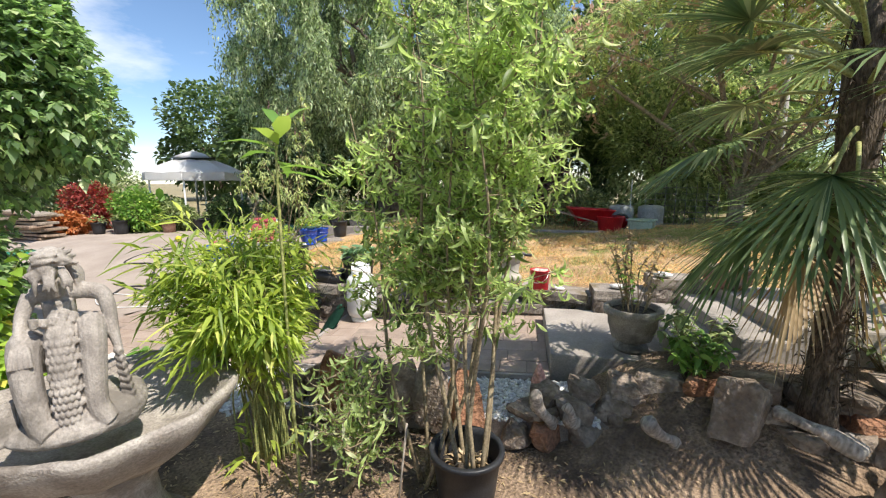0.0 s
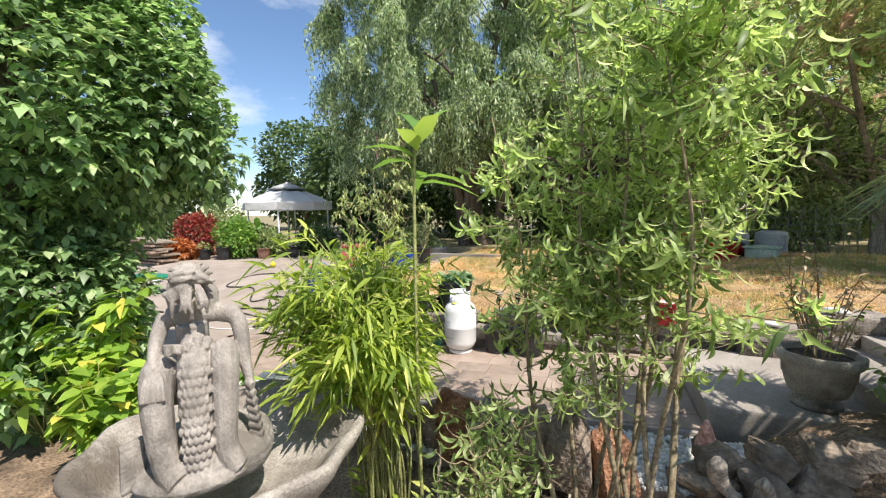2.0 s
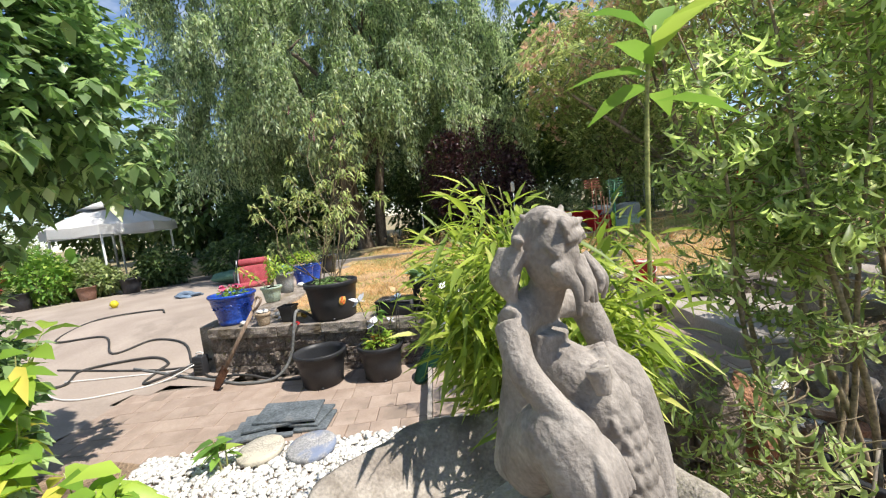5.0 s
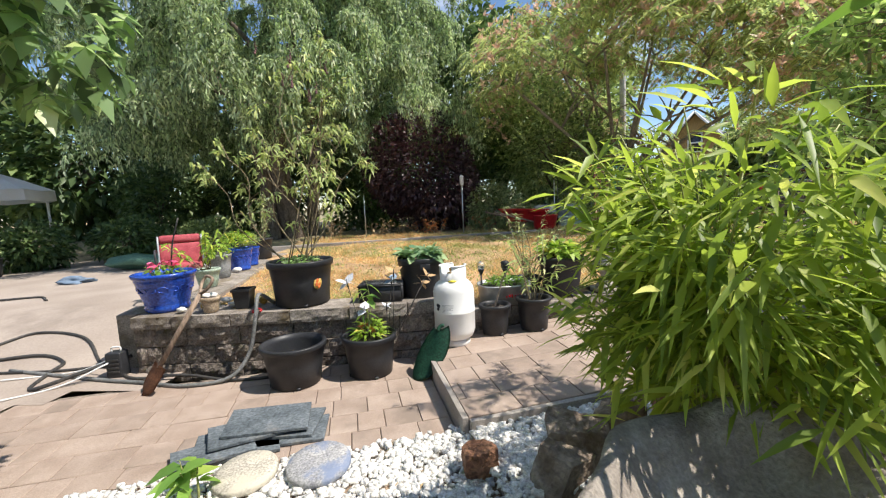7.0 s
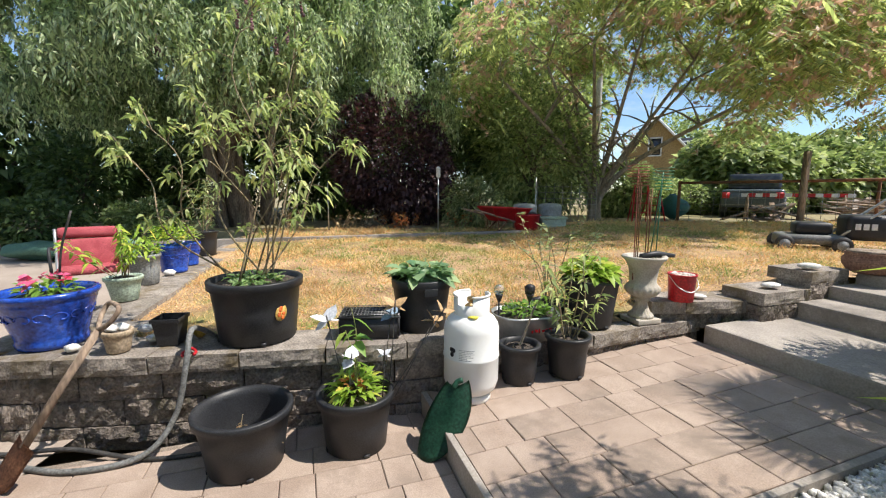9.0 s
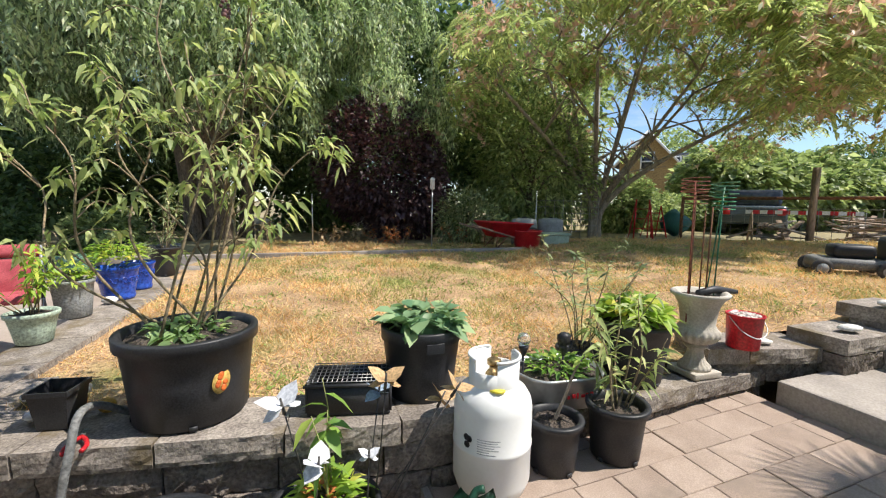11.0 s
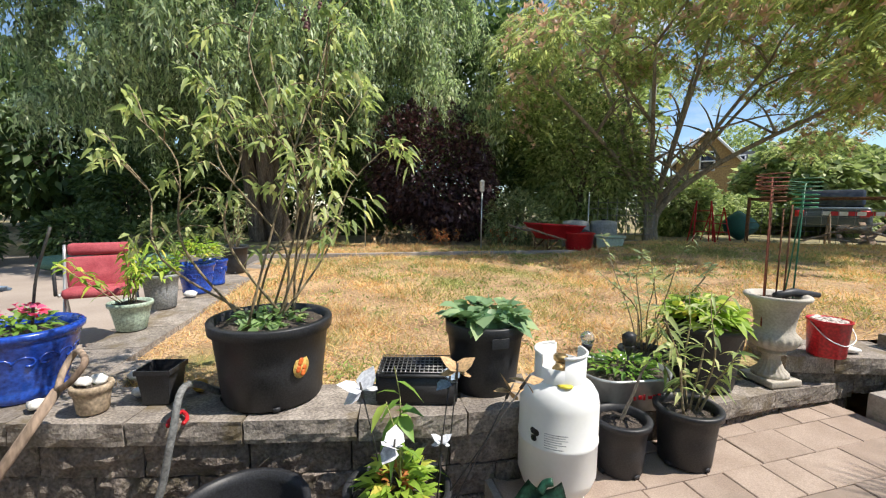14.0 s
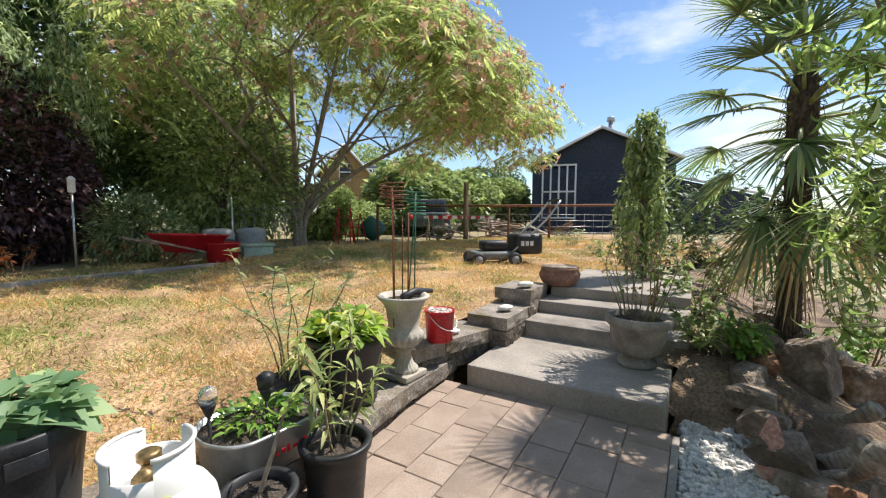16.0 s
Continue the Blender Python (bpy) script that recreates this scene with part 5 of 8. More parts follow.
stems_plant(t, 0.28, 9, 0.75, 0.3, 157, M["leaf_grey"], 0.09, 0.022, 20, "lance", 0.4, 0.004, 0.2, (0, 0), "twig")

# small things on the cap
t = thing("square_pot", (-1.19, 2.12, ZC), 8, "small square black plastic pots nested on the wall", "plant pot")
t.scale = (0.74, 0.74, 0.94)
bm = bmesh.new()
for z, s in ((0, 1.0), (0.012, 1.0)):
    for sx, sy in ((1, 0), (-1, 0), (0, 1), (0, -1)):
        w0, w1, h = 0.068, 0.088, 0.145
        th = 0.003
        p = []
        for w, zz in ((w0, 0), (w1, h)):
            for e in (-1, 1):
                p.append(Vector((sx * w + (e * w if sx == 0 else 0), sy * w + (e * w if sy == 0 else 0), zz + z)))
        bm.faces.new([bm.verts.new(p[k]) for k in (0, 1, 3, 2)])
box(bm, -0.068, 0.068, -0.068, 0.068, 0.0, 0.006)
for s in (-1, 1):
    box(bm, s * 0.092 - 0.005, s * 0.092 + 0.005, -0.097, 0.097, 0.138, 0.16, 0.002)
    box(bm, -0.087, 0.087, s * 0.092 - 0.005, s * 0.092 + 0.005, 0.1385, 0.1595, 0.002)
part("pot", bm, M["black_plastic"], t, smooth=False)
t = thing("tan_pot", (-1.39, 2.00, ZC), 0, "small tan clay pot filled with white stones on the wall", "plant pot")
pot_body(t, 0.052, 0.066, 0.115, M["tan_pot"], 0.9, lip=0.004, slots=False)


def stone(name, at, s, material, seed, label, category="stone", group="", sub=2, rough=0.22, rz=0, angular=False):
    bm = bmesh.new()
    bmesh.ops.create_icosphere(bm, subdivisions=sub, radius=1)
    R = rng(seed)
    off = Vector(R.uniform(-50, 50, 3))
    planes = [(Vector(p).normalized(), R.uniform(0.66, 0.95)) for p in np.concatenate([np.array([(1, 0, 0), (-1, 0, 0), (0, 1, 0), (0, -1, 0), (0, 0, 1), (0, 0, -1)]) + R.normal(0, 0.22, (6, 3)), R.normal(0, 1, (3, 3))])]
    for v in bm.verts:
        d = v.co.normalized()
        k = 1 + rough * noise.noise(d * 1.3 + off) * 1.6 + rough * 0.5 * noise.noise(d * 3.4 + off)
        if angular:
            k = min(w / max(0.05, d.dot(p)) for p, w in planes)
            k = min(k, 1.45) * (1 + 0.05 * noise.noise(d * 4 + off) + 0.03 * noise.noise(d * 9 + off))
        v.co = Vector((d.x * s[0], d.y * s[1], d.z * s[2])) * k
    zmin = min(v.co.z for v in bm.verts)
    for v in bm.verts:
        v.co.z -= zmin
    ob = part(name, bm, material, smooth=not angular)
    ob.matrix_basis = pose(*at, 0, 0, rz)
    return tagged(ob, label, category, group)


white_stone = surface("white_quartz", (0.62, 0.60, 0.56), (0.78, 0.77, 0.74), 14, 80, 0.7, 0.4, dist=0.004)
for k, (dx, dy, dz, s) in enumerate(((-0.02, -0.015, 0.105, 0.034), (0.025, 0.01, 0.107, 0.03), (0.0, 0.03, 0.11, 0.03))):
    stone("white_stone", (-1.39 + dx, 2.00 + dy, ZC + dz), (s, s * 0.85, s * 0.55), white_stone, 300 + k, "white quartz stone heaped in the tan pot", group="white stones")
for k, (x, y, s) in enumerate(((-1.29, 2.24, 0.045), (-1.33, 2.32, 0.06), (-1.30, 2.14, 0.035), (-1.62, 1.99, 0.035), (-1.45, 2.30, 0.04), (-2.38, 4.0, 0.05), (-1.5, 2.14, 0.03))):
    stone("white_stone", (x, y, ZC), (s * 1.2, s, s * 0.6), white_stone, 310 + k, "white quartz stone lying on the wall top", group="white stones", rz=40 * k)
stone("ochre_gourd", (-1.49, 2.07, ZC), (0.03, 0.028, 0.03), plain("ochre", (0.45, 0.28, 0.03)), 320, "small ochre yellow gourd on the wall", "gourd", rough=0.08)
stone("ochre_gourd", (-1.08, 2.20, ZC), (0.035, 0.03, 0.032), plain("ochre_b", (0.42, 0.24, 0.04)), 321, "small ochre yellow gourd on the wall", "gourd", rough=0.08)

t = new("pruning_shears")
t.matrix_basis = pose(-1.02, 2.00, ZC + 0.01, 0, 0, 25)
tagged(t, "open red-handled pruning shears on the wall top", "shears")
for nm, sg in (("handle", 1), ("handle", -1)):
    bm = bmesh.new()
    tube(bm, smooth_path([(0, 0, 0.004), (sg * 0.018, -0.03, 0.004), (sg * 0.03, -0.075, 0.004), (sg * 0.024, -0.11, 0.004)], 5), 0.0075, 8)
    part(nm, bm, M["red_paint"], t)
bm = bmesh.new()
box(bm, -0.008, 0.008, 0, 0.06, 0.001, 0.006, 0.002)
part("blade", bm, M["steel"], t)


def spade():
    t = new("digging_shovel")
    tagged(t, "old shovel with a weathered D-handle leaning on the wall", "shovel")
    bm = bmesh.new()
    a, b = Vector((-1.53, 1.60, Z_LOW + 0.16)), Vector((-1.32, 1.80, 0.50))
    tube(bm, [a, a.lerp(b, 0.5) + Vector((0, 0, 0.006)), b], 0.017, 10)
    part("shaft", bm, M["wood_old"], t)
    d = (b - a).normalized()
    s = d.cross(Vector((0.4, 0.6, 0.1))).normalized()
    bm = bmesh.new()
    tube(bm, smooth_path([b, b + d * 0.05 + s * 0.045, b + d * 0.12 + s * 0.055, b + d * 0.135, b + d * 0.12 - s * 0.055, b + d * 0.05 - s * 0.045, b], 5), 0.011, 8)
    part("grip", bm, M["wood_old"], t)
    bm = bmesh.new()
    g = []
    w = d.cross(s).normalized()
    for j in range(7):
        f = j / 6
        ww = 0.09 if f < 0.6 else 0.09 * (1 - ((f - 0.6) / 0.4) ** 2 * 0.75)
        g.append([bm.verts.new(a - d * (0.21 * f - 0.02) + s * (ww * (i / 4 - 1) * 1.0) + w * (0.016 * (1 - abs(i / 4 - 1)))) for i in range(9)])
    for j in range(6):
        for i in range(8):
            bm.faces.new((g[j][i], g[j][i + 1], g[j + 1][i + 1], g[j + 1][i]))
    bmesh.ops.solidify(bm, geom=bm.faces[:], thickness=0.003)
    part("blade", bm, M["rust"], t, "worn earth-coloured steel blade")


spade()


def hose(name, pts, r, material, label, category="hose", n=8, seg=8):
    bm = bmesh.new()
    tube(bm, smooth_path(pts, n), r, seg)
    return tagged(part(name, bm, material), label, category)


zl = Z_LOW + 0.013
hose("garden_hose", [(-0.98, 2.18, ZC + 0.012), (-1.0, 2.06, ZC + 0.10), (-0.985, 1.95, ZC + 0.115), (-0.97, 1.87, 0.30), (-1.02, 1.83, 0.05), (-1.12, 1.72, zl + 0.02), (-1.4, 1.64, zl), (-1.75, 1.70, zl), (-2.1, 1.75, zl), (-2.6, 1.85, zl), (-3.1, 1.95, zl)], 0.014, M["hose_grey"], "grey garden hose looped over the wall beside the pot")
hose("power_cable", [(-0.75, 1.80, zl), (-1.1, 1.73, zl), (-1.5, 1.78, zl + 0.02), (-1.9, 1.78, zl), (-2.3, 2.0, zl), (-2.7, 1.93, zl), (-3.3, 1.9, zl), (-4.2, 1.9, zl)], 0.011, M["hose"], "black cable lying over the patio")
hose("black_hose", [(-2.05, 1.95, 0.0), (-2.4, 2.05, zl), (-3.0, 2.5, patio_z(0, 2.5) + 0.013), (-3.6, 2.6, patio_z(0, 2.6) + 0.013), (-3.9, 2.3, patio_z(0, 2.3) + 0.013), (-4.6, 2.7, patio_z(0, 2.7) + 0.013), (-5.4, 2.6, patio_z(0, 2.6) + 0.013), (-5.6, 3.3, patio_z(0, 3.3) + 0.013), (-5.0, 3.8, patio_z(0, 3.8) + 0.013), (-4.6, 3.6, patio_z(0, 3.6) + 0.013)], 0.013, M["hose"], "black hose winding across the patio")
hose("black_hose", [(-2.1, 1.85, 0.0), (-2.5, 1.6, zl), (-2.7, 1.9, zl), (-2.8, 2.1, zl + 0.01), (-3.2, 2.2, zl + 0.03), (-3.8, 1.9, zl), (-3.5, 1.5, zl), (-4.2, 1.3, zl), (-5.2, 1.0, zl)], 0.014, M["hose"], "black hose tangled on the patio")
hose("white_cable", [(-2.1, 1.8, 0.0), (-2.35, 1.65, zl), (-2.6, 1.4, zl), (-2.9, 1.25, zl), (-3.3, 1.3, zl), (-3.9, 1.6, zl)], 0.006, M["white_trim"], "thin white cable on the patio")
hose("white_cable", [(-2.1, 1.84, 0.02), (-2.5, 1.9, zl), (-3.0, 1.75, zl), (-3.6, 1.6, zl)], 0.006, M["white_trim"], "thin white cable on the patio")

t = thing("pond_pump", (-2.08, 1.86, Z_LOW), 10, "black pump box with cables beside the wall end", "pump")
bm = bmesh.new()
box(bm, -0.055, 0.055, -0.05, 0.05, 0, 0.19, 0.012)
part("case", bm, M["black_plastic"], t)
bm = bmesh.new()
for k in range(4):
    box(bm, -0.04, 0.04, -0.056, -0.05, 0.04 + 0.03 * k, 0.055 + 0.03 * k, 0.002)
part("grille", bm, M["hose"], t)
bm = bmesh.new()
tube(bm, smooth_path([(-0.03, 0, 0.19), (-0.03, 0, 0.22), (0.03, 0, 0.22), (0.03, 0, 0.19)], 4), 0.006, 6)
part("handle", bm, M["white_trim"], t, "pale wire handle")


def folding_chair():
    t = thing("folding_chair", (-2.66, 3.42, 0.10), 36, "red padded chair with a grey tube frame on the patio", "chair")
    t.scale = (0.84, 0.84, 0.92)
    for s in (-1, 1):
        bm = bmesh.new()
        tube(bm, smooth_path([(s * 0.25, -0.20, 0), (s * 0.25, -0.02, 0.42), (s * 0.25, 0.10, 0.80)], 4), 0.012, 8)
        part("back_leg", bm, M["galv"], t)
        bm = bmesh.new()
        tube(bm, smooth_path([(s * 0.25, 0.22, 0), (s * 0.25, 0.0, 0.40), (s * 0.25, -0.22, 0.44)], 4), 0.012, 8)
        part("front_leg", bm, M["galv"], t)
        bm = bmesh.new()
        tube(bm, smooth_path([(s * 0.27, 0.05, 0.62), (s * 0.28, -0.15, 0.64), (s * 0.27, -0.22, 0.44)], 4), 0.013, 8)
        part("armrest", bm, M["black_plastic"], t)
    bm = bmesh.new()
    box(bm, -0.24, 0.24, -0.22, 0.10, 0.40, 0.47, 0.03)
    for v in bm.verts:
        v.co += 0.012 * noise.noise_vector(v.co * 7)
    part("seat", bm, M["red_cloth"], t)
    bm = bmesh.new()
    box(bm, -0.25, 0.25, -0.035, 0.035, 0, 0.27, 0.03, Matrix.Translation((0, 0.06, 0.44)) @ Matrix.Rotation(radians(-14), 4, "X"))
    for v in bm.verts:
        v.co += 0.012 * noise.noise_vector(v.co * 6)
    part("backrest", bm, M["red_cloth"], t)
    bm = bmesh.new()
    box(bm, -0.24, 0.24, -0.045, 0.045, 0, 0.10, 0.035, Matrix.Translation((0, 0.13, 0.71)) @ Matrix.Rotation(radians(-14), 4, "X"))
    part("head_pillow", bm, M["red_cloth"], t, "faded pinkish red pillow")


folding_chair()


def slates():
    lay = [((-0.60, 0.96), 0.40, 0.30, 24, 0.0), ((-0.36, 1.08), 0.34, 0.26, 12, 0.0), ((-0.66, 0.86), 0.36, 0.18, 34, 0.018), ((-0.42, 1.12), 0.36, 0.28, 6, 0.020), ((-0.58, 1.02), 0.36, 0.24, 31, 0.037), ((-0.50, 1.10), 0.42, 0.28, 17, 0.055)]
    for k, ((x, y), w, d, rz, dz) in enumerate(lay):
        bm = bmesh.new()
        box(bm, -w / 2, w / 2, -d / 2, d / 2, 0, 0.016, 0.003)
        R = rng(400 + k)
        for v in bm.verts:
            v.co.x += 0.02 * noise.noise(Vector((v.co.y * 9, k * 3.1, 0)))
            v.co.y += 0.02 * noise.noise(Vector((v.co.x * 9, k * 5.3, 2)))
        ob = part("slate_slab", bm, M["slate"], smooth=False)
        ob.matrix_basis = pose(x, y, Z_LOW + 0.003 + dz, 2 * (k % 2) - 1 if k > 2 else 0, 1.5 if k > 3 else 0, rz)
        tagged(ob, "grey-blue slate slab in a loose stack on the patio", "slate", "stacked slates")


slates()

for k, (x, y, r) in enumerate(((-0.38, 0.66, 0.135), (-0.08, 0.73, 0.14))):
    bm = bmesh.new()
    lathe(bm, [(r * 0.97, 0), (r, 0.008), (r, 0.022), (r * 0.97, 0.03), (r * 0.6, 0.029), (0.004, 0.029)], 40)
    for v in bm.verts:
        v.co.z += 0.002 * noise.noise(v.co * 30)
    ob = part("stepping_stone", bm, surface("stepping_stone" + "ab"[k], (0.40, 0.36, 0.30) if k == 0 else (0.26, 0.26, 0.27), (0.50, 0.46, 0.38) if k == 0 else (0.40, 0.39, 0.38), 16, 110, 0.85, 0.4, c3=(0.20, 0.24, 0.34) if k else (0.55, 0.50, 0.40), c3_at=0.55, dist=0.004))
    ob.matrix_basis = pose(x, y, -0.075, 4, -2, 30 * k)
    tagged(ob, ("sandy round stepping stone half sunk in white gravel", "grey mosaic round stepping stone in white gravel")[k], "stepping stone", "stepping stones")


def stone_urn():
    t = thing("garden_urn", (1.79, 2.87, 0.202), 15, "white fluted stone urn holding rusty cage wires on the wall", "urn")
    bm = bmesh.new()
    box(bm, -0.10, 0.10, -0.10, 0.10, 0, 0.035, 0.006)
    part("plinth", bm, M["urn_white"], t)
    bm = bmesh.new()

    def flute(a, r, z):
        return r * (1 + 0.045 * math.cos(18 * a)) if (0.05 < z < 0.14 or 0.19 < z < 0.27) else r
    lathe(bm, [(0.088, 0.035), (0.085, 0.055), (0.06, 0.08), (0.044, 0.12), (0.042, 0.15), (0.06, 0.165), (0.065, 0.175), (0.055, 0.185), (0.095, 0.205), (0.118, 0.235), (0.120, 0.26), (0.105, 0.28), (0.092, 0.30), (0.094, 0.34), (0.105, 0.41), (0.128, 0.455), (0.152, 0.475), (0.156, 0.487), (0.148, 0.495), (0.125, 0.49), (0.095, 0.44), (0.08, 0.36)], 72, wobble=flute)
    part("bowl", bm, M["urn_white"], t)
    bm = bmesh.new()
    lathe(bm, [(0.112, 0.465), (0.06, 0.475), (0.003, 0.478)], 20)
    part("soil", bm, M["pot_soil"], t)
    for k, (x, y, h, c) in enumerate(((-0.06, 0.02, 0.62, "rust"), (-0.02, -0.05, 0.52, "rust"), (0.04, 0.04, 0.50, "rust"), (0.08, -0.02, 0.58, "grn"), (0.0, 0.07, 0.56, "rust"))):
        bm = bmesh.new()
        tube(bm, [(x, y, 0.46), (x * 1.1, y * 1.1, 0.46 + h)], 0.0045, 6)
        part("cage_wire", bm, M["rust"] if c == "rust" else plain("green_wire", (0.03, 0.16, 0.09)), t)
    for x, y, z, c in ((-0.06, 0.02, 1.0, "r"), (0.1, -0.02, 0.97, "g")):
        bm = bmesh.new()
        for j in range(4):
            tube(bm, [(x + 0.055 * math.cos(a), y + 0.055 * math.sin(a), z + 0.022 * j) for a in np.linspace(0, 6.28, 16)], 0.003, 5)
        part("cage_ring", bm, M["rust"] if c == "r" else plain("green_ring", (0.05, 0.30, 0.14)), t)
    bm = bmesh.new()
    tube(bm, [(-0.08, -0.06, 0.50), (0.08, -0.02, 0.505), (0.22, -0.05, 0.49)], [0.02, 0.024, 0.014], 8)
    part("tool_handle", bm, M["black_plastic"], t, "dark tool handle lying across the rim")


stone_urn()


def spiral_stake(x, y, h, lean, material, label):
    t = thing("spiral_stake", (x, y, 0.52), 0, label, "plant support", "plant supports")
    bm = bmesh.new()
    tube(bm, [(0, 0, 0), (lean, 0, h)], 0.004, 7)
    part("rod", bm, material, t)
    bm = bmesh.new()
    tube(bm, [(lean + 0.07 * math.cos(a), 0.07 * math.sin(a), h - 0.06 + 0.022 * a / 6.283) for a in np.linspace(0, 6.283 * 4, 80)], 0.0025, 5)
    part("coil", bm, material, t)


spiral_stake(1.70, 2.84, 0.80, -0.01, surface("red_rust_wire", (0.20, 0.05, 0.035), (0.30, 0.10, 0.06), 9, 60, 0.8, 0.3), "rusty red plant support with a coiled top in the urn")
spiral_stake(1.82, 2.88, 0.78, 0.07, plain("green_wire", (0.05, 0.17, 0.085)), "green coated plant support with a coiled top in the urn")

t = thing("red_bucket", (2.10, 2.90, 0.352), 0, "red enamel bucket full of pebbles on the wall", "bucket")
bm = bmesh.new()
lathe(bm, [(0.082, 0), (0.085, 0.004), (0.096, 0.19), (0.101, 0.194), (0.101, 0.203), (0.094, 0.203), (0.088, 0.15)], 36)
part("pail", bm, M["red_paint"], t)
bm = bmesh.new()
tube(bm, smooth_path([(0.10, 0.0, 0.19), (0.075, -0.085, 0.12), (0.0, -0.115, 0.085), (-0.075, -0.085, 0.12), (-0.10, 0.0, 0.19)], 6), 0.003, 6)
part("handle", bm, M["galv"], t)
R0 = rng(77)
bm = bmesh.new()
for k in range(70):
    a, q = R0.uniform(0, 6.28), 0.08 * math.sqrt(R0.uniform(0, 1))
    bmesh.ops.create_icosphere(bm, subdivisions=1, radius=R0.uniform(0.010, 0.018), matrix=Matrix.Translation((q * math.cos(a), q * math.sin(a), 0.185 + R0.uniform(0, 0.012))) @ Matrix.Diagonal((1.2, 1, 0.7, 1)))
tagged(part("pebbles", bm, surface("pebble", (0.45, 0.38, 0.34), (0.62, 0.55, 0.50), 30, 90, 0.8, 0.3, spread=0.25), t), kind="stuff")
stone("white_dish", (2.27, 2.97, 0.352), (0.07, 0.05, 0.016), white_stone, 331, "flat white shell-like stone beside the red bucket", "stone", rough=0.1)
stone("white_stone", (uv(2.72, 1.18)[0], uv(2.72, 1.18)[1], 0.432), (0.07, 0.05, 0.022), white_stone, 332, "flat white stone on the stair block", group="white stones", rough=0.12)
stone("white_stone", (uv(3.1, 1.16)[0], uv(3.1, 1.16)[1], 0.562), (0.09, 0.06, 0.025), white_stone, 333, "flat white stone on the stair block", group="white stones", rough=0.12)

t = thing("planter_urn", (3.02, 2.02, 0.217), 0, "grey footed stone planter with a leggy shrub on the platform", "planter")
bm = bmesh.new()
lathe(bm, [(0.115, 0), (0.12, 0.02), (0.115, 0.035), (0.085, 0.05), (0.08, 0.065), (0.10, 0.075), (0.135, 0.09), (0.152, 0.14), (0.160, 0.18), (0.166, 0.184), (0.170, 0.245), (0.19, 0.262), (0.20, 0.28), (0.20, 0.315), (0.19, 0.32), (0.165, 0.318), (0.15, 0.25), (0.10, 0.14)], 48)
part("bowl", bm, M["concrete"], t)
bm = bmesh.new()
lathe(bm, [(0.165, 0.285), (0.08, 0.295), (0.004, 0.298)], 24)
part("soil", bm, M["pot_soil"], t)
stems_plant(t, 0.28, 14, 0.62, 0.30, 161, M["leaf_dry"], 0.045, 0.024, 16, "broad", 0.3, 0.004, 0.2, (0, 0), "twig", base_r=0.1)
stems_plant(t, 0.28, 6, 0.48, 0.30, 162, M["leaf_fresh"], 0.045, 0.026, 12, "broad", 0.3, 0.003, 0.2, (-0.02, 0), "twig", base_r=0.1, name="green_stem")

t = thing("terracotta_bowl", (uv(3.56, 1.0)[0], uv(3.56, 1.0)[1], 0.531), 0, "broad terracotta bowl with a grey rim on the stair block", "planter")
bm = bmesh.new()
lathe(bm, [(0.11, 0), (0.15, 0.02), (0.18, 0.07), (0.185, 0.11), (0.165, 0.14), (0.17, 0.15), (0.172, 0.165), (0.155, 0.165), (0.15, 0.13), (0.1, 0.05)], 40)
part("bowl", bm, M["terracotta"], t)
bm = bmesh.new()
lathe(bm, [(0.15, 0.155), (0.16, 0.168), (0.158, 0.178), (0.06, 0.18), (0.004, 0.18)], 32)
part("lid_stone", bm, M["rock"], t, "flat grey stone over the bowl")


# ---- fountain, bamboo, willow, palm and rocks ----
def sz(x, y):
    return float(soil_z(np.float64(x), np.float64(y)))


def fountain_bowl():
    t = thing("fountain_bowl", (1.25, -0.44, -0.12), 0, "weathered cast stone fountain bowl on a pedestal", "fountain")
    bm = bmesh.new()
    lathe(bm, [(0.24, 0), (0.24, 0.06), (0.19, 0.09), (0.14, 0.2), (0.13, 0.3), (0.17, 0.38), (0.2, 0.42)], 32)
    for v in bm.verts:
        v.co += 0.006 * noise.noise_vector(v.co * 12)
    part("pedestal", bm, M["concrete"], t)
    bm = bmesh.new()

    def scallop(a, r, z):
        return r * (1 + (0.03 * math.sin(9 * a) + 0.018 * noise.noise(Vector((math.cos(a) * 3, math.sin(a) * 3, z * 8)))) * min(1, r / 0.5))
    lathe(bm, [(0.12, 0.42), (0.26, 0.45), (0.37, 0.535), (0.44, 0.63), (0.462, 0.675), (0.46, 0.695), (0.445, 0.700), (0.42, 0.685), (0.38, 0.63), (0.32, 0.575), (0.18, 0.55), (0.004, 0.545)], 96, wobble=scallop)
    for v in bm.verts:
        v.co.z += 0.012 * noise.noise(v.co * 9) + 0.006 * noise.noise(v.co * 25)
    part("bowl", bm, M["concrete"], t)


fountain_bowl()


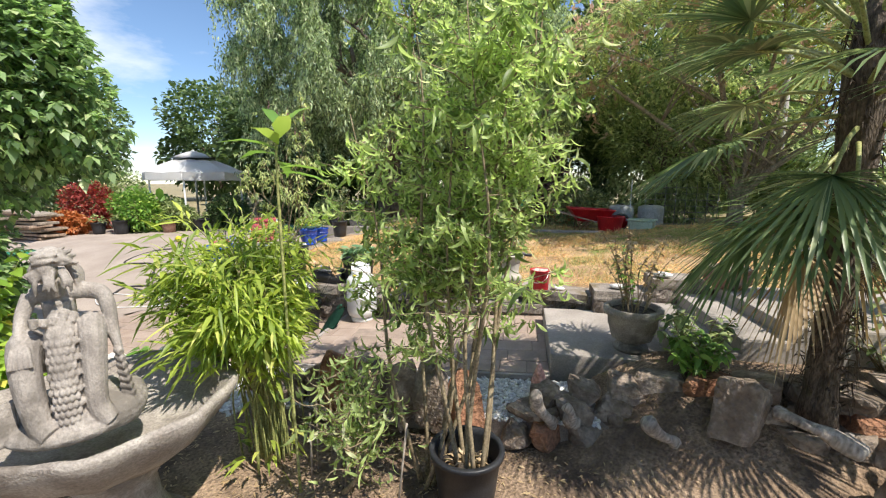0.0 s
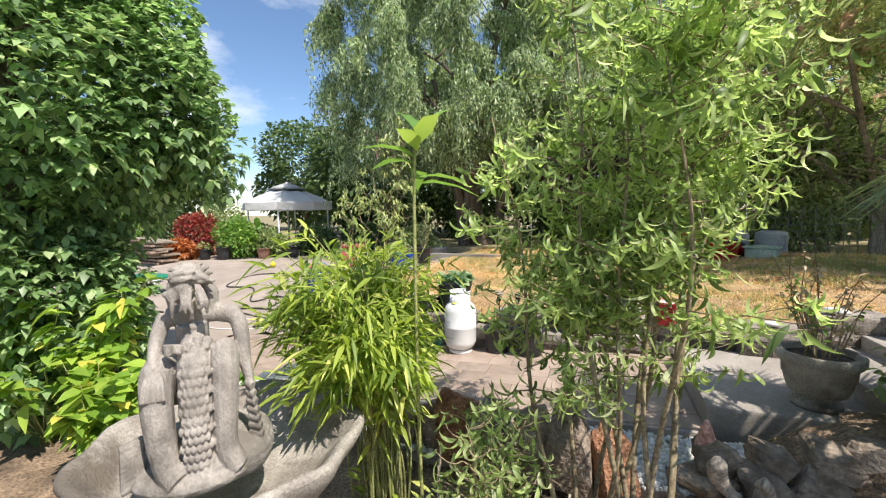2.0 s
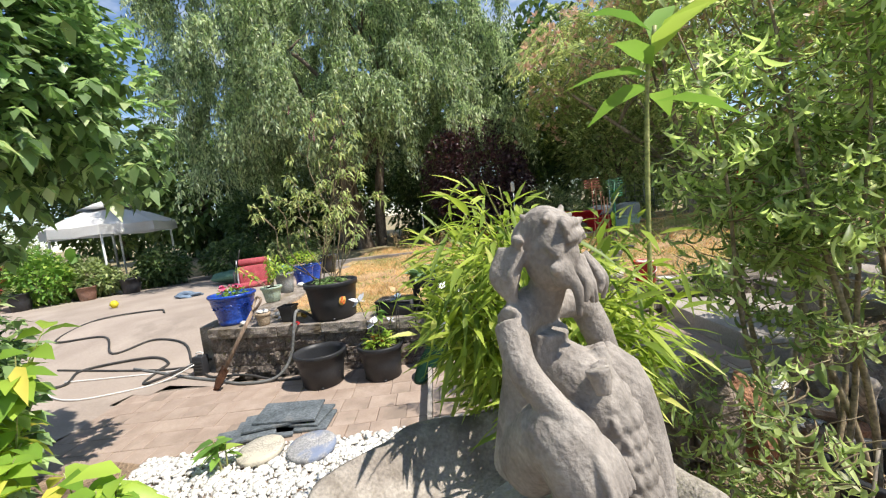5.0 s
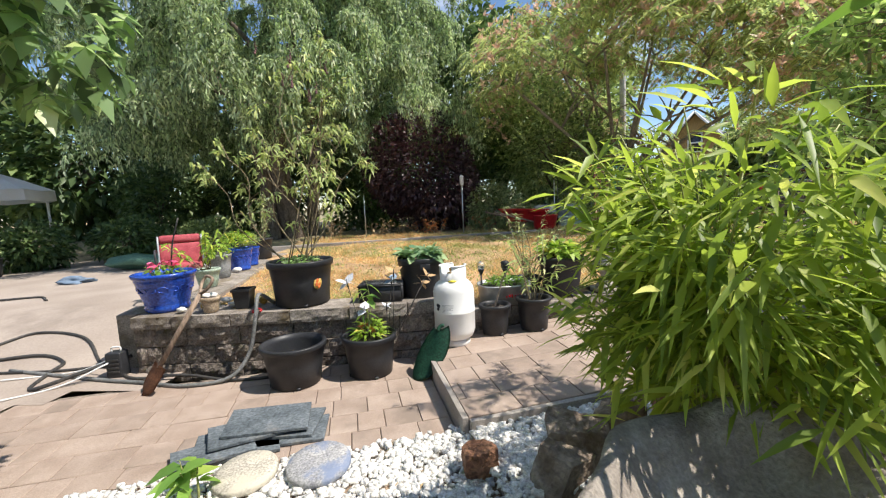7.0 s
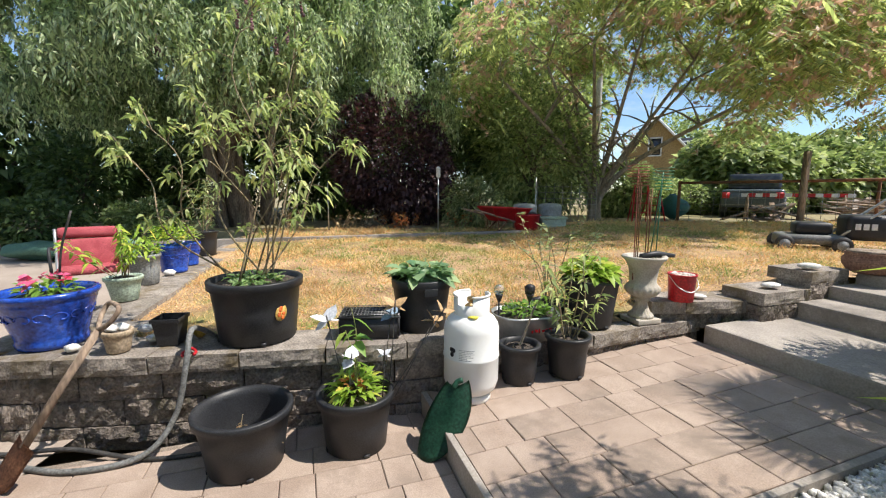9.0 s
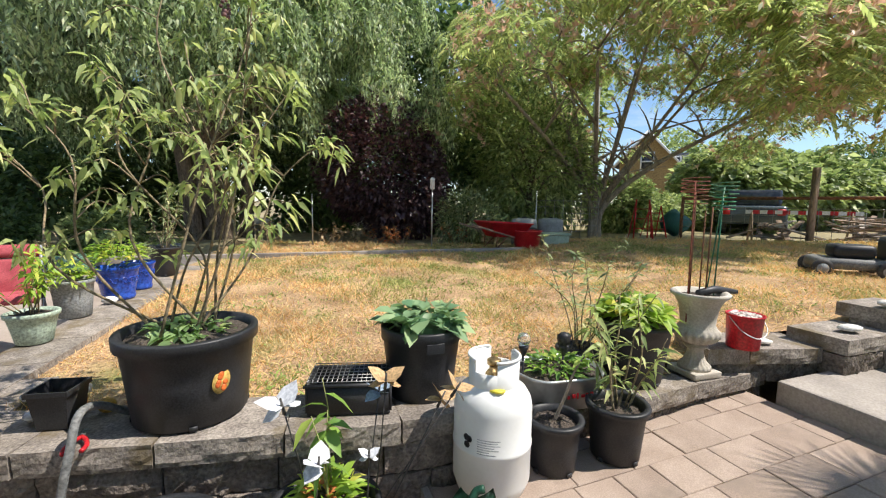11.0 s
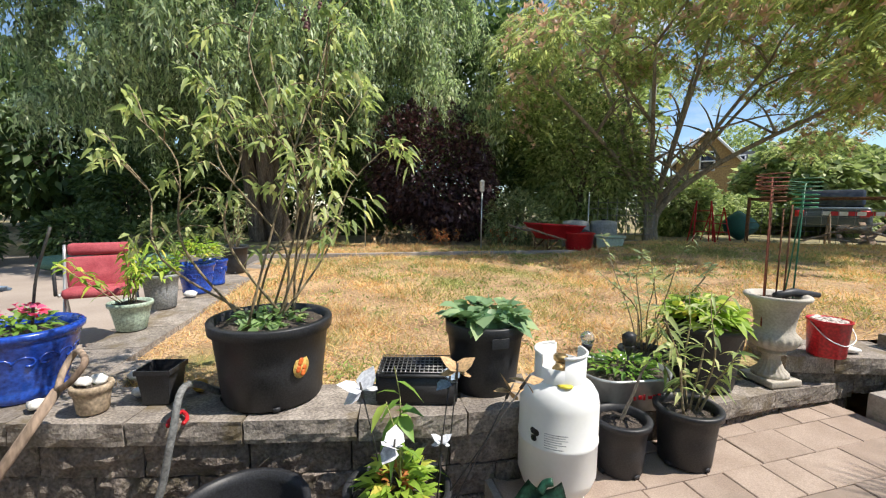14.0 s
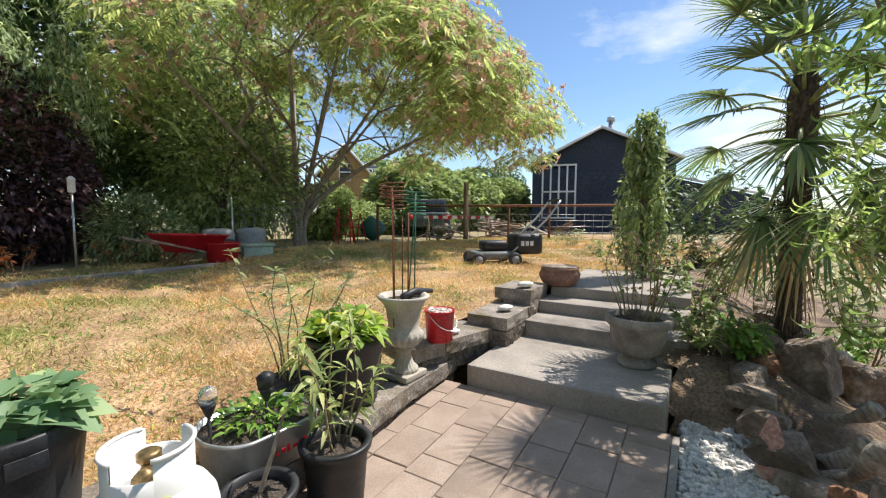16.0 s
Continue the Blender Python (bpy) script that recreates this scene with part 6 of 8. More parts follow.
def mermaid_statue():
    bm = bmesh.new()

    def ball(p, s, rot=(0, 0, 0)):
        bmesh.ops.create_icosphere(bm, subdivisions=3, radius=1, matrix=pose(*p, *rot) @ Matrix.Diagonal((*s, 1)))

    def limb(pts, rad, n=5):
        q = smooth_path(pts, n)
        k = len(q)
        rr = [float(np.interp(i / (k - 1), np.linspace(0, 1, len(rad)), rad)) for i in range(k)]
        tube(bm, q, rr, 14)
    ball((0.0, 0.0, 0.04), (0.19, 0.24, 0.055))
    ball((-0.02, 0.02, 0.09), (0.16, 0.20, 0.06))
    limb([(-0.04, -0.06, 0.26), (0.05, -0.105, 0.34), (0.10, -0.108, 0.25), (0.115, -0.088, 0.10), (0.15, -0.05, 0.05)], [0.055, 0.057, 0.052, 0.046, 0.042])
    limb([(-0.04, 0.07, 0.28), (0.05, 0.11, 0.37), (0.10, 0.11, 0.26), (0.115, 0.105, 0.12), (0.12, 0.14, 0.05)], [0.05, 0.054, 0.047, 0.042, 0.04])
    limb([(0.0, 0.01, 0.40), (0.06, 0.01, 0.36), (0.10, 0.012, 0.22), (0.115, 0.02, 0.06)], [0.05, 0.058, 0.055, 0.045])
    limb([(-0.06, 0.0, 0.22), (-0.05, 0.0, 0.36), (-0.03, 0.0, 0.47)], [0.08, 0.056, 0.058])
    limb([(-0.03, -0.085, 0.482), (-0.03, 0.0, 0.495), (-0.03, 0.085, 0.485)], [0.028, 0.036, 0.028])
    # one arm straight down to the knee with spread fingers, the other bent outwards
    limb([(-0.03, -0.088, 0.485), (0.0, -0.112, 0.43), (0.055, -0.115, 0.385), (0.095, -0.110, 0.355)], [0.028, 0.026, 0.022, 0.019])
    for k in range(5):
        d = k - 2
        limb([(0.095, -0.110 + 0.006 * d, 0.358), (0.122, -0.110 + 0.013 * d, 0.335), (0.143, -0.110 + 0.017 * d, 0.29)], [0.010, 0.008, 0.006], 3)
    limb([(-0.03, 0.088, 0.487), (-0.01, 0.15, 0.475), (0.01, 0.172, 0.43), (0.04, 0.182, 0.34), (0.07, 0.20, 0.27)], [0.029, 0.030, 0.030, 0.024, 0.014])
    for k in range(5):
        limb([(0.05 + 0.012 * k, 0.06 - 0.03 * k, 0.425 + 0.008 * math.sin(2 * k)), (0.075 + 0.008 * k, 0.05 - 0.028 * k, 0.40)], [0.019, 0.011], 3)
    limb([(-0.02, 0, 0.49), (0.01, -0.005, 0.545)], [0.034, 0.03])
    # bowed head turned aside, hair swept over the crown and falling on the chest
    ball((0.02, -0.018, 0.575), (0.046, 0.042, 0.050), (0, 20, 0))
    ball((0.052, -0.048, 0.556), (0.018, 0.020, 0.022))
    ball((0.050, -0.066, 0.565), (0.010, 0.013, 0.009))
    for k in range(10):
        f = k / 9
        limb([(0.052 - 0.075 * f, -0.062 + 0.015 * f, 0.578 + 0.012 * math.sin(5 * f)), (0.050 - 0.085 * f, -0.025, 0.612 + 0.024 * math.sin(3.1 * f)), (0.045 - 0.085 * f, 0.025, 0.614 + 0.02 * math.sin(3.1 * f)), (0.042 - 0.075 * f, 0.066 + 0.008 * math.sin(7 * f), 0.590 + 0.012 * math.cos(6 * f))], [0.006, 0.0095, 0.0095, 0.005], 4)
    for k in range(6):
        f = k / 5
        y = -0.045 + 0.105 * f
        limb([(0.058 - 0.02 * abs(f - 0.5), y * 0.8, 0.575), (0.072, y + 0.012 * math.sin(9 * f), 0.535), (0.078 - 0.015 * abs(f - 0.4), y * 1.05, 0.497 + 0.018 * abs(math.sin(6 * f)))], [0.006, 0.009, 0.004], 4)
    R = rng(29)
    for k in range(34):
        a, e = R.uniform(0, 6.283), R.uniform(0.1, 1.4)
        d = Vector((math.cos(a) * math.cos(e), math.sin(a) * math.cos(e), math.sin(e)))
        p = Vector((0.015, -0.012, 0.585)) + Vector((d.x * 0.048, d.y * 0.052, d.z * 0.046))
        sw = Vector((R.normal(-0.01, 0.012), 0.032 + R.normal(0, 0.008), R.normal(-0.006, 0.008)))
        limb([p - sw * 0.7, p + d * R.uniform(0.004, 0.012), p + sw * 0.6 + d * 0.004, p + sw * 1.2 + d * R.uniform(0.002, 0.014)], [0.004, 0.0085, 0.008, 0.004], 3)
    for k in range(4):
        limb([(-0.02 - 0.01 * k, 0.045, 0.59), (-0.02 - 0.01 * k, 0.07 + 0.005 * k, 0.545), (-0.01, 0.075, 0.50 - 0.01 * k)], [0.012, 0.015, 0.007], 4)
        limb([(-0.02 - 0.01 * k, -0.05, 0.59), (-0.03 - 0.01 * k, -0.068, 0.55), (-0.03, -0.07, 0.515)], [0.012, 0.014, 0.007], 4)
    # tail coil round the base, with a frilled fin
    limb([(0.12, 0.02, 0.06), (0.05, 0.20, 0.05), (-0.12, 0.20, 0.06), (-0.17, 0.0, 0.06), (-0.10, -0.18, 0.06), (0.06, -0.21, 0.05)], [0.05, 0.055, 0.055, 0.05, 0.045, 0.03])
    for k in range(9):
        f = k / 8
        limb([(0.03 + 0.03 * f, 0.19, 0.06 + 0.22 * f), (0.055 + 0.03 * f, 0.245 - 0.04 * f, 0.05 + 0.22 * f)], [0.020, 0.013], 2)
        limb([(0.06 - 0.02 * f, -0.17, 0.05 + 0.10 * f), (0.09 - 0.02 * f, -0.235, 0.035 + 0.11 * f)], [0.018, 0.012], 2)
    # scales down the tail
    for j in range(13):
        z = 0.37 - 0.025 * j
        xf = float(np.interp(z, [0.06, 0.2, 0.36, 0.42], [0.157, 0.161, 0.122, 0.05]))
        for i in range(-3, 4):
            y = 0.014 + (i + 0.5 * (j % 2)) * 0.0185
            d = y - 0.014
            if abs(d) < 0.055:
                ball((xf - 7.5 * d * d, y, z), (0.0075, 0.0095, 0.0135), (0, -20, 0))
    ob = part("mermaid_statue", bm, surface("statue_stone", (0.25, 0.22, 0.19), (0.39, 0.35, 0.305), 13, 120, 0.93, 0.5, grain=0.2, c3=(0.17, 0.15, 0.125), c3_at=0.56, dist=0.006))
    rm = ob.modifiers.new("fuse", "REMESH")
    rm.mode = "VOXEL"
    rm.voxel_size = 0.0036
    rm.use_smooth_shade = True
    ob.matrix_basis = pose(1.40, -0.60, 0.565, 0, 0, -27) @ Matrix.Diagonal((0.90, 0.77, 1.0, 1))
    tagged(ob, "weathered grey stone mermaid sitting on the fountain rim", "statue")


mermaid_statue()


def bamboo():
    R = rng(201)
    at = (1.31, 0.25, -0.11)
    t = thing("bamboo_clump", at, 0, "dense clump of yellow-green bamboo beside the fountain", "bamboo")
    PP, DD = [], []
    for k in range(72):
        a = R.uniform(0, 6.283)
        s = 0.36 * math.sqrt(R.uniform(0.02, 1))
        h = R.uniform(0.98, 1.5) - 0.5 * s
        p0 = Vector((0.12 * R.normal(0, 0.6), 0.12 * R.normal(0, 0.6), 0))
        p3 = Vector((s * math.cos(a), s * math.sin(a) - 0.15, h))
        p1 = Vector((p0.x + 0.15 * p3.x, p0.y + 0.15 * p3.y, 0.4 * h))
        p2 = Vector((0.5 * p3.x, 0.5 * p3.y, 0.8 * h))
        q = smooth_path([p0, p1, p2, p3], 6)
        bm = bmesh.new()
        tube(bm, q, [0.0055 * (1.1 - 0.8 * i / len(q)) for i in range(len(q))], 5)
        part("cane", bm, M["cane"], t)
        for j in range(62):
            f = 0.54 + 0.46 * R.uniform(0, 1) ** 0.75
            b = q[min(len(q) - 1, int(f * (len(q) - 1)))]
            ang = a + R.normal(0, 1.1)
            tw = R.uniform(0.02, 0.14)
            b = Vector(b) + Vector((math.cos(ang) * tw, math.sin(ang) * tw, R.uniform(-0.10, 0.05)))
            PP.append(b)
            DD.append((math.cos(ang) + R.normal(0, 0.3), math.sin(ang) + R.normal(0, 0.4), R.normal(0.05, 0.7)))
    P, D = np.array(PP), np.array(DD)
    n = len(P)
    V, F = leaf_mesh(P, D, R.uniform(0.06, 0.155, n), R.uniform(0.012, 0.023, n), R, 0.22, 0.3, "lance", 0.7)
    arrays("leaves", V, F, M["leaf_bamboo"], t)
    # low shoots at the foot
    n = 26
    a = R.uniform(0, 6.283, n)
    P = np.stack([0.14 * np.cos(a) + 0.1, 0.14 * np.sin(a) - 0.08, R.uniform(0.06, 0.28, n)], 1)
    D = np.stack([np.cos(a), np.sin(a), R.normal(0.1, 0.4, n)], 1)
    V, F = leaf_mesh(P, D, R.uniform(0.09, 0.15, n), R.uniform(0.018, 0.026, n), R, 0.4, 0.3, "lance")
    arrays("low_leaves", V, F, M["leaf_bamboo"], t)


bamboo()

t = thing("ginger_plant", (1.68, 0.12, -0.1), 0, "tall single cane topped with long fresh green leaves", "plant")
bm = bmesh.new()
tube(bm, smooth_path([(0, 0, 0), (-0.02, 0, 0.8), (0.0, -0.02, 1.55), (0.03, -0.03, 1.76)], 6), [0.007] * 12 + [0.006] * 7, 8)
part("cane", bm, M["cane"], t)
R1 = rng(211)
A = np.array([0.3, 1.2, 2.3, 3.2, 4.1, 5.1, 5.8, 0.9, 2.8])
V, F = leaf_mesh(np.array([(0.02, -0.02, 1.56 + 0.024 * k) for k in range(9)]), np.stack([np.cos(A), np.sin(A), np.array([0.1, 0.2, 0.1, 0.35, 0.5, 0.6, 0.8, 1.4, 1.1])], 1), np.full(9, 0.26), np.full(9, 0.072), R1, 0.35, 0.25, "lance", 0.3)
arrays("leaves", V, F, M["leaf_fresh"], t)


def curly_willow(at, seed, top, spread, n_stem, n_leaf, label, lean=(0, 0), low=0.3):
    R = rng(seed)
    t = thing("corkscrew_willow", at, 0, label, "tree")
    PP, DD = [], []

    def wiggle(p0, p1, k, amp, ph):
        out = []
        for i in range(k):
            f = i / (k - 1)
            p = p0.lerp(p1, f)
            out.append(p + Vector((math.sin(f * 9 + ph) * amp, math.cos(f * 8 + ph * 1.7) * amp, 0)))
        return out
    twigs = []
    for k in range(n_stem):
        a = k * 2.4 + R.uniform(-0.4, 0.4)
        p0 = Vector((0.06 * math.cos(a), 0.06 * math.sin(a), 0.0))
        s = spread * R.uniform(0.25, 0.75)
        p1 = Vector((s * math.cos(a) + lean[0], s * math.sin(a) + lean[1], top * R.uniform(0.75, 1.0)))
        bow = Vector((math.cos(a + 1.2), math.sin(a + 1.2), 0)) * R.uniform(-0.14, 0.14)
        q = [p + bow * math.sin(math.pi * i / 25) for i, p in enumerate(wiggle(p0, p1, 26, 0.026, R.uniform(0, 6)))]
        bm = bmesh.new()
        tube(bm, q, [0.012 * (1.05 - 0.9 * i / len(q)) for i in range(len(q))], 6)
        stem = part("stem", bm, M["twig"], t)
        for j in range(27):
            f = R.uniform(low, 0.98)
            b = q[int(f * (len(q) - 1))]
            ang = R.uniform(0, 6.283)
            L = spread * R.uniform(0.35, 0.85) * (1.15 - 0.5 * f)
            e = b + Vector((math.cos(ang) * L, math.sin(ang) * L, R.uniform(-0.35, 0.35) * L + 0.1))
            w = wiggle(b, e, 12, 0.016, R.uniform(0, 6))
            bm = bmesh.new()
            tube(bm, w, [0.0035 * (1 - 0.7 * i / len(w)) for i in range(len(w))], 4)
            part("twig", bm, M["twig"], stem)
            twigs.append(w)
    per = max(1, n_leaf // len(twigs))
    for w in twigs:
        for _ in range(per):
            b = w[int(R.integers(1, len(w)))]
            ang = R.uniform(0, 6.283)
            PP.append(b + Vector(R.normal(0, 0.012, 3)))
            DD.append((math.cos(ang) * 0.8, math.sin(ang) * 0.8, R.normal(-0.9, 0.5)))
    P, D = np.array(PP), np.array(DD)
    n = len(P)
    V, F = leaf_mesh(P, D, R.uniform(0.06, 0.125, n), R.uniform(0.012, 0.020, n), R, 0.4, 0.35, "curly", 0.9)
    arrays("leaves", V, F, M["leaf_curly"], t)
    return t


curly_willow((2.43, 0.46, 0.05), 221, 2.6, 0.64, 7, 5600, "corkscrew willow sapling with twisted leaves in a pot", (-0.04, 0.34), 0.42)
curly_willow((2.20, 0.50, -0.1), 222, 2.4, 0.54, 5, 3000, "corkscrew willow sapling with twisted leaves by the rocks", (0.0, 0.14), 0.36)
curly_willow((1.88, 0.30, -0.1), 223, 0.72, 0.34, 3, 520, "low corkscrew willow shoots with twisted leaves by the fountain", (0.02, -0.05), 0.3)
t = nursery_pot((2.43, 0.46, -0.105), 0.13, 0.165, 0.29, "grey-black nursery pot at the foot of the willow", fill=0.6)
leafy_mound(t, 0.18, 0.13, 0.06, 50, 0.06, 0.02, 225, M["leaf_dry"], "lance")
t = nursery_pot((2.74, -0.02, -0.105), 0.16, 0.205, 0.26, "wide black nursery pot standing empty on the soil", fill=0.5)
for k, (x, y, dx, h) in enumerate(((1.72, 0.16, 0.0, 0.42), (1.86, 0.24, 0.05, 0.46), (2.2, 0.2, 0.06, 0.5), (1.62, 0.3, 0.0, 0.4))):
    bm = bmesh.new()
    tube(bm, [(0, 0, 0), (dx, 0.01, h)], 0.005, 6)
    ob = part("garden_stake", bm, M["bark_pale"])
    ob.matrix_basis = pose(x, y, -0.11)
    tagged(ob, "thin pale cane stake in the soil", "stake", "cane stakes")

t = thing("golden_shrub", (-0.22, -0.42, -0.1), 0, "low shrub with big golden green leaves under the tree", "shrub")
stems_plant(t, 0.0, 22, 0.60, 0.32, 231, M["leaf_hosta"], 0.14, 0.075, 22, "broad", 0.45, 0.005, 0.35, (0, 0), "cane", base_r=0.12)
t = thing("golden_shrub", (-0.85, -0.55, -0.1), 0, "low shrub with big golden green leaves under the tree", "shrub")
stems_plant(t, 0.0, 28, 0.98, 0.52, 232, M["leaf_hosta"], 0.14, 0.07, 22, "broad", 0.45, 0.005, 0.35, (0, 0), "cane", base_r=0.12)
t = thing("green_shoot", (-0.52, 0.52, -0.1), 0, "small leafy green seedling at the gravel edge", "plant")
stems_plant(t, 0.0, 3, 0.22, 0.06, 233, M["leaf_fresh"], 0.12, 0.06, 6, "broad", 0.3, 0.005, 0.3, (0, 0), "cane", base_r=0.02)


def fan_palm():
    R = rng(241)
    at = (3.92, 1.42, 0.22)
    t = thing("fan_palm", at, 0, "young windmill palm with a shaggy fibrous trunk", "palm tree")
    bm = bmesh.new()
    lathe(bm, [(0.10, -0.1), (0.07, 0.2), (0.068, 0.6), (0.072, 1.0), (0.08, 1.4), (0.085, 1.7), (0.06, 1.88), (0.03, 1.98)], 24)
    for v in bm.verts:
        v.co += 0.012 * noise.noise_vector(v.co * 14)
    for k in range(320):
        a, z = R.uniform(0, 6.283), R.uniform(0.1, 1.85)
        p = Vector((0.074 * math.cos(a), 0.074 * math.sin(a), z))
        tube(bm, [p, p + Vector((math.cos(a) * 0.035, math.sin(a) * 0.035, R.uniform(-0.02, 0.06))), p + Vector((math.cos(a) * 0.055, math.sin(a) * 0.055, R.uniform(-0.10, 0.0)))], [0.004, 0.003, 0.001], 4)
    part("trunk", bm, M["palm_fibre"], t)
    spec = [(R.uniform(0, 0.7) + k * 2.39996, el) for k, el in enumerate([80, 72, 66, 60, 56, 50, 46, 40, 36, 30, 26, 20, 16, 10, 5, 0, -6, -12, -20, -26, -32, -38, -44, -50])]
    spec += [(radians(232), -34), (radians(248), -22), (radians(205), -40), (radians(215), 14), (radians(242), 34), (radians(188), -12), (radians(262), 8), (radians(165), 25), (radians(200), 55)] + [(0.4 + 2.39996 * k, el) for k, el in enumerate((70, 48, 20))] + [(1.1 + 2.39996 * k, el) for k, el in enumerate((-60, -70))]
    for az, el in spec:
        e = radians(el)
        d = Vector((math.cos(az) * math.cos(e), math.sin(az) * math.cos(e), math.sin(e)))
        L = R.uniform(0.36, 0.52) * (1.15 if el > 45 else 1)
        z0 = 1.28 + 0.58 * min(1.0, max(0.0, (el + 50) / 100))
        p0 = Vector((0.05 * d.x, 0.05 * d.y, z0))
        p1 = p0 + d * L * 0.55 + Vector((0, 0, 0.02))
        p2 = p0 + d * L + Vector((0, 0, -0.06 * L))
        bm = bmesh.new()
        tube(bm, smooth_path([p0, p1, p2], 4), [0.012, 0.011, 0.010, 0.009, 0.009, 0.008, 0.008, 0.007, 0.006], 6)
        frond = part("frond_stalk", bm, M["cane"], t)
        fwd = (p2 - p1).normalized()
        side = fwd.cross(Vector((0, 0, 1)))
        side = side.normalized() if side.length > 0.05 else Vector((1, 0, 0))
        m = 34
        th = np.linspace(-1.75, 1.75, m) + R.normal(0, 0.02, m)
        up = side.cross(fwd)
        D = np.array([fwd * math.cos(a) + side * math.sin(a) + up * (0.18 * abs(math.sin(a))) for a in th])
        P = np.tile(np.array(p2), (m, 1))
        lv = 0.48 * (0.72 + 0.28 * np.cos(th * 0.8)) * R.uniform(0.9, 1.08, m)
        dry = el < -46
        V, F = leaf_mesh(P, D, lv, np.full(m, 0.019), R, 0.3 if el < 30 else 0.14, 0.35, "strap", 0.15)
        arrays("fan", V, F, M["leaf_dry"] if dry else M["leaf_palm"], frond, "dry brown fan" if dry else "")


fan_palm()

ROCKS = [(1.02, 0.60, .12, .10, .17), (1.22, 0.62, .12, .10, .20), (1.42, 0.64, .13, .10, .23), (1.62, 0.67, .12, .10, .25), (1.82, 0.70, .12, .10, .24), (2.02, 0.76, .12, .10, .26), (2.20, 0.82, .11, .10, .24),
         (3.58, 1.16, .19, .15, .22), (4.22, 0.95, .18, .13, .17), (4.5, 1.15, .15, .14, .15), (0.62, 0.62, .10, .08, .09), (0.95, 0.52, .16, .11, .13)]
for k, (x, y, a, b, c) in enumerate(ROCKS):
    rusty = k in (2, 6, 10)
    y += 0.10
    stone("rock", (x, y, sz(x, y) - 0.03), (a * 0.88, b * 0.9, c * (0.98 if x < 2.3 else 0.85)), M["rock_rust"] if rusty else M["rock"], 500 + k, "rust-brown angular rock in the rockery" if rusty else ("large pale weathered rock in the rockery" if a > 0.15 else "rough brown-grey angular rock in the rockery"), "rock", "rockery rocks", 4, 0.30, rz=37 * k, angular=True)
# dry-laid courses that hold the bank beside the platform
RL = rng(540)
for course in range(3):
    x = 2.40 + 0.05 * course
    k = 0
    while x < 4.55:
        w = RL.uniform(0.075, 0.13)
        x += w
        y = float(np.interp(x, [2.4, 2.7, 3.1, 3.8, 4.6], [1.00, 1.10, 1.30, 1.36, 1.50])) + 0.075 * course + RL.uniform(-0.03, 0.03)
        base = float(np.interp(x, [2.4, 2.9, 3.5, 4.6], [-0.13, -0.11, -0.02, 0.12])) + 0.105 * course
        rusty = (k + 3 * course) % 9 == 1
        stone("rock", (x, y, base), (w * 1.12, RL.uniform(0.09, 0.13), RL.uniform(0.072, 0.092)), M["rock_rust"] if rusty else M["rock"], 560 + 40 * course + k, "rust-brown angular rock in the rockery" if rusty else "rough brown-grey angular rock in the rockery", "rock", "rockery rocks", 3, 0.30, rz=float(RL.uniform(-14, 14)) + (180 if k % 2 else 0), angular=True)
        x += w
        k += 1
for k, (x, y, z, l, rz, tilt) in enumerate(((2.66, 0.98, 0.16, 0.32, 75, 52), (3.26, 1.06, 0.14, 0.38, 60, 45), (3.86, 1.16, 0.30, 0.34, -18, 12), (2.80, 1.03, 0.14, 0.22, 70, 45))):
    bm = bmesh.new()
    R2 = rng(600 + k)
    pts = [(l * (i / 6 - 0.5), 0.02 * math.sin(1.1 * i + k), 0.014 * math.cos(0.9 * i + 2 * k)) for i in range(7)]
    tube(bm, smooth_path(pts, 4), [0.033 * (1 + 0.25 * math.sin(0.3 * i + k)) * (0.6 if i in (0, 24) else 1) for i in range(25)], 10)
    for v in bm.verts:
        v.co += 0.010 * noise.noise_vector(Vector((v.co.x * 5, v.co.y * 30, v.co.z * 30)))
    tube(bm, [pts[4], (pts[4][0] + 0.05, 0.06, 0.03)], [0.02, 0.012], 7)
    ob = part("driftwood_log", bm, M["drift"])
    ob.matrix_basis = pose(x, y, z, 0, tilt, rz)
    tagged(ob, "bleached grey driftwood log resting on the rocks", "log", "driftwood")

t = thing("garden_gnome", (2.56, 1.24, 0.03), 200, "small faded gnome with a pink pointed hat on the gravel", "gnome")
bm = bmesh.new()
lathe(bm, [(0.045, 0), (0.05, 0.02), (0.05, 0.06), (0.042, 0.09), (0.02, 0.10)], 18)
bmesh.ops.create_uvsphere(bm, u_segments=14, v_segments=10, radius=0.042, matrix=Matrix.Translation((0.0, 0, 0.13)))
lathe(bm, [(0.05, 0.15), (0.046, 0.175), (0.03, 0.23), (0.012, 0.28), (0.002, 0.29)], 18)
gn = surface("gnome_paint", (0.45, 0.20, 0.15), (0.60, 0.36, 0.30), 12, 60, 0.85, 0.3, c3=(0.55, 0.50, 0.44), c3_at=0.55)
ob = part("figure", bm, gn, t)
t = thing("ivy_column", (4.75, 2.75, 0.45), 0, "narrow column of climbing greenery behind the palm", "climber")
bm = bmesh.new()
tube(bm, [(0, 0, 0), (0.02, 0, 0.9), (0, 0, 1.65)], 0.05, 8)
part("post", bm, M["bark"], t)
R3 = rng(251)
P = np.concatenate([blob_points(R3, 2000, (0, 0, 0.70), (0.30, 0.30, 0.75), 0.5, 0.3), blob_points(R3, 1300, (0, 0, 1.35), (0.19, 0.19, 0.50), 0.5, 0.3)])
V, F = leaf_mesh(P, rand_dirs(R3, len(P), -0.7), R3.uniform(0.05, 0.09, len(P)), R3.uniform(0.022, 0.036, len(P)), R3, 0.4, 0.2, "quad")
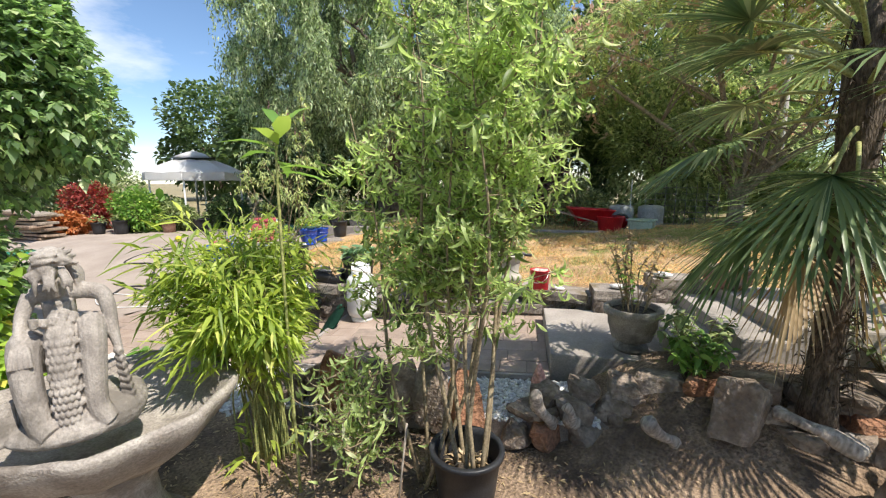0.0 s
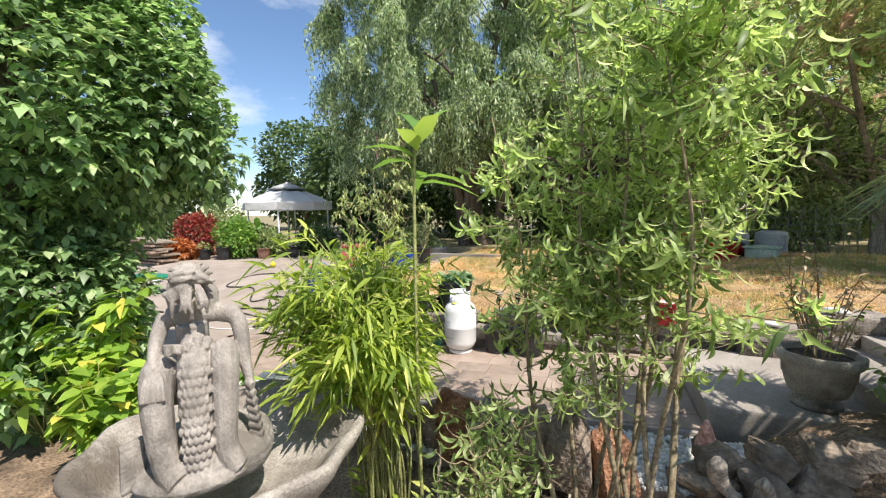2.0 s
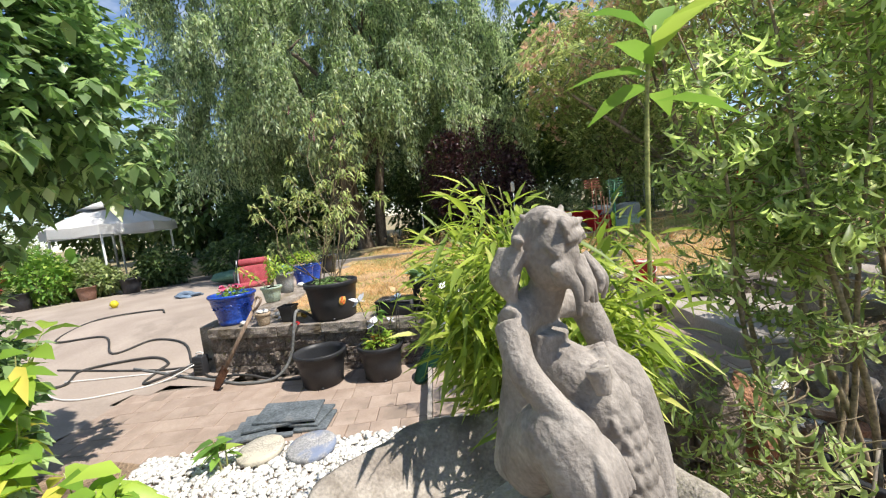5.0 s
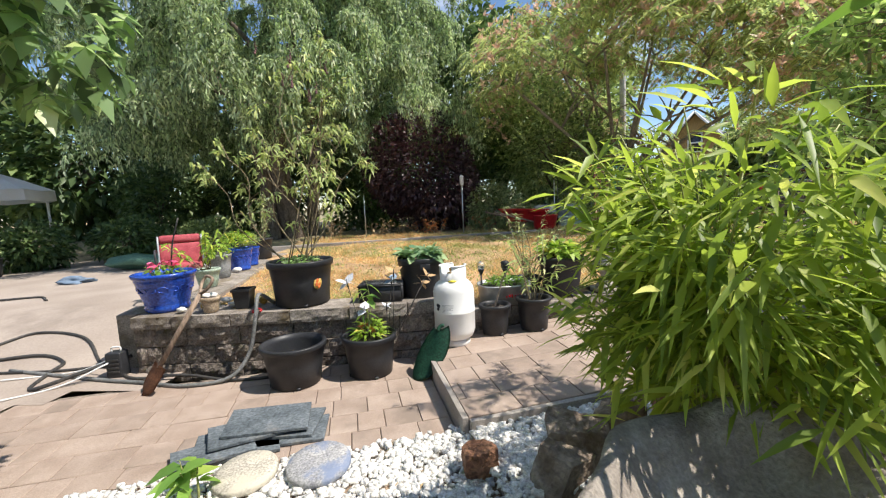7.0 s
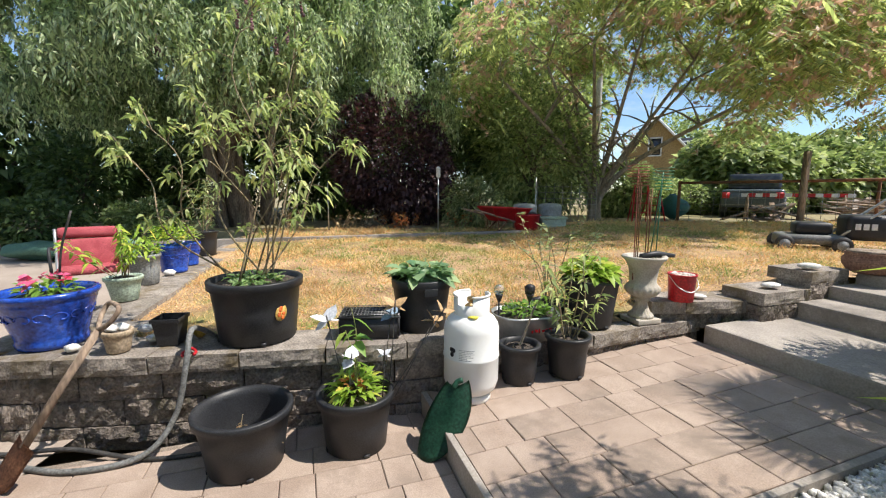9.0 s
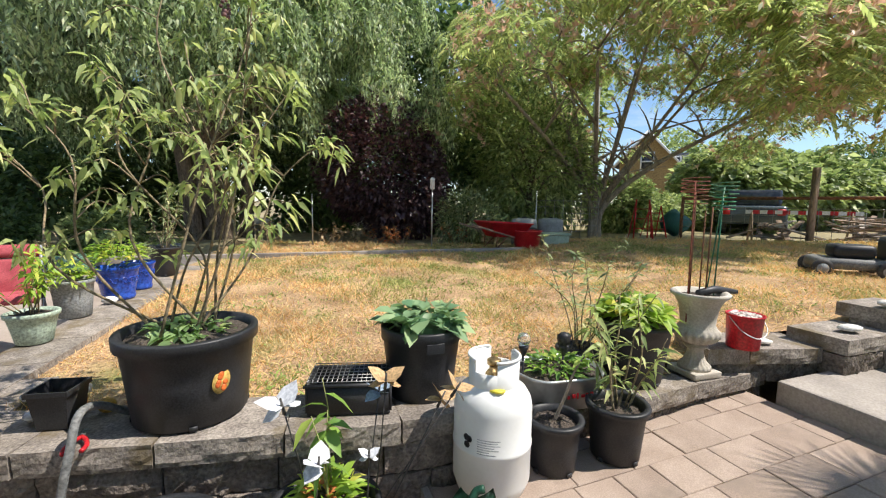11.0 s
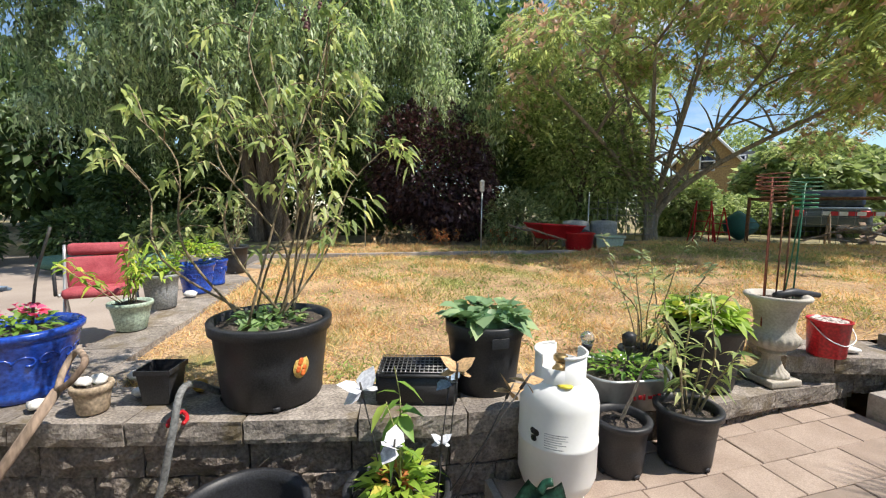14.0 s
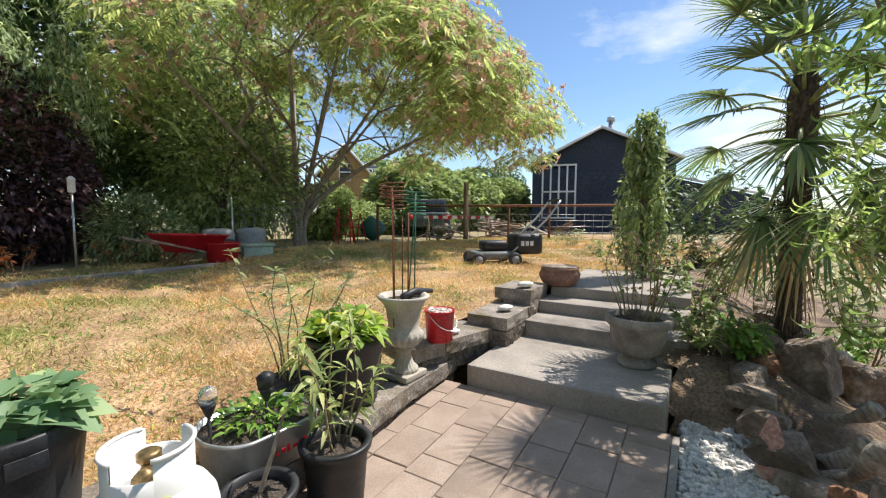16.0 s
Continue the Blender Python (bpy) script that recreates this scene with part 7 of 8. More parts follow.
arrays("leaves", V, F, M["leaf_mid"], t)
for k, (x, y, r, h, mt) in enumerate(((3.42, 1.52, 0.18, 0.24, "leaf_fresh"), (3.4, 1.75, 0.26, 0.34, "leaf_mid"), (4.4, 2.1, 0.4, 0.55, "leaf_mid"), (4.6, 1.2, 0.35, 0.45, "leaf_fresh"), (5.3, 1.7, 0.6, 0.9, "leaf_mid"), (4.75, 0.62, 0.55, 0.8, "leaf_mid"), (5.9, 2.3, 0.9, 1.5, "leaf_dark"), (5.2, 1.1, 0.8, 1.5, "leaf_mid"), (6.6, 3.0, 1.0, 1.6, "leaf_dark"))):
    t = thing("rockery_shrub", (x, y, sz(x, y)), 0, "small green shrub growing among the rocks", "shrub")
    stems_plant(t, 0.0, 16, h, r, 260 + k, M[mt], 0.07 if h < 1 else 0.10, 0.035 if h < 1 else 0.05, 18 if h < 1 else 46, "broad", 0.4, 0.004, 0.1, (0, 0), "twig", base_r=0.05)


# ---- beyond the lawn ----
def wheelbarrow():
    t = thing("wheelbarrow", (1.72, 8.45, 0.36), 20, "red steel wheelbarrow parked at the lawn edge", "wheelbarrow")
    bm = bmesh.new()
    low = [(-0.30, -0.20, 0.22), (0.26, -0.20, 0.22), (0.26, 0.20, 0.22), (-0.30, 0.20, 0.22)]
    top = [(-0.50, -0.33, 0.50), (0.42, -0.30, 0.46), (0.42, 0.30, 0.46), (-0.50, 0.33, 0.50)]
    a, b = [bm.verts.new(p) for p in low], [bm.verts.new(p) for p in top]
    bm.faces.new(a[::-1])
    for k in range(4):
        j = (k + 1) % 4
        bm.faces.new((a[k], a[j], b[j], b[k]))
    bmesh.ops.solidify(bm, geom=bm.faces[:], thickness=0.012)
    tube(bm, [*top, top[0]], 0.014, 6)
    part("tray", bm, M["red_paint"], t, smooth=False)
    for s in (-1, 1):
        bm = bmesh.new()
        tube(bm, [(0.62, s * 0.06, 0.18), (0.1, s * 0.2, 0.2), (-0.85, s * 0.28, 0.46)], 0.018, 8)
        part("handle", bm, M["wood_old"], t)
        bm = bmesh.new()
        tube(bm, [(-0.3, s * 0.24, 0.24), (-0.32, s * 0.24, 0.0), (-0.1, s * 0.22, 0.21)], 0.013, 6)
        part("leg", bm, M["rust"], t)
    bm = bmesh.new()
    tube(bm, [(0.62 + 0.17 * math.cos(a), 0, 0.19 + 0.17 * math.sin(a)) for a in np.linspace(0, 6.283, 22)], 0.03, 8)
    part("tyre", bm, M["hose"], t)
    bm = bmesh.new()
    lathe(bm, [(0.13, -0.02), (0.14, 0.0), (0.13, 0.02)], 18, Matrix.Translation((0.62, 0, 0.19)) @ Matrix.Rotation(radians(90), 4, "X"))
    part("rim", bm, M["red_paint"], t)


wheelbarrow()
t = thing("red_tub", (2.12, 8.35, 0.35), 0, "round red plastic tub beside the wheelbarrow", "tub")
bm = bmesh.new()
lathe(bm, [(0.21, 0), (0.22, 0.01), (0.27, 0.33), (0.285, 0.335), (0.285, 0.355), (0.262, 0.355), (0.21, 0.03)], 32)
part("pail", bm, M["red_paint"], t)
t = thing("storage_crate", (2.72, 8.55, 0.35), -8, "pale grey-green plastic storage crate on the grass", "crate")
bm = bmesh.new()
box(bm, -0.25, 0.25, -0.17, 0.17, 0, 0.26, 0.02)
for v in bm.verts:
    v.co.x *= 0.9 + 0.1 * v.co.z / 0.26
    v.co.y *= 0.9 + 0.1 * v.co.z / 0.26
part("box", bm, M["sage_pot"], t)
bm = bmesh.new()
box(bm, -0.275, 0.275, -0.195, 0.195, 0.262, 0.30, 0.012)
part("lid", bm, M["sage_pot"], t)
for k, (x, y) in enumerate(((2.25, 9.15), (2.85, 9.3))):
    t = thing("plastic_drum", (x, y, 0.33), 0, "translucent grey plastic drum under the trees", "drum", "plastic drums")
    bm = bmesh.new()
    lathe(bm, [(0.24, 0), (0.26, 0.03), (0.265, 0.2), (0.255, 0.22), (0.265, 0.25), (0.265, 0.48), (0.25, 0.55), (0.15, 0.58), (0.004, 0.585)], 28)
    part("drum", bm, M["grey_pot"], t)
    bm = bmesh.new()
    lathe(bm, [(0.05, 0.58), (0.05, 0.61), (0.004, 0.612)], 14)
    part("cap", bm, M["black_plastic"], t)

t = thing("pole_lamp", (0.32, 8.70, 0.33), 0, "thin grey pole with a white lamp head at the lawn edge", "garden light")
bm = bmesh.new()
tube(bm, [(0, 0, 0), (0, 0, 1.12)], 0.014, 8)
part("pole", bm, M["galv"], t)
bm = bmesh.new()
lathe(bm, [(0.03, 1.12), (0.045, 1.14), (0.045, 1.30), (0.055, 1.31), (0.02, 1.35)], 14)
part("lamp_head", bm, M["white_trim"], t)
for x, y, h in ((-2.0, 8.75, 1.0), (2.45, 9.0, 1.15)):
    bm = bmesh.new()
    tube(bm, [(0, 0, 0), (0, 0, h)], 0.012, 7)
    ob = part("metal_stake", bm, M["galv"])
    ob.matrix_basis = pose(x, y, 0.33)
    tagged(ob, "thin grey metal stake at the lawn edge", "stake")


def mower():
    t = thing("lawn_mower", (4.95, 5.02, 0.44), 150, "black and grey push lawn mower on the grass", "lawn mower")
    bm = bmesh.new()
    box(bm, -0.33, 0.33, -0.24, 0.24, 0.09, 0.21, 0.05)
    part("deck", bm, M["hose_grey"], t)
    bm = bmesh.new()
    box(bm, -0.20, 0.16, -0.17, 0.17, 0.21, 0.36, 0.05)
    part("motor_cover", bm, M["black_plastic"], t)
    bm = bmesh.new()
    box(bm, -0.72, -0.30, -0.22, 0.22, 0.16, 0.46, 0.06)
    part("grass_bag", bm, M["black_plastic"], t)
    for sx in (-0.27, 0.27):
        for sy in (-0.26, 0.26):
            bm = bmesh.new()
            lathe(bm, [(0.06, -0.025), (0.095, -0.022), (0.10, 0), (0.095, 0.022), (0.06, 0.025)], 20, Matrix.Translation((sx, sy, 0.10)) @ Matrix.Rotation(radians(90), 4, "X"))
            w = part("wheel", bm, M["hose"], t)
            bm = bmesh.new()
            lathe(bm, [(0.055, -0.028), (0.06, 0), (0.055, 0.028)], 14, Matrix.Translation((sx, sy, 0.10)) @ Matrix.Rotation(radians(90), 4, "X"))
            part("hub", bm, M["grey_pot"], w)
    for s in (-1, 1):
        bm = bmesh.new()
        tube(bm, smooth_path([(-0.25, s * 0.2, 0.2), (-0.75, s * 0.2, 0.66), (-0.98, s * 0.2, 0.95)], 4), 0.015, 8)
        part("handle_bar", bm, M["galv"], t)
    bm = bmesh.new()
    tube(bm, [(-0.98, -0.2, 0.95), (-1.0, 0, 0.97), (-0.98, 0.2, 0.95)], 0.018, 8)
    part("grip", bm, M["black_plastic"], t)
    bm = bmesh.new()
    for k in range(3):
        box(bm, -0.42 - 0.07 * k, -0.37 - 0.07 * k, 0.221, 0.225, 0.29, 0.36, 0.001)
    part("logo_bars", bm, M["white_trim"], t, "pale logo blocks")


mower()


def fence():
    t = thing("pipe_fence", (0, 0, 0), 0, "rusty pipe rail fence on wooden posts beyond the lawn", "fence")
    line = [(6.9, 11.2), (8.9, 9.6), (10.6, 7.9), (12.2, 6.0)]
    bm = bmesh.new()
    tube(bm, [(x, y, 1.42 + 0.02 * k) for k, (x, y) in enumerate(line)], 0.035, 8)
    part("rail", bm, M["rust"], t)
    for x, y, h, r in ((6.9, 11.2, 1.1, 0.04), (8.9, 9.6, 1.75, 0.075), (10.6, 7.9, 1.06, 0.035), (9.8, 8.75, 1.05, 0.03), (12.2, 6.0, 1.1, 0.04)):
        bm = bmesh.new()
        tube(bm, [(x, y, 0.3), (x, y, 0.37 + h)], r, 8)
        part("post", bm, M["rust"] if r < 0.05 else M["wood_old"], t)
    for k in range(5):
        bm = bmesh.new()
        tube(bm, [(x, y, 0.52 + 0.17 * k) for x, y in line], 0.006, 5)
        part("wire", bm, M["steel"], t)
    R = rng(801)
    for k in range(30):
        f = k / 29
        x = float(np.interp(f, [0, 0.33, 0.66, 1], [p[0] for p in line]))
        y = float(np.interp(f, [0, 0.33, 0.66, 1], [p[1] for p in line]))
        bm = bmesh.new()
        tube(bm, [(x, y, 0.45), (x, y, 1.22)], 0.005, 4)
        part("wire", bm, M["steel"], t)


fence()


def siding(bm, w, z0, z1, y, pitch=0.22, gable=None):
    z = z0
    while z < z1:
        ww = w if gable is None or z < gable[0] else w * max(0.02, 1 - (z - gable[0]) / (gable[1] - gable[0]))
        box(bm, -ww, ww, y, y + 0.03, z, min(z + pitch - 0.012, z1))
        z += pitch


def window(t, x0, x1, z0, z1, y, cols, rows, label=""):
    bm = bmesh.new()
    box(bm, x0 + 0.02, x1 - 0.02, y - 0.01, y + 0.01, z0 + 0.02, z1 - 0.02)
    win = part("window", bm, M["glass_dark"], t, label)
    bm = bmesh.new()
    w = 0.09
    for k in range(cols + 1):
        x = x0 + (x1 - x0) * k / cols
        box(bm, x - w / 2, x + w / 2, y - 0.05, y - 0.012, z0, z1)
    for k in range(rows + 1):
        z = z0 + (z1 - z0) * k / rows
        box(bm, x0 - w / 2, x1 + w / 2, y - 0.055, y - 0.013, z - w / 2, z + w / 2)
    part("frame", bm, M["white_trim"], win)


def gable_house(name, at, rz, w, depth, eave, apex, wall_mat, label, roof_over=0.35, asym=0.0):
    t = thing(name, at, rz, label, "house")
    bm = bmesh.new()
    f = [(-w, 0, -0.5), (w, 0, -0.5), (w, 0, eave - asym), (0.0, 0, apex), (-w, 0, eave)]
    a = [bm.verts.new(p) for p in f]
    b = [bm.verts.new((x, depth, z)) for x, y, z in f]
    bm.faces.new(a)
    bm.faces.new(b[::-1])
    for k in range(5):
        j = (k + 1) % 5
        bm.faces.new((a[k], b[k], b[j], a[j]))
    part("wall", bm, wall_mat, t, smooth=False)
    bm = bmesh.new()
    for s, e in ((-1, eave), (1, eave - asym)):
        slope = (apex - e) / w
        p = [(0, -roof_over, apex + 0.06), (s * (w + 0.3), -roof_over, e - 0.3 * slope + 0.06), (s * (w + 0.3), depth + roof_over, e - 0.3 * slope + 0.06), (0, depth + roof_over, apex + 0.06)]
        lo = [bm.verts.new(q) for q in p]
        hi = [bm.verts.new((x, y, z + 0.12)) for x, y, z in p]
        bm.faces.new(lo[::-1])
        bm.faces.new(hi)
        for k in range(4):
            bm.faces.new((lo[k], lo[(k + 1) % 4], hi[(k + 1) % 4], hi[k]))
    bmesh.ops.recalc_face_normals(bm, faces=bm.faces[:])
    part("roof", bm, M["roof"], t, smooth=False)
    bm = bmesh.new()
    for s, e in ((-1, eave), (1, eave - asym)):
        slope = (apex - e) / w
        tube(bm, [(0, -roof_over - 0.02, apex + 0.10), (s * (w + 0.3), -roof_over - 0.02, e - 0.3 * slope + 0.10)], 0.09, 4)
    part("barge_board", bm, M["white_trim"], t)
    return t


# dark navy house with a tall white window
t = gable_house("navy_house", (20.75, 11.84, 0.35), -62, 3.45, 8.0, 3.45, 5.2, M["navy_wall"], "dark navy gabled house with a tall white-framed window", asym=-0.2)
window(t, -2.9, -1.2, 0.7, 3.5, 0.0, 4, 2)
bm = bmesh.new()
siding(bm, 3.45, -0.4, 3.3, -0.034)
part("siding", bm, M["navy_wall"], t, smooth=False)
bm = bmesh.new()
tube(bm, [(0.45, 2, 4.6), (0.45, 2, 6.0)], 0.13, 12)
lathe(bm, [(0.21, 6.0), (0.21, 6.22), (0.1, 6.27)], 12, Matrix.Translation((0.45, 2, 0)))
part("flue", bm, M["galv"], t, "galvanised chimney flue")
bm = bmesh.new()
p = [(3.48, 0.4, -0.5), (7.4, 0.4, -0.5), (7.4, 0.4, 1.7), (3.48, 0.4, 2.7)]
a = [bm.verts.new(q) for q in p]
b = [bm.verts.new((x, y + 5, z)) for x, y, z in p]
bm.faces.new(a)
bm.faces.new(b[::-1])
for k in range(4):
    bm.faces.new((a[k], b[k], b[(k + 1) % 4], a[(k + 1) % 4]))
part("lean_to", bm, M["navy_wall"], t, smooth=False)
bm = bmesh.new()
tube(bm, [(3.48, 0.3, 2.8), (7.5, 0.3, 1.77)], 0.08, 4)
part("lean_to_trim", bm, M["white_trim"], t)

# ochre house among the trees
t = gable_house("ochre_house", (15.4, 29.0, 0.1), -36, 1.8, 7.0, 4.1, 6.1, M["yellow_wall"], "ochre gabled farmhouse with grey roofs behind the trees")
window(t, -0.4, 0.4, 3.6, 4.8, 0.0, 1, 2)
bm = bmesh.new()
box(bm, 1.1, 3.6, 2.0, 5.5, 3.6, 4.9, 0.02)
part("dormer", bm, M["roof"], t, "dormer with small windows", False)
for k in range(3):
    window(t, 1.3 + 0.75 * k, 1.85 + 0.75 * k, 4.1, 4.65, 1.97, 1, 1)
bm = bmesh.new()
box(bm, 2.1, 4.6, -0.4, 7, 2.0, 3.0, 0.02, Matrix.Translation((0, 0, 0)))
part("porch_roof", bm, M["roof"], t, "", False)
bm = bmesh.new()
tube(bm, smooth_path([(6.05, 15.0, 0.3), (6.0, 15.0, 5), (6.0, 15.0, 9)], 3), 0.11, 8)
tagged(part("utility_pole", bm, surface("pole_grey", (0.42, 0.40, 0.37), (0.55, 0.53, 0.50), 5, 50, 0.9, 0.3)), "tall pale utility pole behind the trees", "pole")


def yard_clutter():
    R = rng(811)
    # red step frame, teal tarps, striped barrier, crates
    for k, (x, y, h, w) in enumerate(((6.05, 11.6, 1.05, 0.5), (6.75, 12.2, 0.9, 0.5))):
        t = thing("step_ladder", (x, y, 0.33), 20 * k - 10, "small red metal folding ladder by the fence", "ladder", "red ladders")
        for s in (-1, 1):
            bm = bmesh.new()
            tube(bm, [(s * w / 2, -0.2, 0), (s * w / 3, 0, h)], 0.02, 6)
            part("rail", bm, M["red_paint"], t)
            bm = bmesh.new()
            tube(bm, [(s * w / 2, 0.25, 0), (s * w / 3, 0, h)], 0.016, 6)
            part("rear_leg", bm, M["red_paint"], t)
        for j in range(3):
            bm = bmesh.new()
            z = h * (0.25 + 0.25 * j)
            box(bm, -w / 2.4, w / 2.4, -0.16 + 0.05 * j, -0.06 + 0.05 * j, z, z + 0.02)
            part("step", bm, M["red_paint"], t)
    t = thing("striped_barrier", (9.7, 11.0, 0.33), -28, "red and white striped barrier board by the fence", "barrier")
    for k in range(15):
        bm = bmesh.new()
        box(bm, -1.0 + 0.16 * k, -0.84 + 0.16 * k, -0.02, 0.02, 0.72, 0.82)
        part("stripe", bm, M["red_paint"] if k % 2 else M["white_trim"], t, smooth=False)
    for s in (-0.85, 1.2):
        bm = bmesh.new()
        tube(bm, [(s, -0.25, 0), (s, 0, 0.78)], 0.025, 6)
        tube(bm, [(s, 0.25, 0), (s, 0, 0.78)], 0.025, 6)
        part("stand", bm, M["wood_old"], t)
    for px, py, prz, n in ((8.3, 9.9, 30, 13), (10.5, 9.6, -50, 15), (11.8, 11.0, 10, 17), (12.8, 8.9, 70, 12)):
        t = thing("timber_pile", (px, py, 0.34), prz, "loose pile of weathered boards by the fence", "timber", "timber piles")
        for k in range(n):
            bm = bmesh.new()
            box(bm, -0.7, 0.7, -0.05, 0.05, 0, 0.03, 0, pose(R.normal(0, 0.15), R.normal(0, 0.25), 0.04 + 0.038 * k, R.normal(0, 5), R.normal(0, 11), R.normal(0, 26)))
            part("board", bm, M["wood_old"] if k % 3 else M["drift"], t, smooth=False)
    teal = plain("teal_tarp", (0.02, 0.11, 0.10), 0.6)
    for k, (x, y, s) in enumerate(((7.6, 12.6, 0.42),)):
        stone("tarpaulin_cover", (x, y, 0.3), (s, s * 0.7, 0.4), teal, 820 + k, "heap under a dark teal tarpaulin", "tarpaulin", rough=0.2)

    def pickup(at, rz, body, label):
        t = thing("parked_car", at, rz, label, "car")
        bm = bmesh.new()
        box(bm, -2.2, 2.2, -0.85, 0.85, 0.35, 0.95, 0.12)
        part("body", bm, body, t)
        bm = bmesh.new()
        vs = box(bm, -1.1, 1.0, -0.75, 0.75, 0.95, 1.5, 0.1)
        for v in bm.verts:
            if v.co.z > 1.3:
                v.co.x *= 0.72
        part("cabin", bm, M["glass_dark"], t)
        for sx in (-1.4, 1.4):
            for sy in (-0.8, 0.8):
                bm = bmesh.new()
                lathe(bm, [(0.2, -0.1), (0.34, -0.09), (0.36, 0), (0.34, 0.09), (0.2, 0.1)], 22, Matrix.Translation((sx, sy, 0.35)) @ Matrix.Rotation(radians(90), 4, "X"))
                w = part("wheel", bm, M["hose"], t)
                bm = bmesh.new()
                lathe(bm, [(0.18, -0.11), (0.2, 0), (0.18, 0.11)], 16, Matrix.Translation((sx, sy, 0.35)) @ Matrix.Rotation(radians(90), 4, "X"))
                part("rim", bm, M["galv"], w)
        for sy in (-0.7, 0.7):
            bm = bmesh.new()
            box(bm, -2.24, -2.2, sy - 0.1, sy + 0.1, 0.65, 0.85)
            part("tail_light", bm, M["red_paint"], t)

    pickup((11.9, 15.0, 0.33), 51, surface("car_paint_dark", (0.05, 0.07, 0.08), (0.07, 0.09, 0.10), 2, 30, 0.25, 0.0, spec=0.6), "dark parked car beyond the fence")


yard_clutter()
# wire trellis and branches in front of the far trees
t = thing("wire_trellis", (3.4, 9.95, 0.33), 4, "rusty wire mesh panel leaning under the trees", "trellis")
for k in range(7):
    bm = bmesh.new()
    tube(bm, [(-0.7, 0, 0.12 + 0.14 * k), (0.8, 0.02, 0.12 + 0.14 * k)], 0.006, 5)
    part("wire", bm, M["steel"], t)
for k in range(8):
    bm = bmesh.new()
    tube(bm, [(-0.7 + 0.21 * k, 0, 0), (-0.7 + 0.21 * k, 0.01, 1.05)], 0.006, 5)
    part("wire", bm, M["steel"], t)
for k in range(7):
    R5 = rng(830 + k)
    x, y = R5.uniform(-3.5, 1.6), R5.uniform(9.0, 9.8)
    t = thing("dry_brush", (x, y, 0.3), 0, "low dry brush with reddish leaves under the trees", "brush")
    stems_plant(t, 0.0, 12, 0.45, 0.45, 840 + k, M["leaf_orange"] if k % 2 else M["leaf_dry"], 0.09, 0.04, 10, "quad", 0.3, 0.006, 0.1, (0, 0), "twig", base_r=0.15)
for k, (x, y, h) in enumerate(((8.8, 6.2, 0.5), (10.2, 5.2, 0.5), (7.6, 4.6, 0.35), (9.4, 4.2, 0.6), (6.8, 3.5, 0.5))):
    t = thing("field_shrub", (x, y, 0.38), 0, "low yellow-green weedy shrub at the lawn side", "shrub")
    stems_plant(t, 0.0, 18, h, 0.4, 860 + k, M["leaf_mid"], 0.08, 0.035, 14, "quad", 0.3, 0.004, 0.1, (0, 0), "twig", base_r=0.2)


# ---- far side of the patio ----
def garden_umbrella():
    t = thing("garden_umbrella", (-9.6, 6.6, 0.05), 0, "large white canvas garden umbrella at the patio's far side", "umbrella")
    bm = bmesh.new()
    tube(bm, [(0, 0, 0), (0, 0, 2.15)], 0.03, 10)
    part("pole", bm, M["galv"], t)
    n = 8
    bm = bmesh.new()
    rings = []
    for r, z in ((0.55, 2.06), (0.95, 1.90), (1.4, 1.68)):
        rings.append([bm.verts.new((r * (1 - 0.05 * (k % 2)) * math.cos(math.pi * k / n), r * (1 - 0.05 * (k % 2)) * math.sin(math.pi * k / n), z - 0.03 * (k % 2))) for k in range(2 * n)])
    for a, b in zip(rings, rings[1:]):
        for k in range(2 * n):
            bm.faces.new((a[k], a[(k + 1) % (2 * n)], b[(k + 1) % (2 * n)], b[k]))
    low = [bm.verts.new((v.co.x * 1.01, v.co.y * 1.01, v.co.z - 0.22)) for v in rings[-1]]
    for k in range(2 * n):
        bm.faces.new((rings[-1][k], rings[-1][(k + 1) % (2 * n)], low[(k + 1) % (2 * n)], low[k]))
    bmesh.ops.solidify(bm, geom=bm.faces[:], thickness=0.006)
    canopy = part("canopy", bm, M["canvas"], t, smooth=False)
    bm = bmesh.new()
    lathe(bm, [(0.62, 2.10), (0.3, 2.24), (0.04, 2.33), (0.03, 2.36)], 16)
    bmesh.ops.solidify(bm, geom=bm.faces[:], thickness=0.006)
    part("vent", bm, M["canvas"], canopy)
    for k in range(n):
        a = 2 * math.pi * k / n
        bm = bmesh.new()
        tube(bm, [(0.03 * math.cos(a), 0.03 * math.sin(a), 2.1), (1.38 * math.cos(a), 1.38 * math.sin(a), 1.64)], 0.012, 5)
        part("rib", bm, M["galv"], t)
    for a in (0.8, 2.4, 3.9, 5.5):
        bm = bmesh.new()
        tube(bm, [(1.25 * math.cos(a), 1.25 * math.sin(a), 0), (1.25 * math.cos(a), 1.25 * math.sin(a), 1.70)], 0.025, 8)
        part("side_post", bm, M["white_trim"], t)


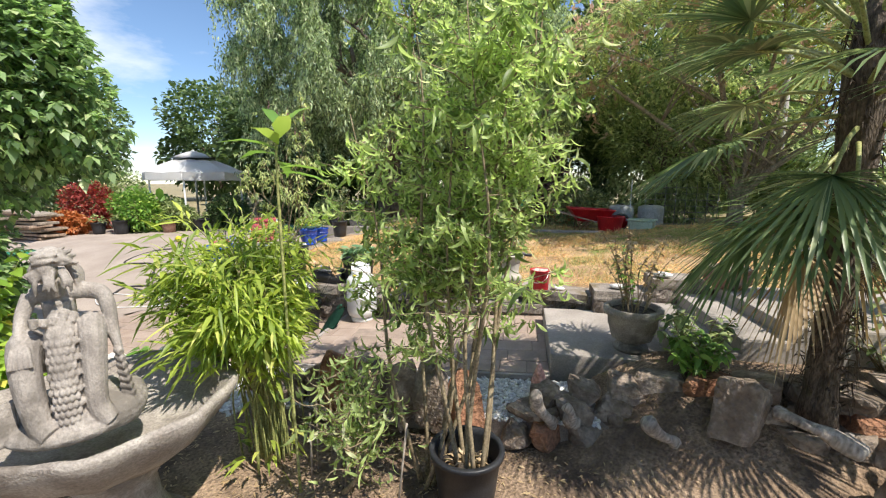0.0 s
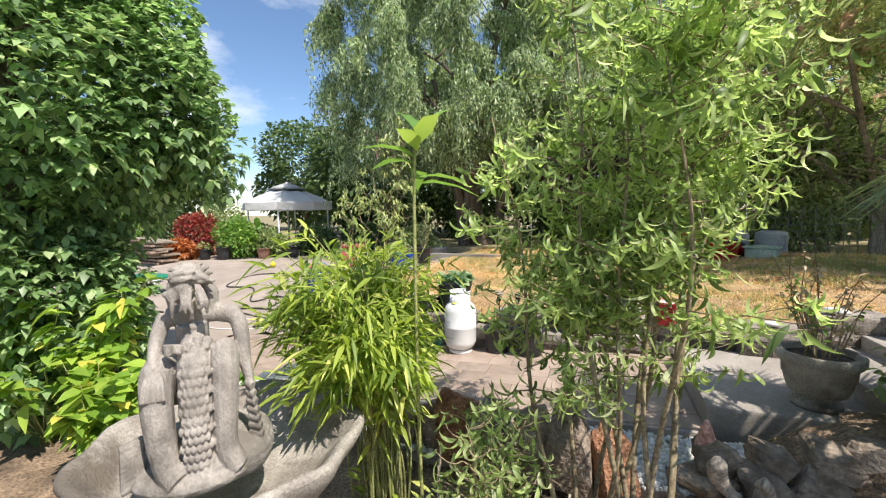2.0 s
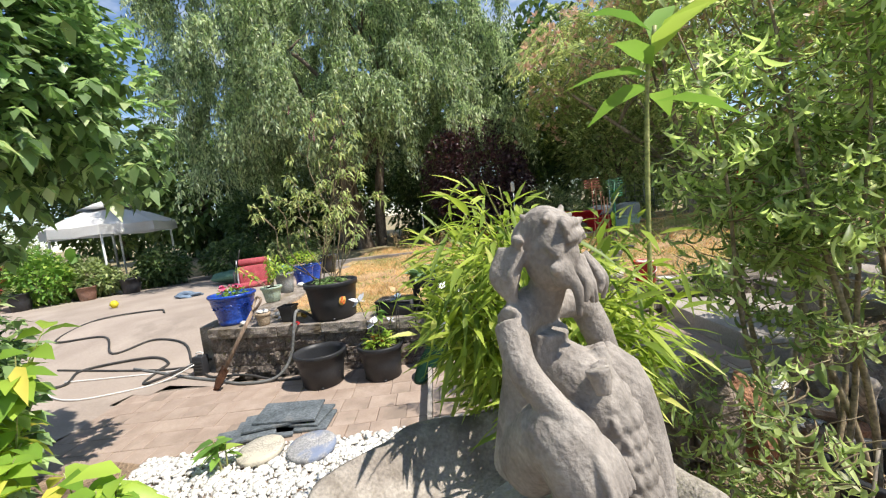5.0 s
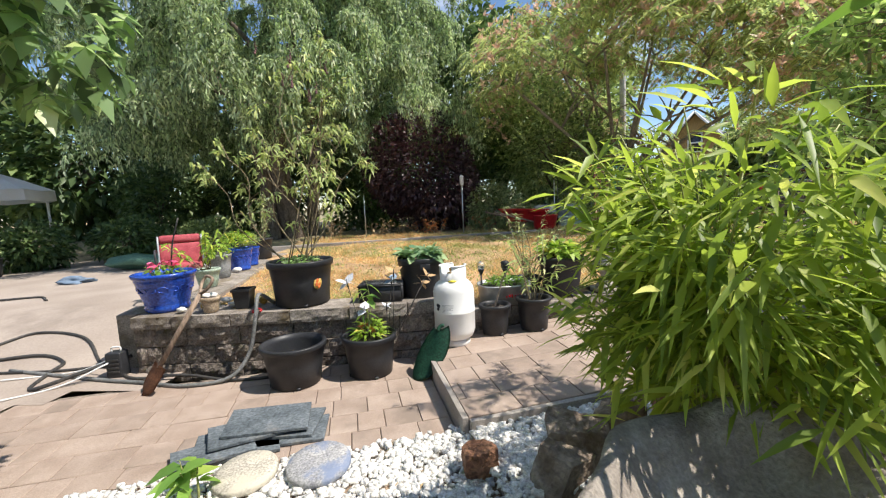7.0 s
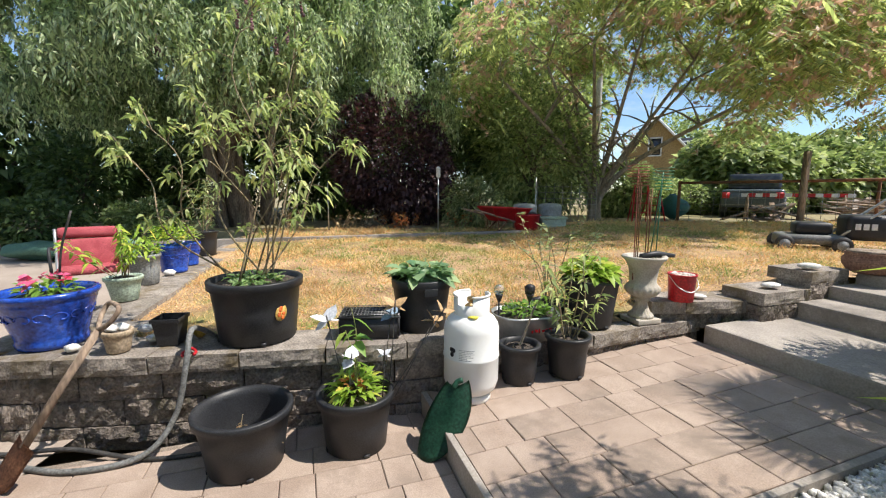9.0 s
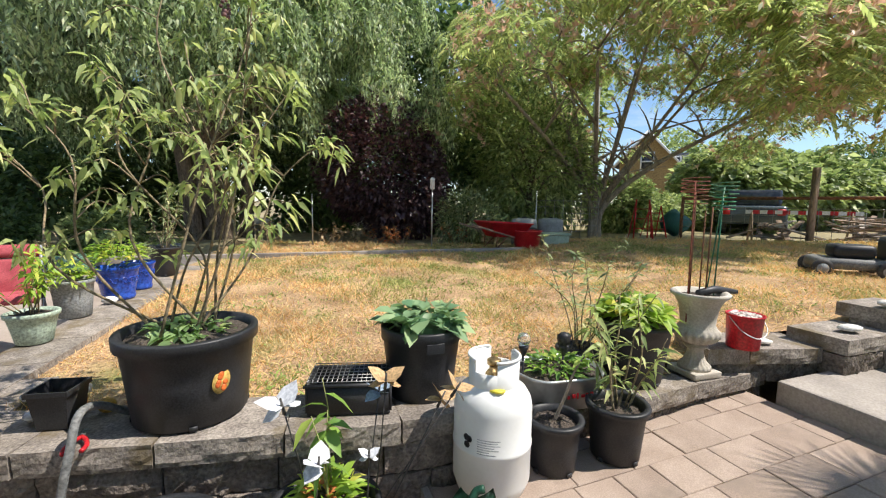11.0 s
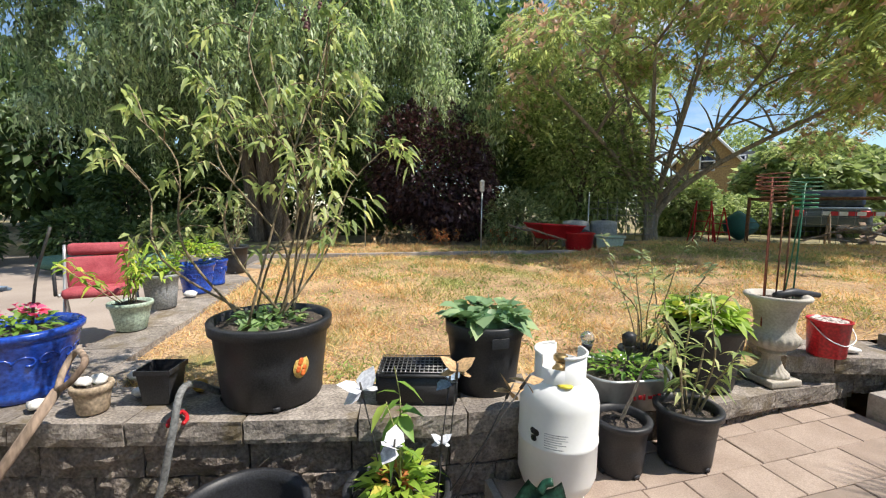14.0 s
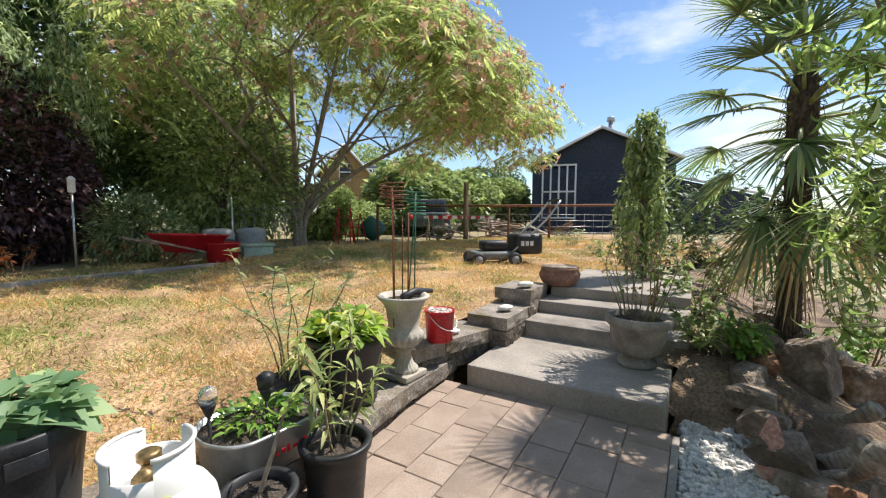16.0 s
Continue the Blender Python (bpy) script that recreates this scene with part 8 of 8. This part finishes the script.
garden_umbrella()
SHRUBS = [(-11.3, 4.5, 0.75, 1.4, "leaf_red", "dark red-leaved shrub at the patio edge"), (-10.6, 3.75, 0.5, 0.62, "leaf_orange", "rounded rust-orange shrub at the patio edge"), (-9.6, 4.9, 0.75, 1.2, "leaf_fresh", "bright green broad-leaved plants at the patio edge"),
          (-9.0, 5.6, 0.6, 0.95, "leaf_mid", "green shrub under the umbrella"), (-8.2, 6.6, 0.7, 1.0, "leaf_dark", "dark green shrub at the patio edge"), (-11.8, 5.6, 1.1, 1.7, "leaf_mid", "green shrub at the patio edge"), (-7.0, 7.6, 0.8, 1.0, "leaf_dark", "dark green shrub at the patio edge"),
          (-12.6, 2.6, 1.0, 1.5, "leaf_fresh", "leafy green shrub at the patio edge"), (-5.6, 8.3, 0.7, 0.9, "leaf_mid", "green shrub under the willow"), (-13.5, 4.0, 1.2, 2.2, "leaf_dark", "dark green shrub at the patio edge")]
for k, (x, y, r, h, mt, lb) in enumerate(SHRUBS):
    tree("shrub", (x, y, 0.05), lb, (x, y, 0.05 + h * 0.52), (r, r * 0.8, h * 0.52), M[mt], 2600, 0.13, 0.065, 900 + k, "quad", trunk_r=0.03, lump=0.3, cat="bush", shell=0.4)
t = thing("banana_plant", (-9.3, 5.05, 0.1), 0, "clump of tall paddle-shaped banana leaves", "plant")
stems_plant(t, 0.0, 7, 0.9, 0.3, 921, M["leaf_fresh"], 0.75, 0.22, 2, "broad", 0.35, 0.03, 0.7, (0, 0), "cane", base_r=0.15, droop=-0.8)


def woodpile():
    R = rng(931)
    t = thing("firewood_stack", (-11.0, 2.9, 0.08), 15, "stack of weathered split boards and firewood", "firewood")
    for j in range(9):
        for i in range(2):
            bm = bmesh.new()
            box(bm, -0.75, 0.75, -0.22, 0.22, 0, 0.055, 0.008, pose(0.9 * i - 0.5 + R.normal(0, 0.08), R.normal(0, 0.06), 0.075 * j + 0.0, R.normal(0, 2), R.normal(0, 2), R.normal(0, 7)))
            part("board", bm, M["wood_old"] if (i + j) % 3 else M["bark_pale"], t, smooth=False)


woodpile()
teal2 = plain("lounger_green", (0.02, 0.22, 0.13), 0.5)
for k, (x, y, rz) in enumerate(((-6.6, 1.75, 15), (-5.0, 0.75, 10))):
    t = thing("garden_lounger", (x, y, Z_LOW), rz, "low lounger with a bright green pad on grey legs", "lounger", "green loungers")
    bm = bmesh.new()
    box(bm, -0.45, 0.45, -0.22, 0.22, 0.30, 0.345, 0.02)
    part("pad", bm, teal2, t)
    bm = bmesh.new()
    tube(bm, [(-0.47, -0.24, 0.29), (0.47, -0.24, 0.29), (0.47, 0.24, 0.29), (-0.47, 0.24, 0.29), (-0.47, -0.24, 0.29)], 0.015, 6)
    part("frame", bm, M["galv"], t)
    for sx in (-0.38, 0.38):
        for sy in (-0.2, 0.2):
            bm = bmesh.new()
            tube(bm, [(sx, sy, 0.29), (sx * 1.1, sy * 1.1, 0)], 0.013, 6)
            part("leg", bm, M["galv"], t)
ob = stone("toy_ball", (-6.5, 4.2, patio_z(0, 4.2)), (0.07, 0.07, 0.07), plain("ball_yellow", (0.65, 0.55, 0.03)), 941, "small yellow ball on the patio", "ball", rough=0.0)
for k, (x, y, a, b, c, col, lb) in enumerate(((-5.6, 4.9, 0.28, 0.16, 0.06, (0.16, 0.22, 0.30), "crumpled blue-grey cloth on the patio"), (-5.7, 6.3, 0.55, 0.25, 0.13, (0.10, 0.20, 0.14), "crumpled green tarpaulin at the patio edge"), (-4.9, 6.6, 0.4, 0.25, 0.12, (0.13, 0.24, 0.17), "crumpled green tarpaulin at the patio edge"))):
    stone("crumpled_cloth", (x, y, patio_z(0, y) - 0.01), (a, b, c), plain("cloth" + "abc"[k], col, 0.8), 945 + k, lb, "cloth", sub=3, rough=0.4)
for k, (x, y, r, h, mt) in enumerate(((-9.9, 4.1, 0.16, 0.3, "black_plastic"), (-9.4, 4.4, 0.2, 0.36, "black_plastic"), (-8.7, 5.2, 0.18, 0.3, "terracotta"), (-8.2, 5.8, 0.2, 0.34, "black_plastic"), (-4.35, 6.9, 0.25, 0.42, "black_plastic"), (-3.9, 7.3, 0.22, 0.36, "grey_pot"))):
    t = thing("plant_pot", (x, y, float(patio_z(x, y))), 0, "terracotta flower pot at the patio edge" if mt == "terracotta" else "dark plant pot at the patio's far edge", "plant pot")
    pot_body(t, r * 0.8, r, h, M[mt], 0.9, 20, slots=False)
    leafy_mound(t, h * 0.9, r * 1.5, 0.25, 60, 0.14, 0.06, 950 + k, M["leaf_mid"], "quad", up=0.7)


# ---- pieces of the paving, gravel and grass ----
def paver_meshes():
    out = {}
    for w, l in ((0.2, 0.2), (0.2, 0.3), (0.2, 0.15)):
        bm = bmesh.new()
        g = 0.0018
        b = 0.0035
        z1 = 0.0
        low = [bm.verts.new((x, y, -0.04)) for x, y in ((g, g), (l - g, g), (l - g, w - g), (g, w - g))]
        mid = [bm.verts.new((x, y, z1 - b)) for x, y in ((g, g), (l - g, g), (l - g, w - g), (g, w - g))]
        top = [bm.verts.new((x, y, z1)) for x, y in ((g + b, g + b), (l - g - b, g + b), (l - g - b, w - g - b), (g + b, w - g - b))]
        for k in range(4):
            j = (k + 1) % 4
            bm.faces.new((low[k], low[j], mid[j], mid[k]))
            bm.faces.new((mid[k], mid[j], top[j], top[k]))
        bm.faces.new(top)
        me = bpy.data.meshes.new("paver")
        bm.to_mesh(me)
        bm.free()
        me.materials.append(M["paver"])
        out[l] = me
    return out


PAVERS = paver_meshes()


def lay(parent, u0, u1, v0, v1, z, seed):
    R = rng(seed)
    v = v0
    while v < v1 - 0.05:
        u = u0 + R.uniform(-0.12, 0)
        while u < u1 - 0.03:
            l = (0.2, 0.3, 0.3, 0.15)[int(R.integers(4))]
            a, b = max(u, u0), min(u + l, u1)
            if b - a > 0.04:
                ob = new("paver", PAVERS[l])
                ob.parent = parent
                ob.matrix_basis = Matrix.Translation((a, v, z + R.uniform(-0.002, 0.001))) @ Matrix.Rotation(R.normal(0, 0.004), 4, "X") @ Matrix.Rotation(R.normal(0, 0.004), 4, "Y") @ Matrix.Diagonal(((b - a) / l, 1, 1, 1))
            u += l
        v += 0.2


lay(patio_up, 0.0, 2.05, 0.0, 1.4, 0.0, 701)
lay(patio_low, -2.72, -0.04, 0.06, 1.26, Z_LOW, 702)


def gravel_bed():
    R = rng(711)
    bm = bmesh.new()
    box(bm, -1.75, 0.0, -0.62, 0.05, -0.3, -0.105)
    box(bm, 0.0, 2.35, -0.55, -0.036, -0.3, -0.055, 0, Matrix.Rotation(radians(-2.2), 4, "Y"))
    bed = part("gravel_bed", bm, M["joint"], smooth=False)
    bed.matrix_basis = pose(OX, OY, 0, 0, 0, TURN)
    tagged(bed, "bed of loose white gravel along the patio", "gravel", kind="structure")
    n = 9000
    u = R.uniform(-1.75, 2.3, n)
    v = np.where(u < 0, R.uniform(-0.62, 0.06, n), R.uniform(-0.55, -0.04, n)) + R.normal(0, 0.02, n) * (R.uniform(0, 1, n) < 0.3)
    v = np.where(u > 0, np.minimum(v, -0.04), v)
    z = np.where(u < 0, -0.10, -0.05 + 0.038 * u) + R.uniform(0, 0.018, n)
    cube = np.array([(-1, -1, -1), (1, -1, -1), (1, 1, -1), (-1, 1, -1), (-.8, -.8, 1), (.8, -.8, 1), (.8, .8, 1), (-.8, .8, 1)], float)
    V = cube[None] * R.uniform(0.6, 1.1, (n, 8, 1)) + R.normal(0, 0.16, (n, 8, 3))
    V *= (R.uniform(0.008, 0.017, n)[:, None, None] * np.stack([R.uniform(0.9, 1.6, n), R.uniform(0.8, 1.1, n), R.uniform(0.5, 0.8, n)], 1)[:, None, :])
    a = R.uniform(0, 6.283, n)
    c, s = np.cos(a)[:, None], np.sin(a)[:, None]
    x = V[..., 0] * c - V[..., 1] * s
    y = V[..., 0] * s + V[..., 1] * c
    V = np.stack([x + u[:, None], y + v[:, None], V[..., 2] + z[:, None]], -1).reshape(-1, 3)
    q = np.array([(0, 3, 2, 1), (4, 5, 6, 7), (0, 1, 5, 4), (1, 2, 6, 5), (2, 3, 7, 6), (3, 0, 4, 7)])
    F = (q[None] + (np.arange(n) * 8)[:, None, None]).reshape(-1, 4)
    ob = arrays("gravel", V, F, M["gravel"], bed, "", True)
    tagged(ob, "loose white gravel stones", kind="stuff")


gravel_bed()


def grass():
    R = rng(721)
    n = 150000
    y = 2.1 + 7.0 * R.uniform(0, 1, n) ** 1.5
    x = kerb_x(y) + 0.15 + (11.5 - kerb_x(y)) * R.uniform(0, 1, n) ** 1.25
    u, v = to_uv(x, y)
    ok = np.logical_and(np.logical_and(y > wall_y(x) + 0.30, x > kerb_x(y) + 0.35), np.logical_or(v > 1.42, u > 4.95))
    tuft = np.sin(3.1 * x + 1.3 * y) * np.sin(2.3 * y - 0.7 * x) + 0.6 * np.sin(7.7 * x) * np.sin(6.1 * y)
    ok &= (tuft + R.normal(0, 0.6, n)) > -0.75
    x, y, tuft = x[ok], y[ok], tuft[ok]
    n = len(x)
    P = np.stack([x, y, lawn_z(x, y) - 0.004], 1)
    D = np.stack([R.normal(0, 0.7, n), R.normal(0, 0.7, n), R.uniform(0.25, 1.0, n)], 1)
    L = R.uniform(0.02, 0.06, n) * (1 + 0.12 * y / 2) * (1 + 0.8 * np.clip(tuft, -0.3, 1))
    W = 0.003 + 0.0012 * y
    D = unit(D)
    S = unit(np.cross(D, R.normal(0, 1, (n, 3))))
    V = np.stack([P - S * (W / 2)[:, None], P + S * (W / 2)[:, None], P + D * L[:, None]], 1).reshape(-1, 3)
    F = np.arange(3 * n).reshape(-1, 3)
    patch = np.sin(1.3 * x + 0.7 * y + 1) * np.sin(0.9 * y - 0.5 * x + 0.4) + 0.5 * np.sin(2.9 * x + y) * np.sin(2.1 * y + 2)
    green = (patch + R.normal(0, 0.35, n)) > 0.40
    Fg = F[green]
    tagged(arrays("olive_grass", V[Fg.ravel()], np.arange(3 * len(Fg)).reshape(-1, 3), M["grass_olive"]), "olive green patches of living grass in the lawn", "grass", kind="stuff")
    Fd = F[~green]
    V, F = V[Fd.ravel()], np.arange(3 * len(Fd)).reshape(-1, 3)
    tagged(arrays("dry_grass", V, F, M["grass_dry"]), "short parched yellow grass over the lawn", "grass", kind="stuff")
    # green tufts and weeds
    m = 300
    cx = R.uniform(-2.2, 6, m)
    cy = 2.4 + 6 * R.uniform(0, 1, m)
    k = 55
    x = np.repeat(cx, k) + R.normal(0, 0.10, m * k)
    y = np.repeat(cy, k) + R.normal(0, 0.10, m * k)
    u, v = to_uv(x, y)
    ok = np.logical_and(np.logical_and(y > wall_y(x) + 0.32, x > kerb_x(y) + 0.4), np.logical_or(v > 1.42, u > 4.95))
    x, y = x[ok], y[ok]
    n = len(x)
    P = np.stack([x, y, lawn_z(x, y) - 0.004], 1)
    D = np.stack([R.normal(0, 0.6, n), R.normal(0, 0.6, n), R.uniform(0.3, 1.2, n)], 1)
    V, F = leaf_mesh(P, D, R.uniform(0.03, 0.09, n), R.uniform(0.006, 0.014, n), R, 0.4, 0.2, "quad")
    tagged(arrays("lawn_weeds", V, F, M["grass_green"]), "green weed tufts scattered through the dry lawn", "weeds", kind="stuff")
    # tall straw by the steps
    n = 1500
    x = R.uniform(2.3, 4.6, n)
    y = R.uniform(3.1, 4.4, n)
    ok = np.logical_and(to_uv(x, y)[1] > 1.45, to_uv(x, y)[1] < 2.2)
    P = np.stack([x, y, lawn_z(x, y)], 1)[ok]
    n = len(P)
    D = np.stack([R.normal(0, 0.5, n), R.normal(0, 0.5, n), R.uniform(0.5, 1.2, n)], 1)
    V, F = leaf_mesh(P, D, R.uniform(0.08, 0.22, n), R.uniform(0.004, 0.007, n), R, 0.5, 0.1, "quad")
    tagged(arrays("tall_straw", V, F, M["grass_dry"]), "long dry straw grass beside the steps", "grass", kind="stuff")


grass()


def litter():
    R = rng(731)
    n = 7000
    x = R.uniform(0.2, 5.2, n)
    y = R.uniform(-1.8, 1.0, n)
    P = np.stack([x, y, soil_z(x, y) + R.uniform(0.002, 0.016, n)], 1)
    D = np.stack([R.normal(0, 1, n), R.normal(0, 1, n), R.normal(0, 0.15, n)], 1)
    V, F = leaf_mesh(P, D, R.uniform(0.012, 0.05, n), R.uniform(0.003, 0.014, n), R, 0.1, 0.3, "quad")
    tagged(arrays("leaf_litter", V, F, M["leaf_dry"]), "dry leaves and twigs scattered over the soil", "leaf litter", kind="stuff")


litter()
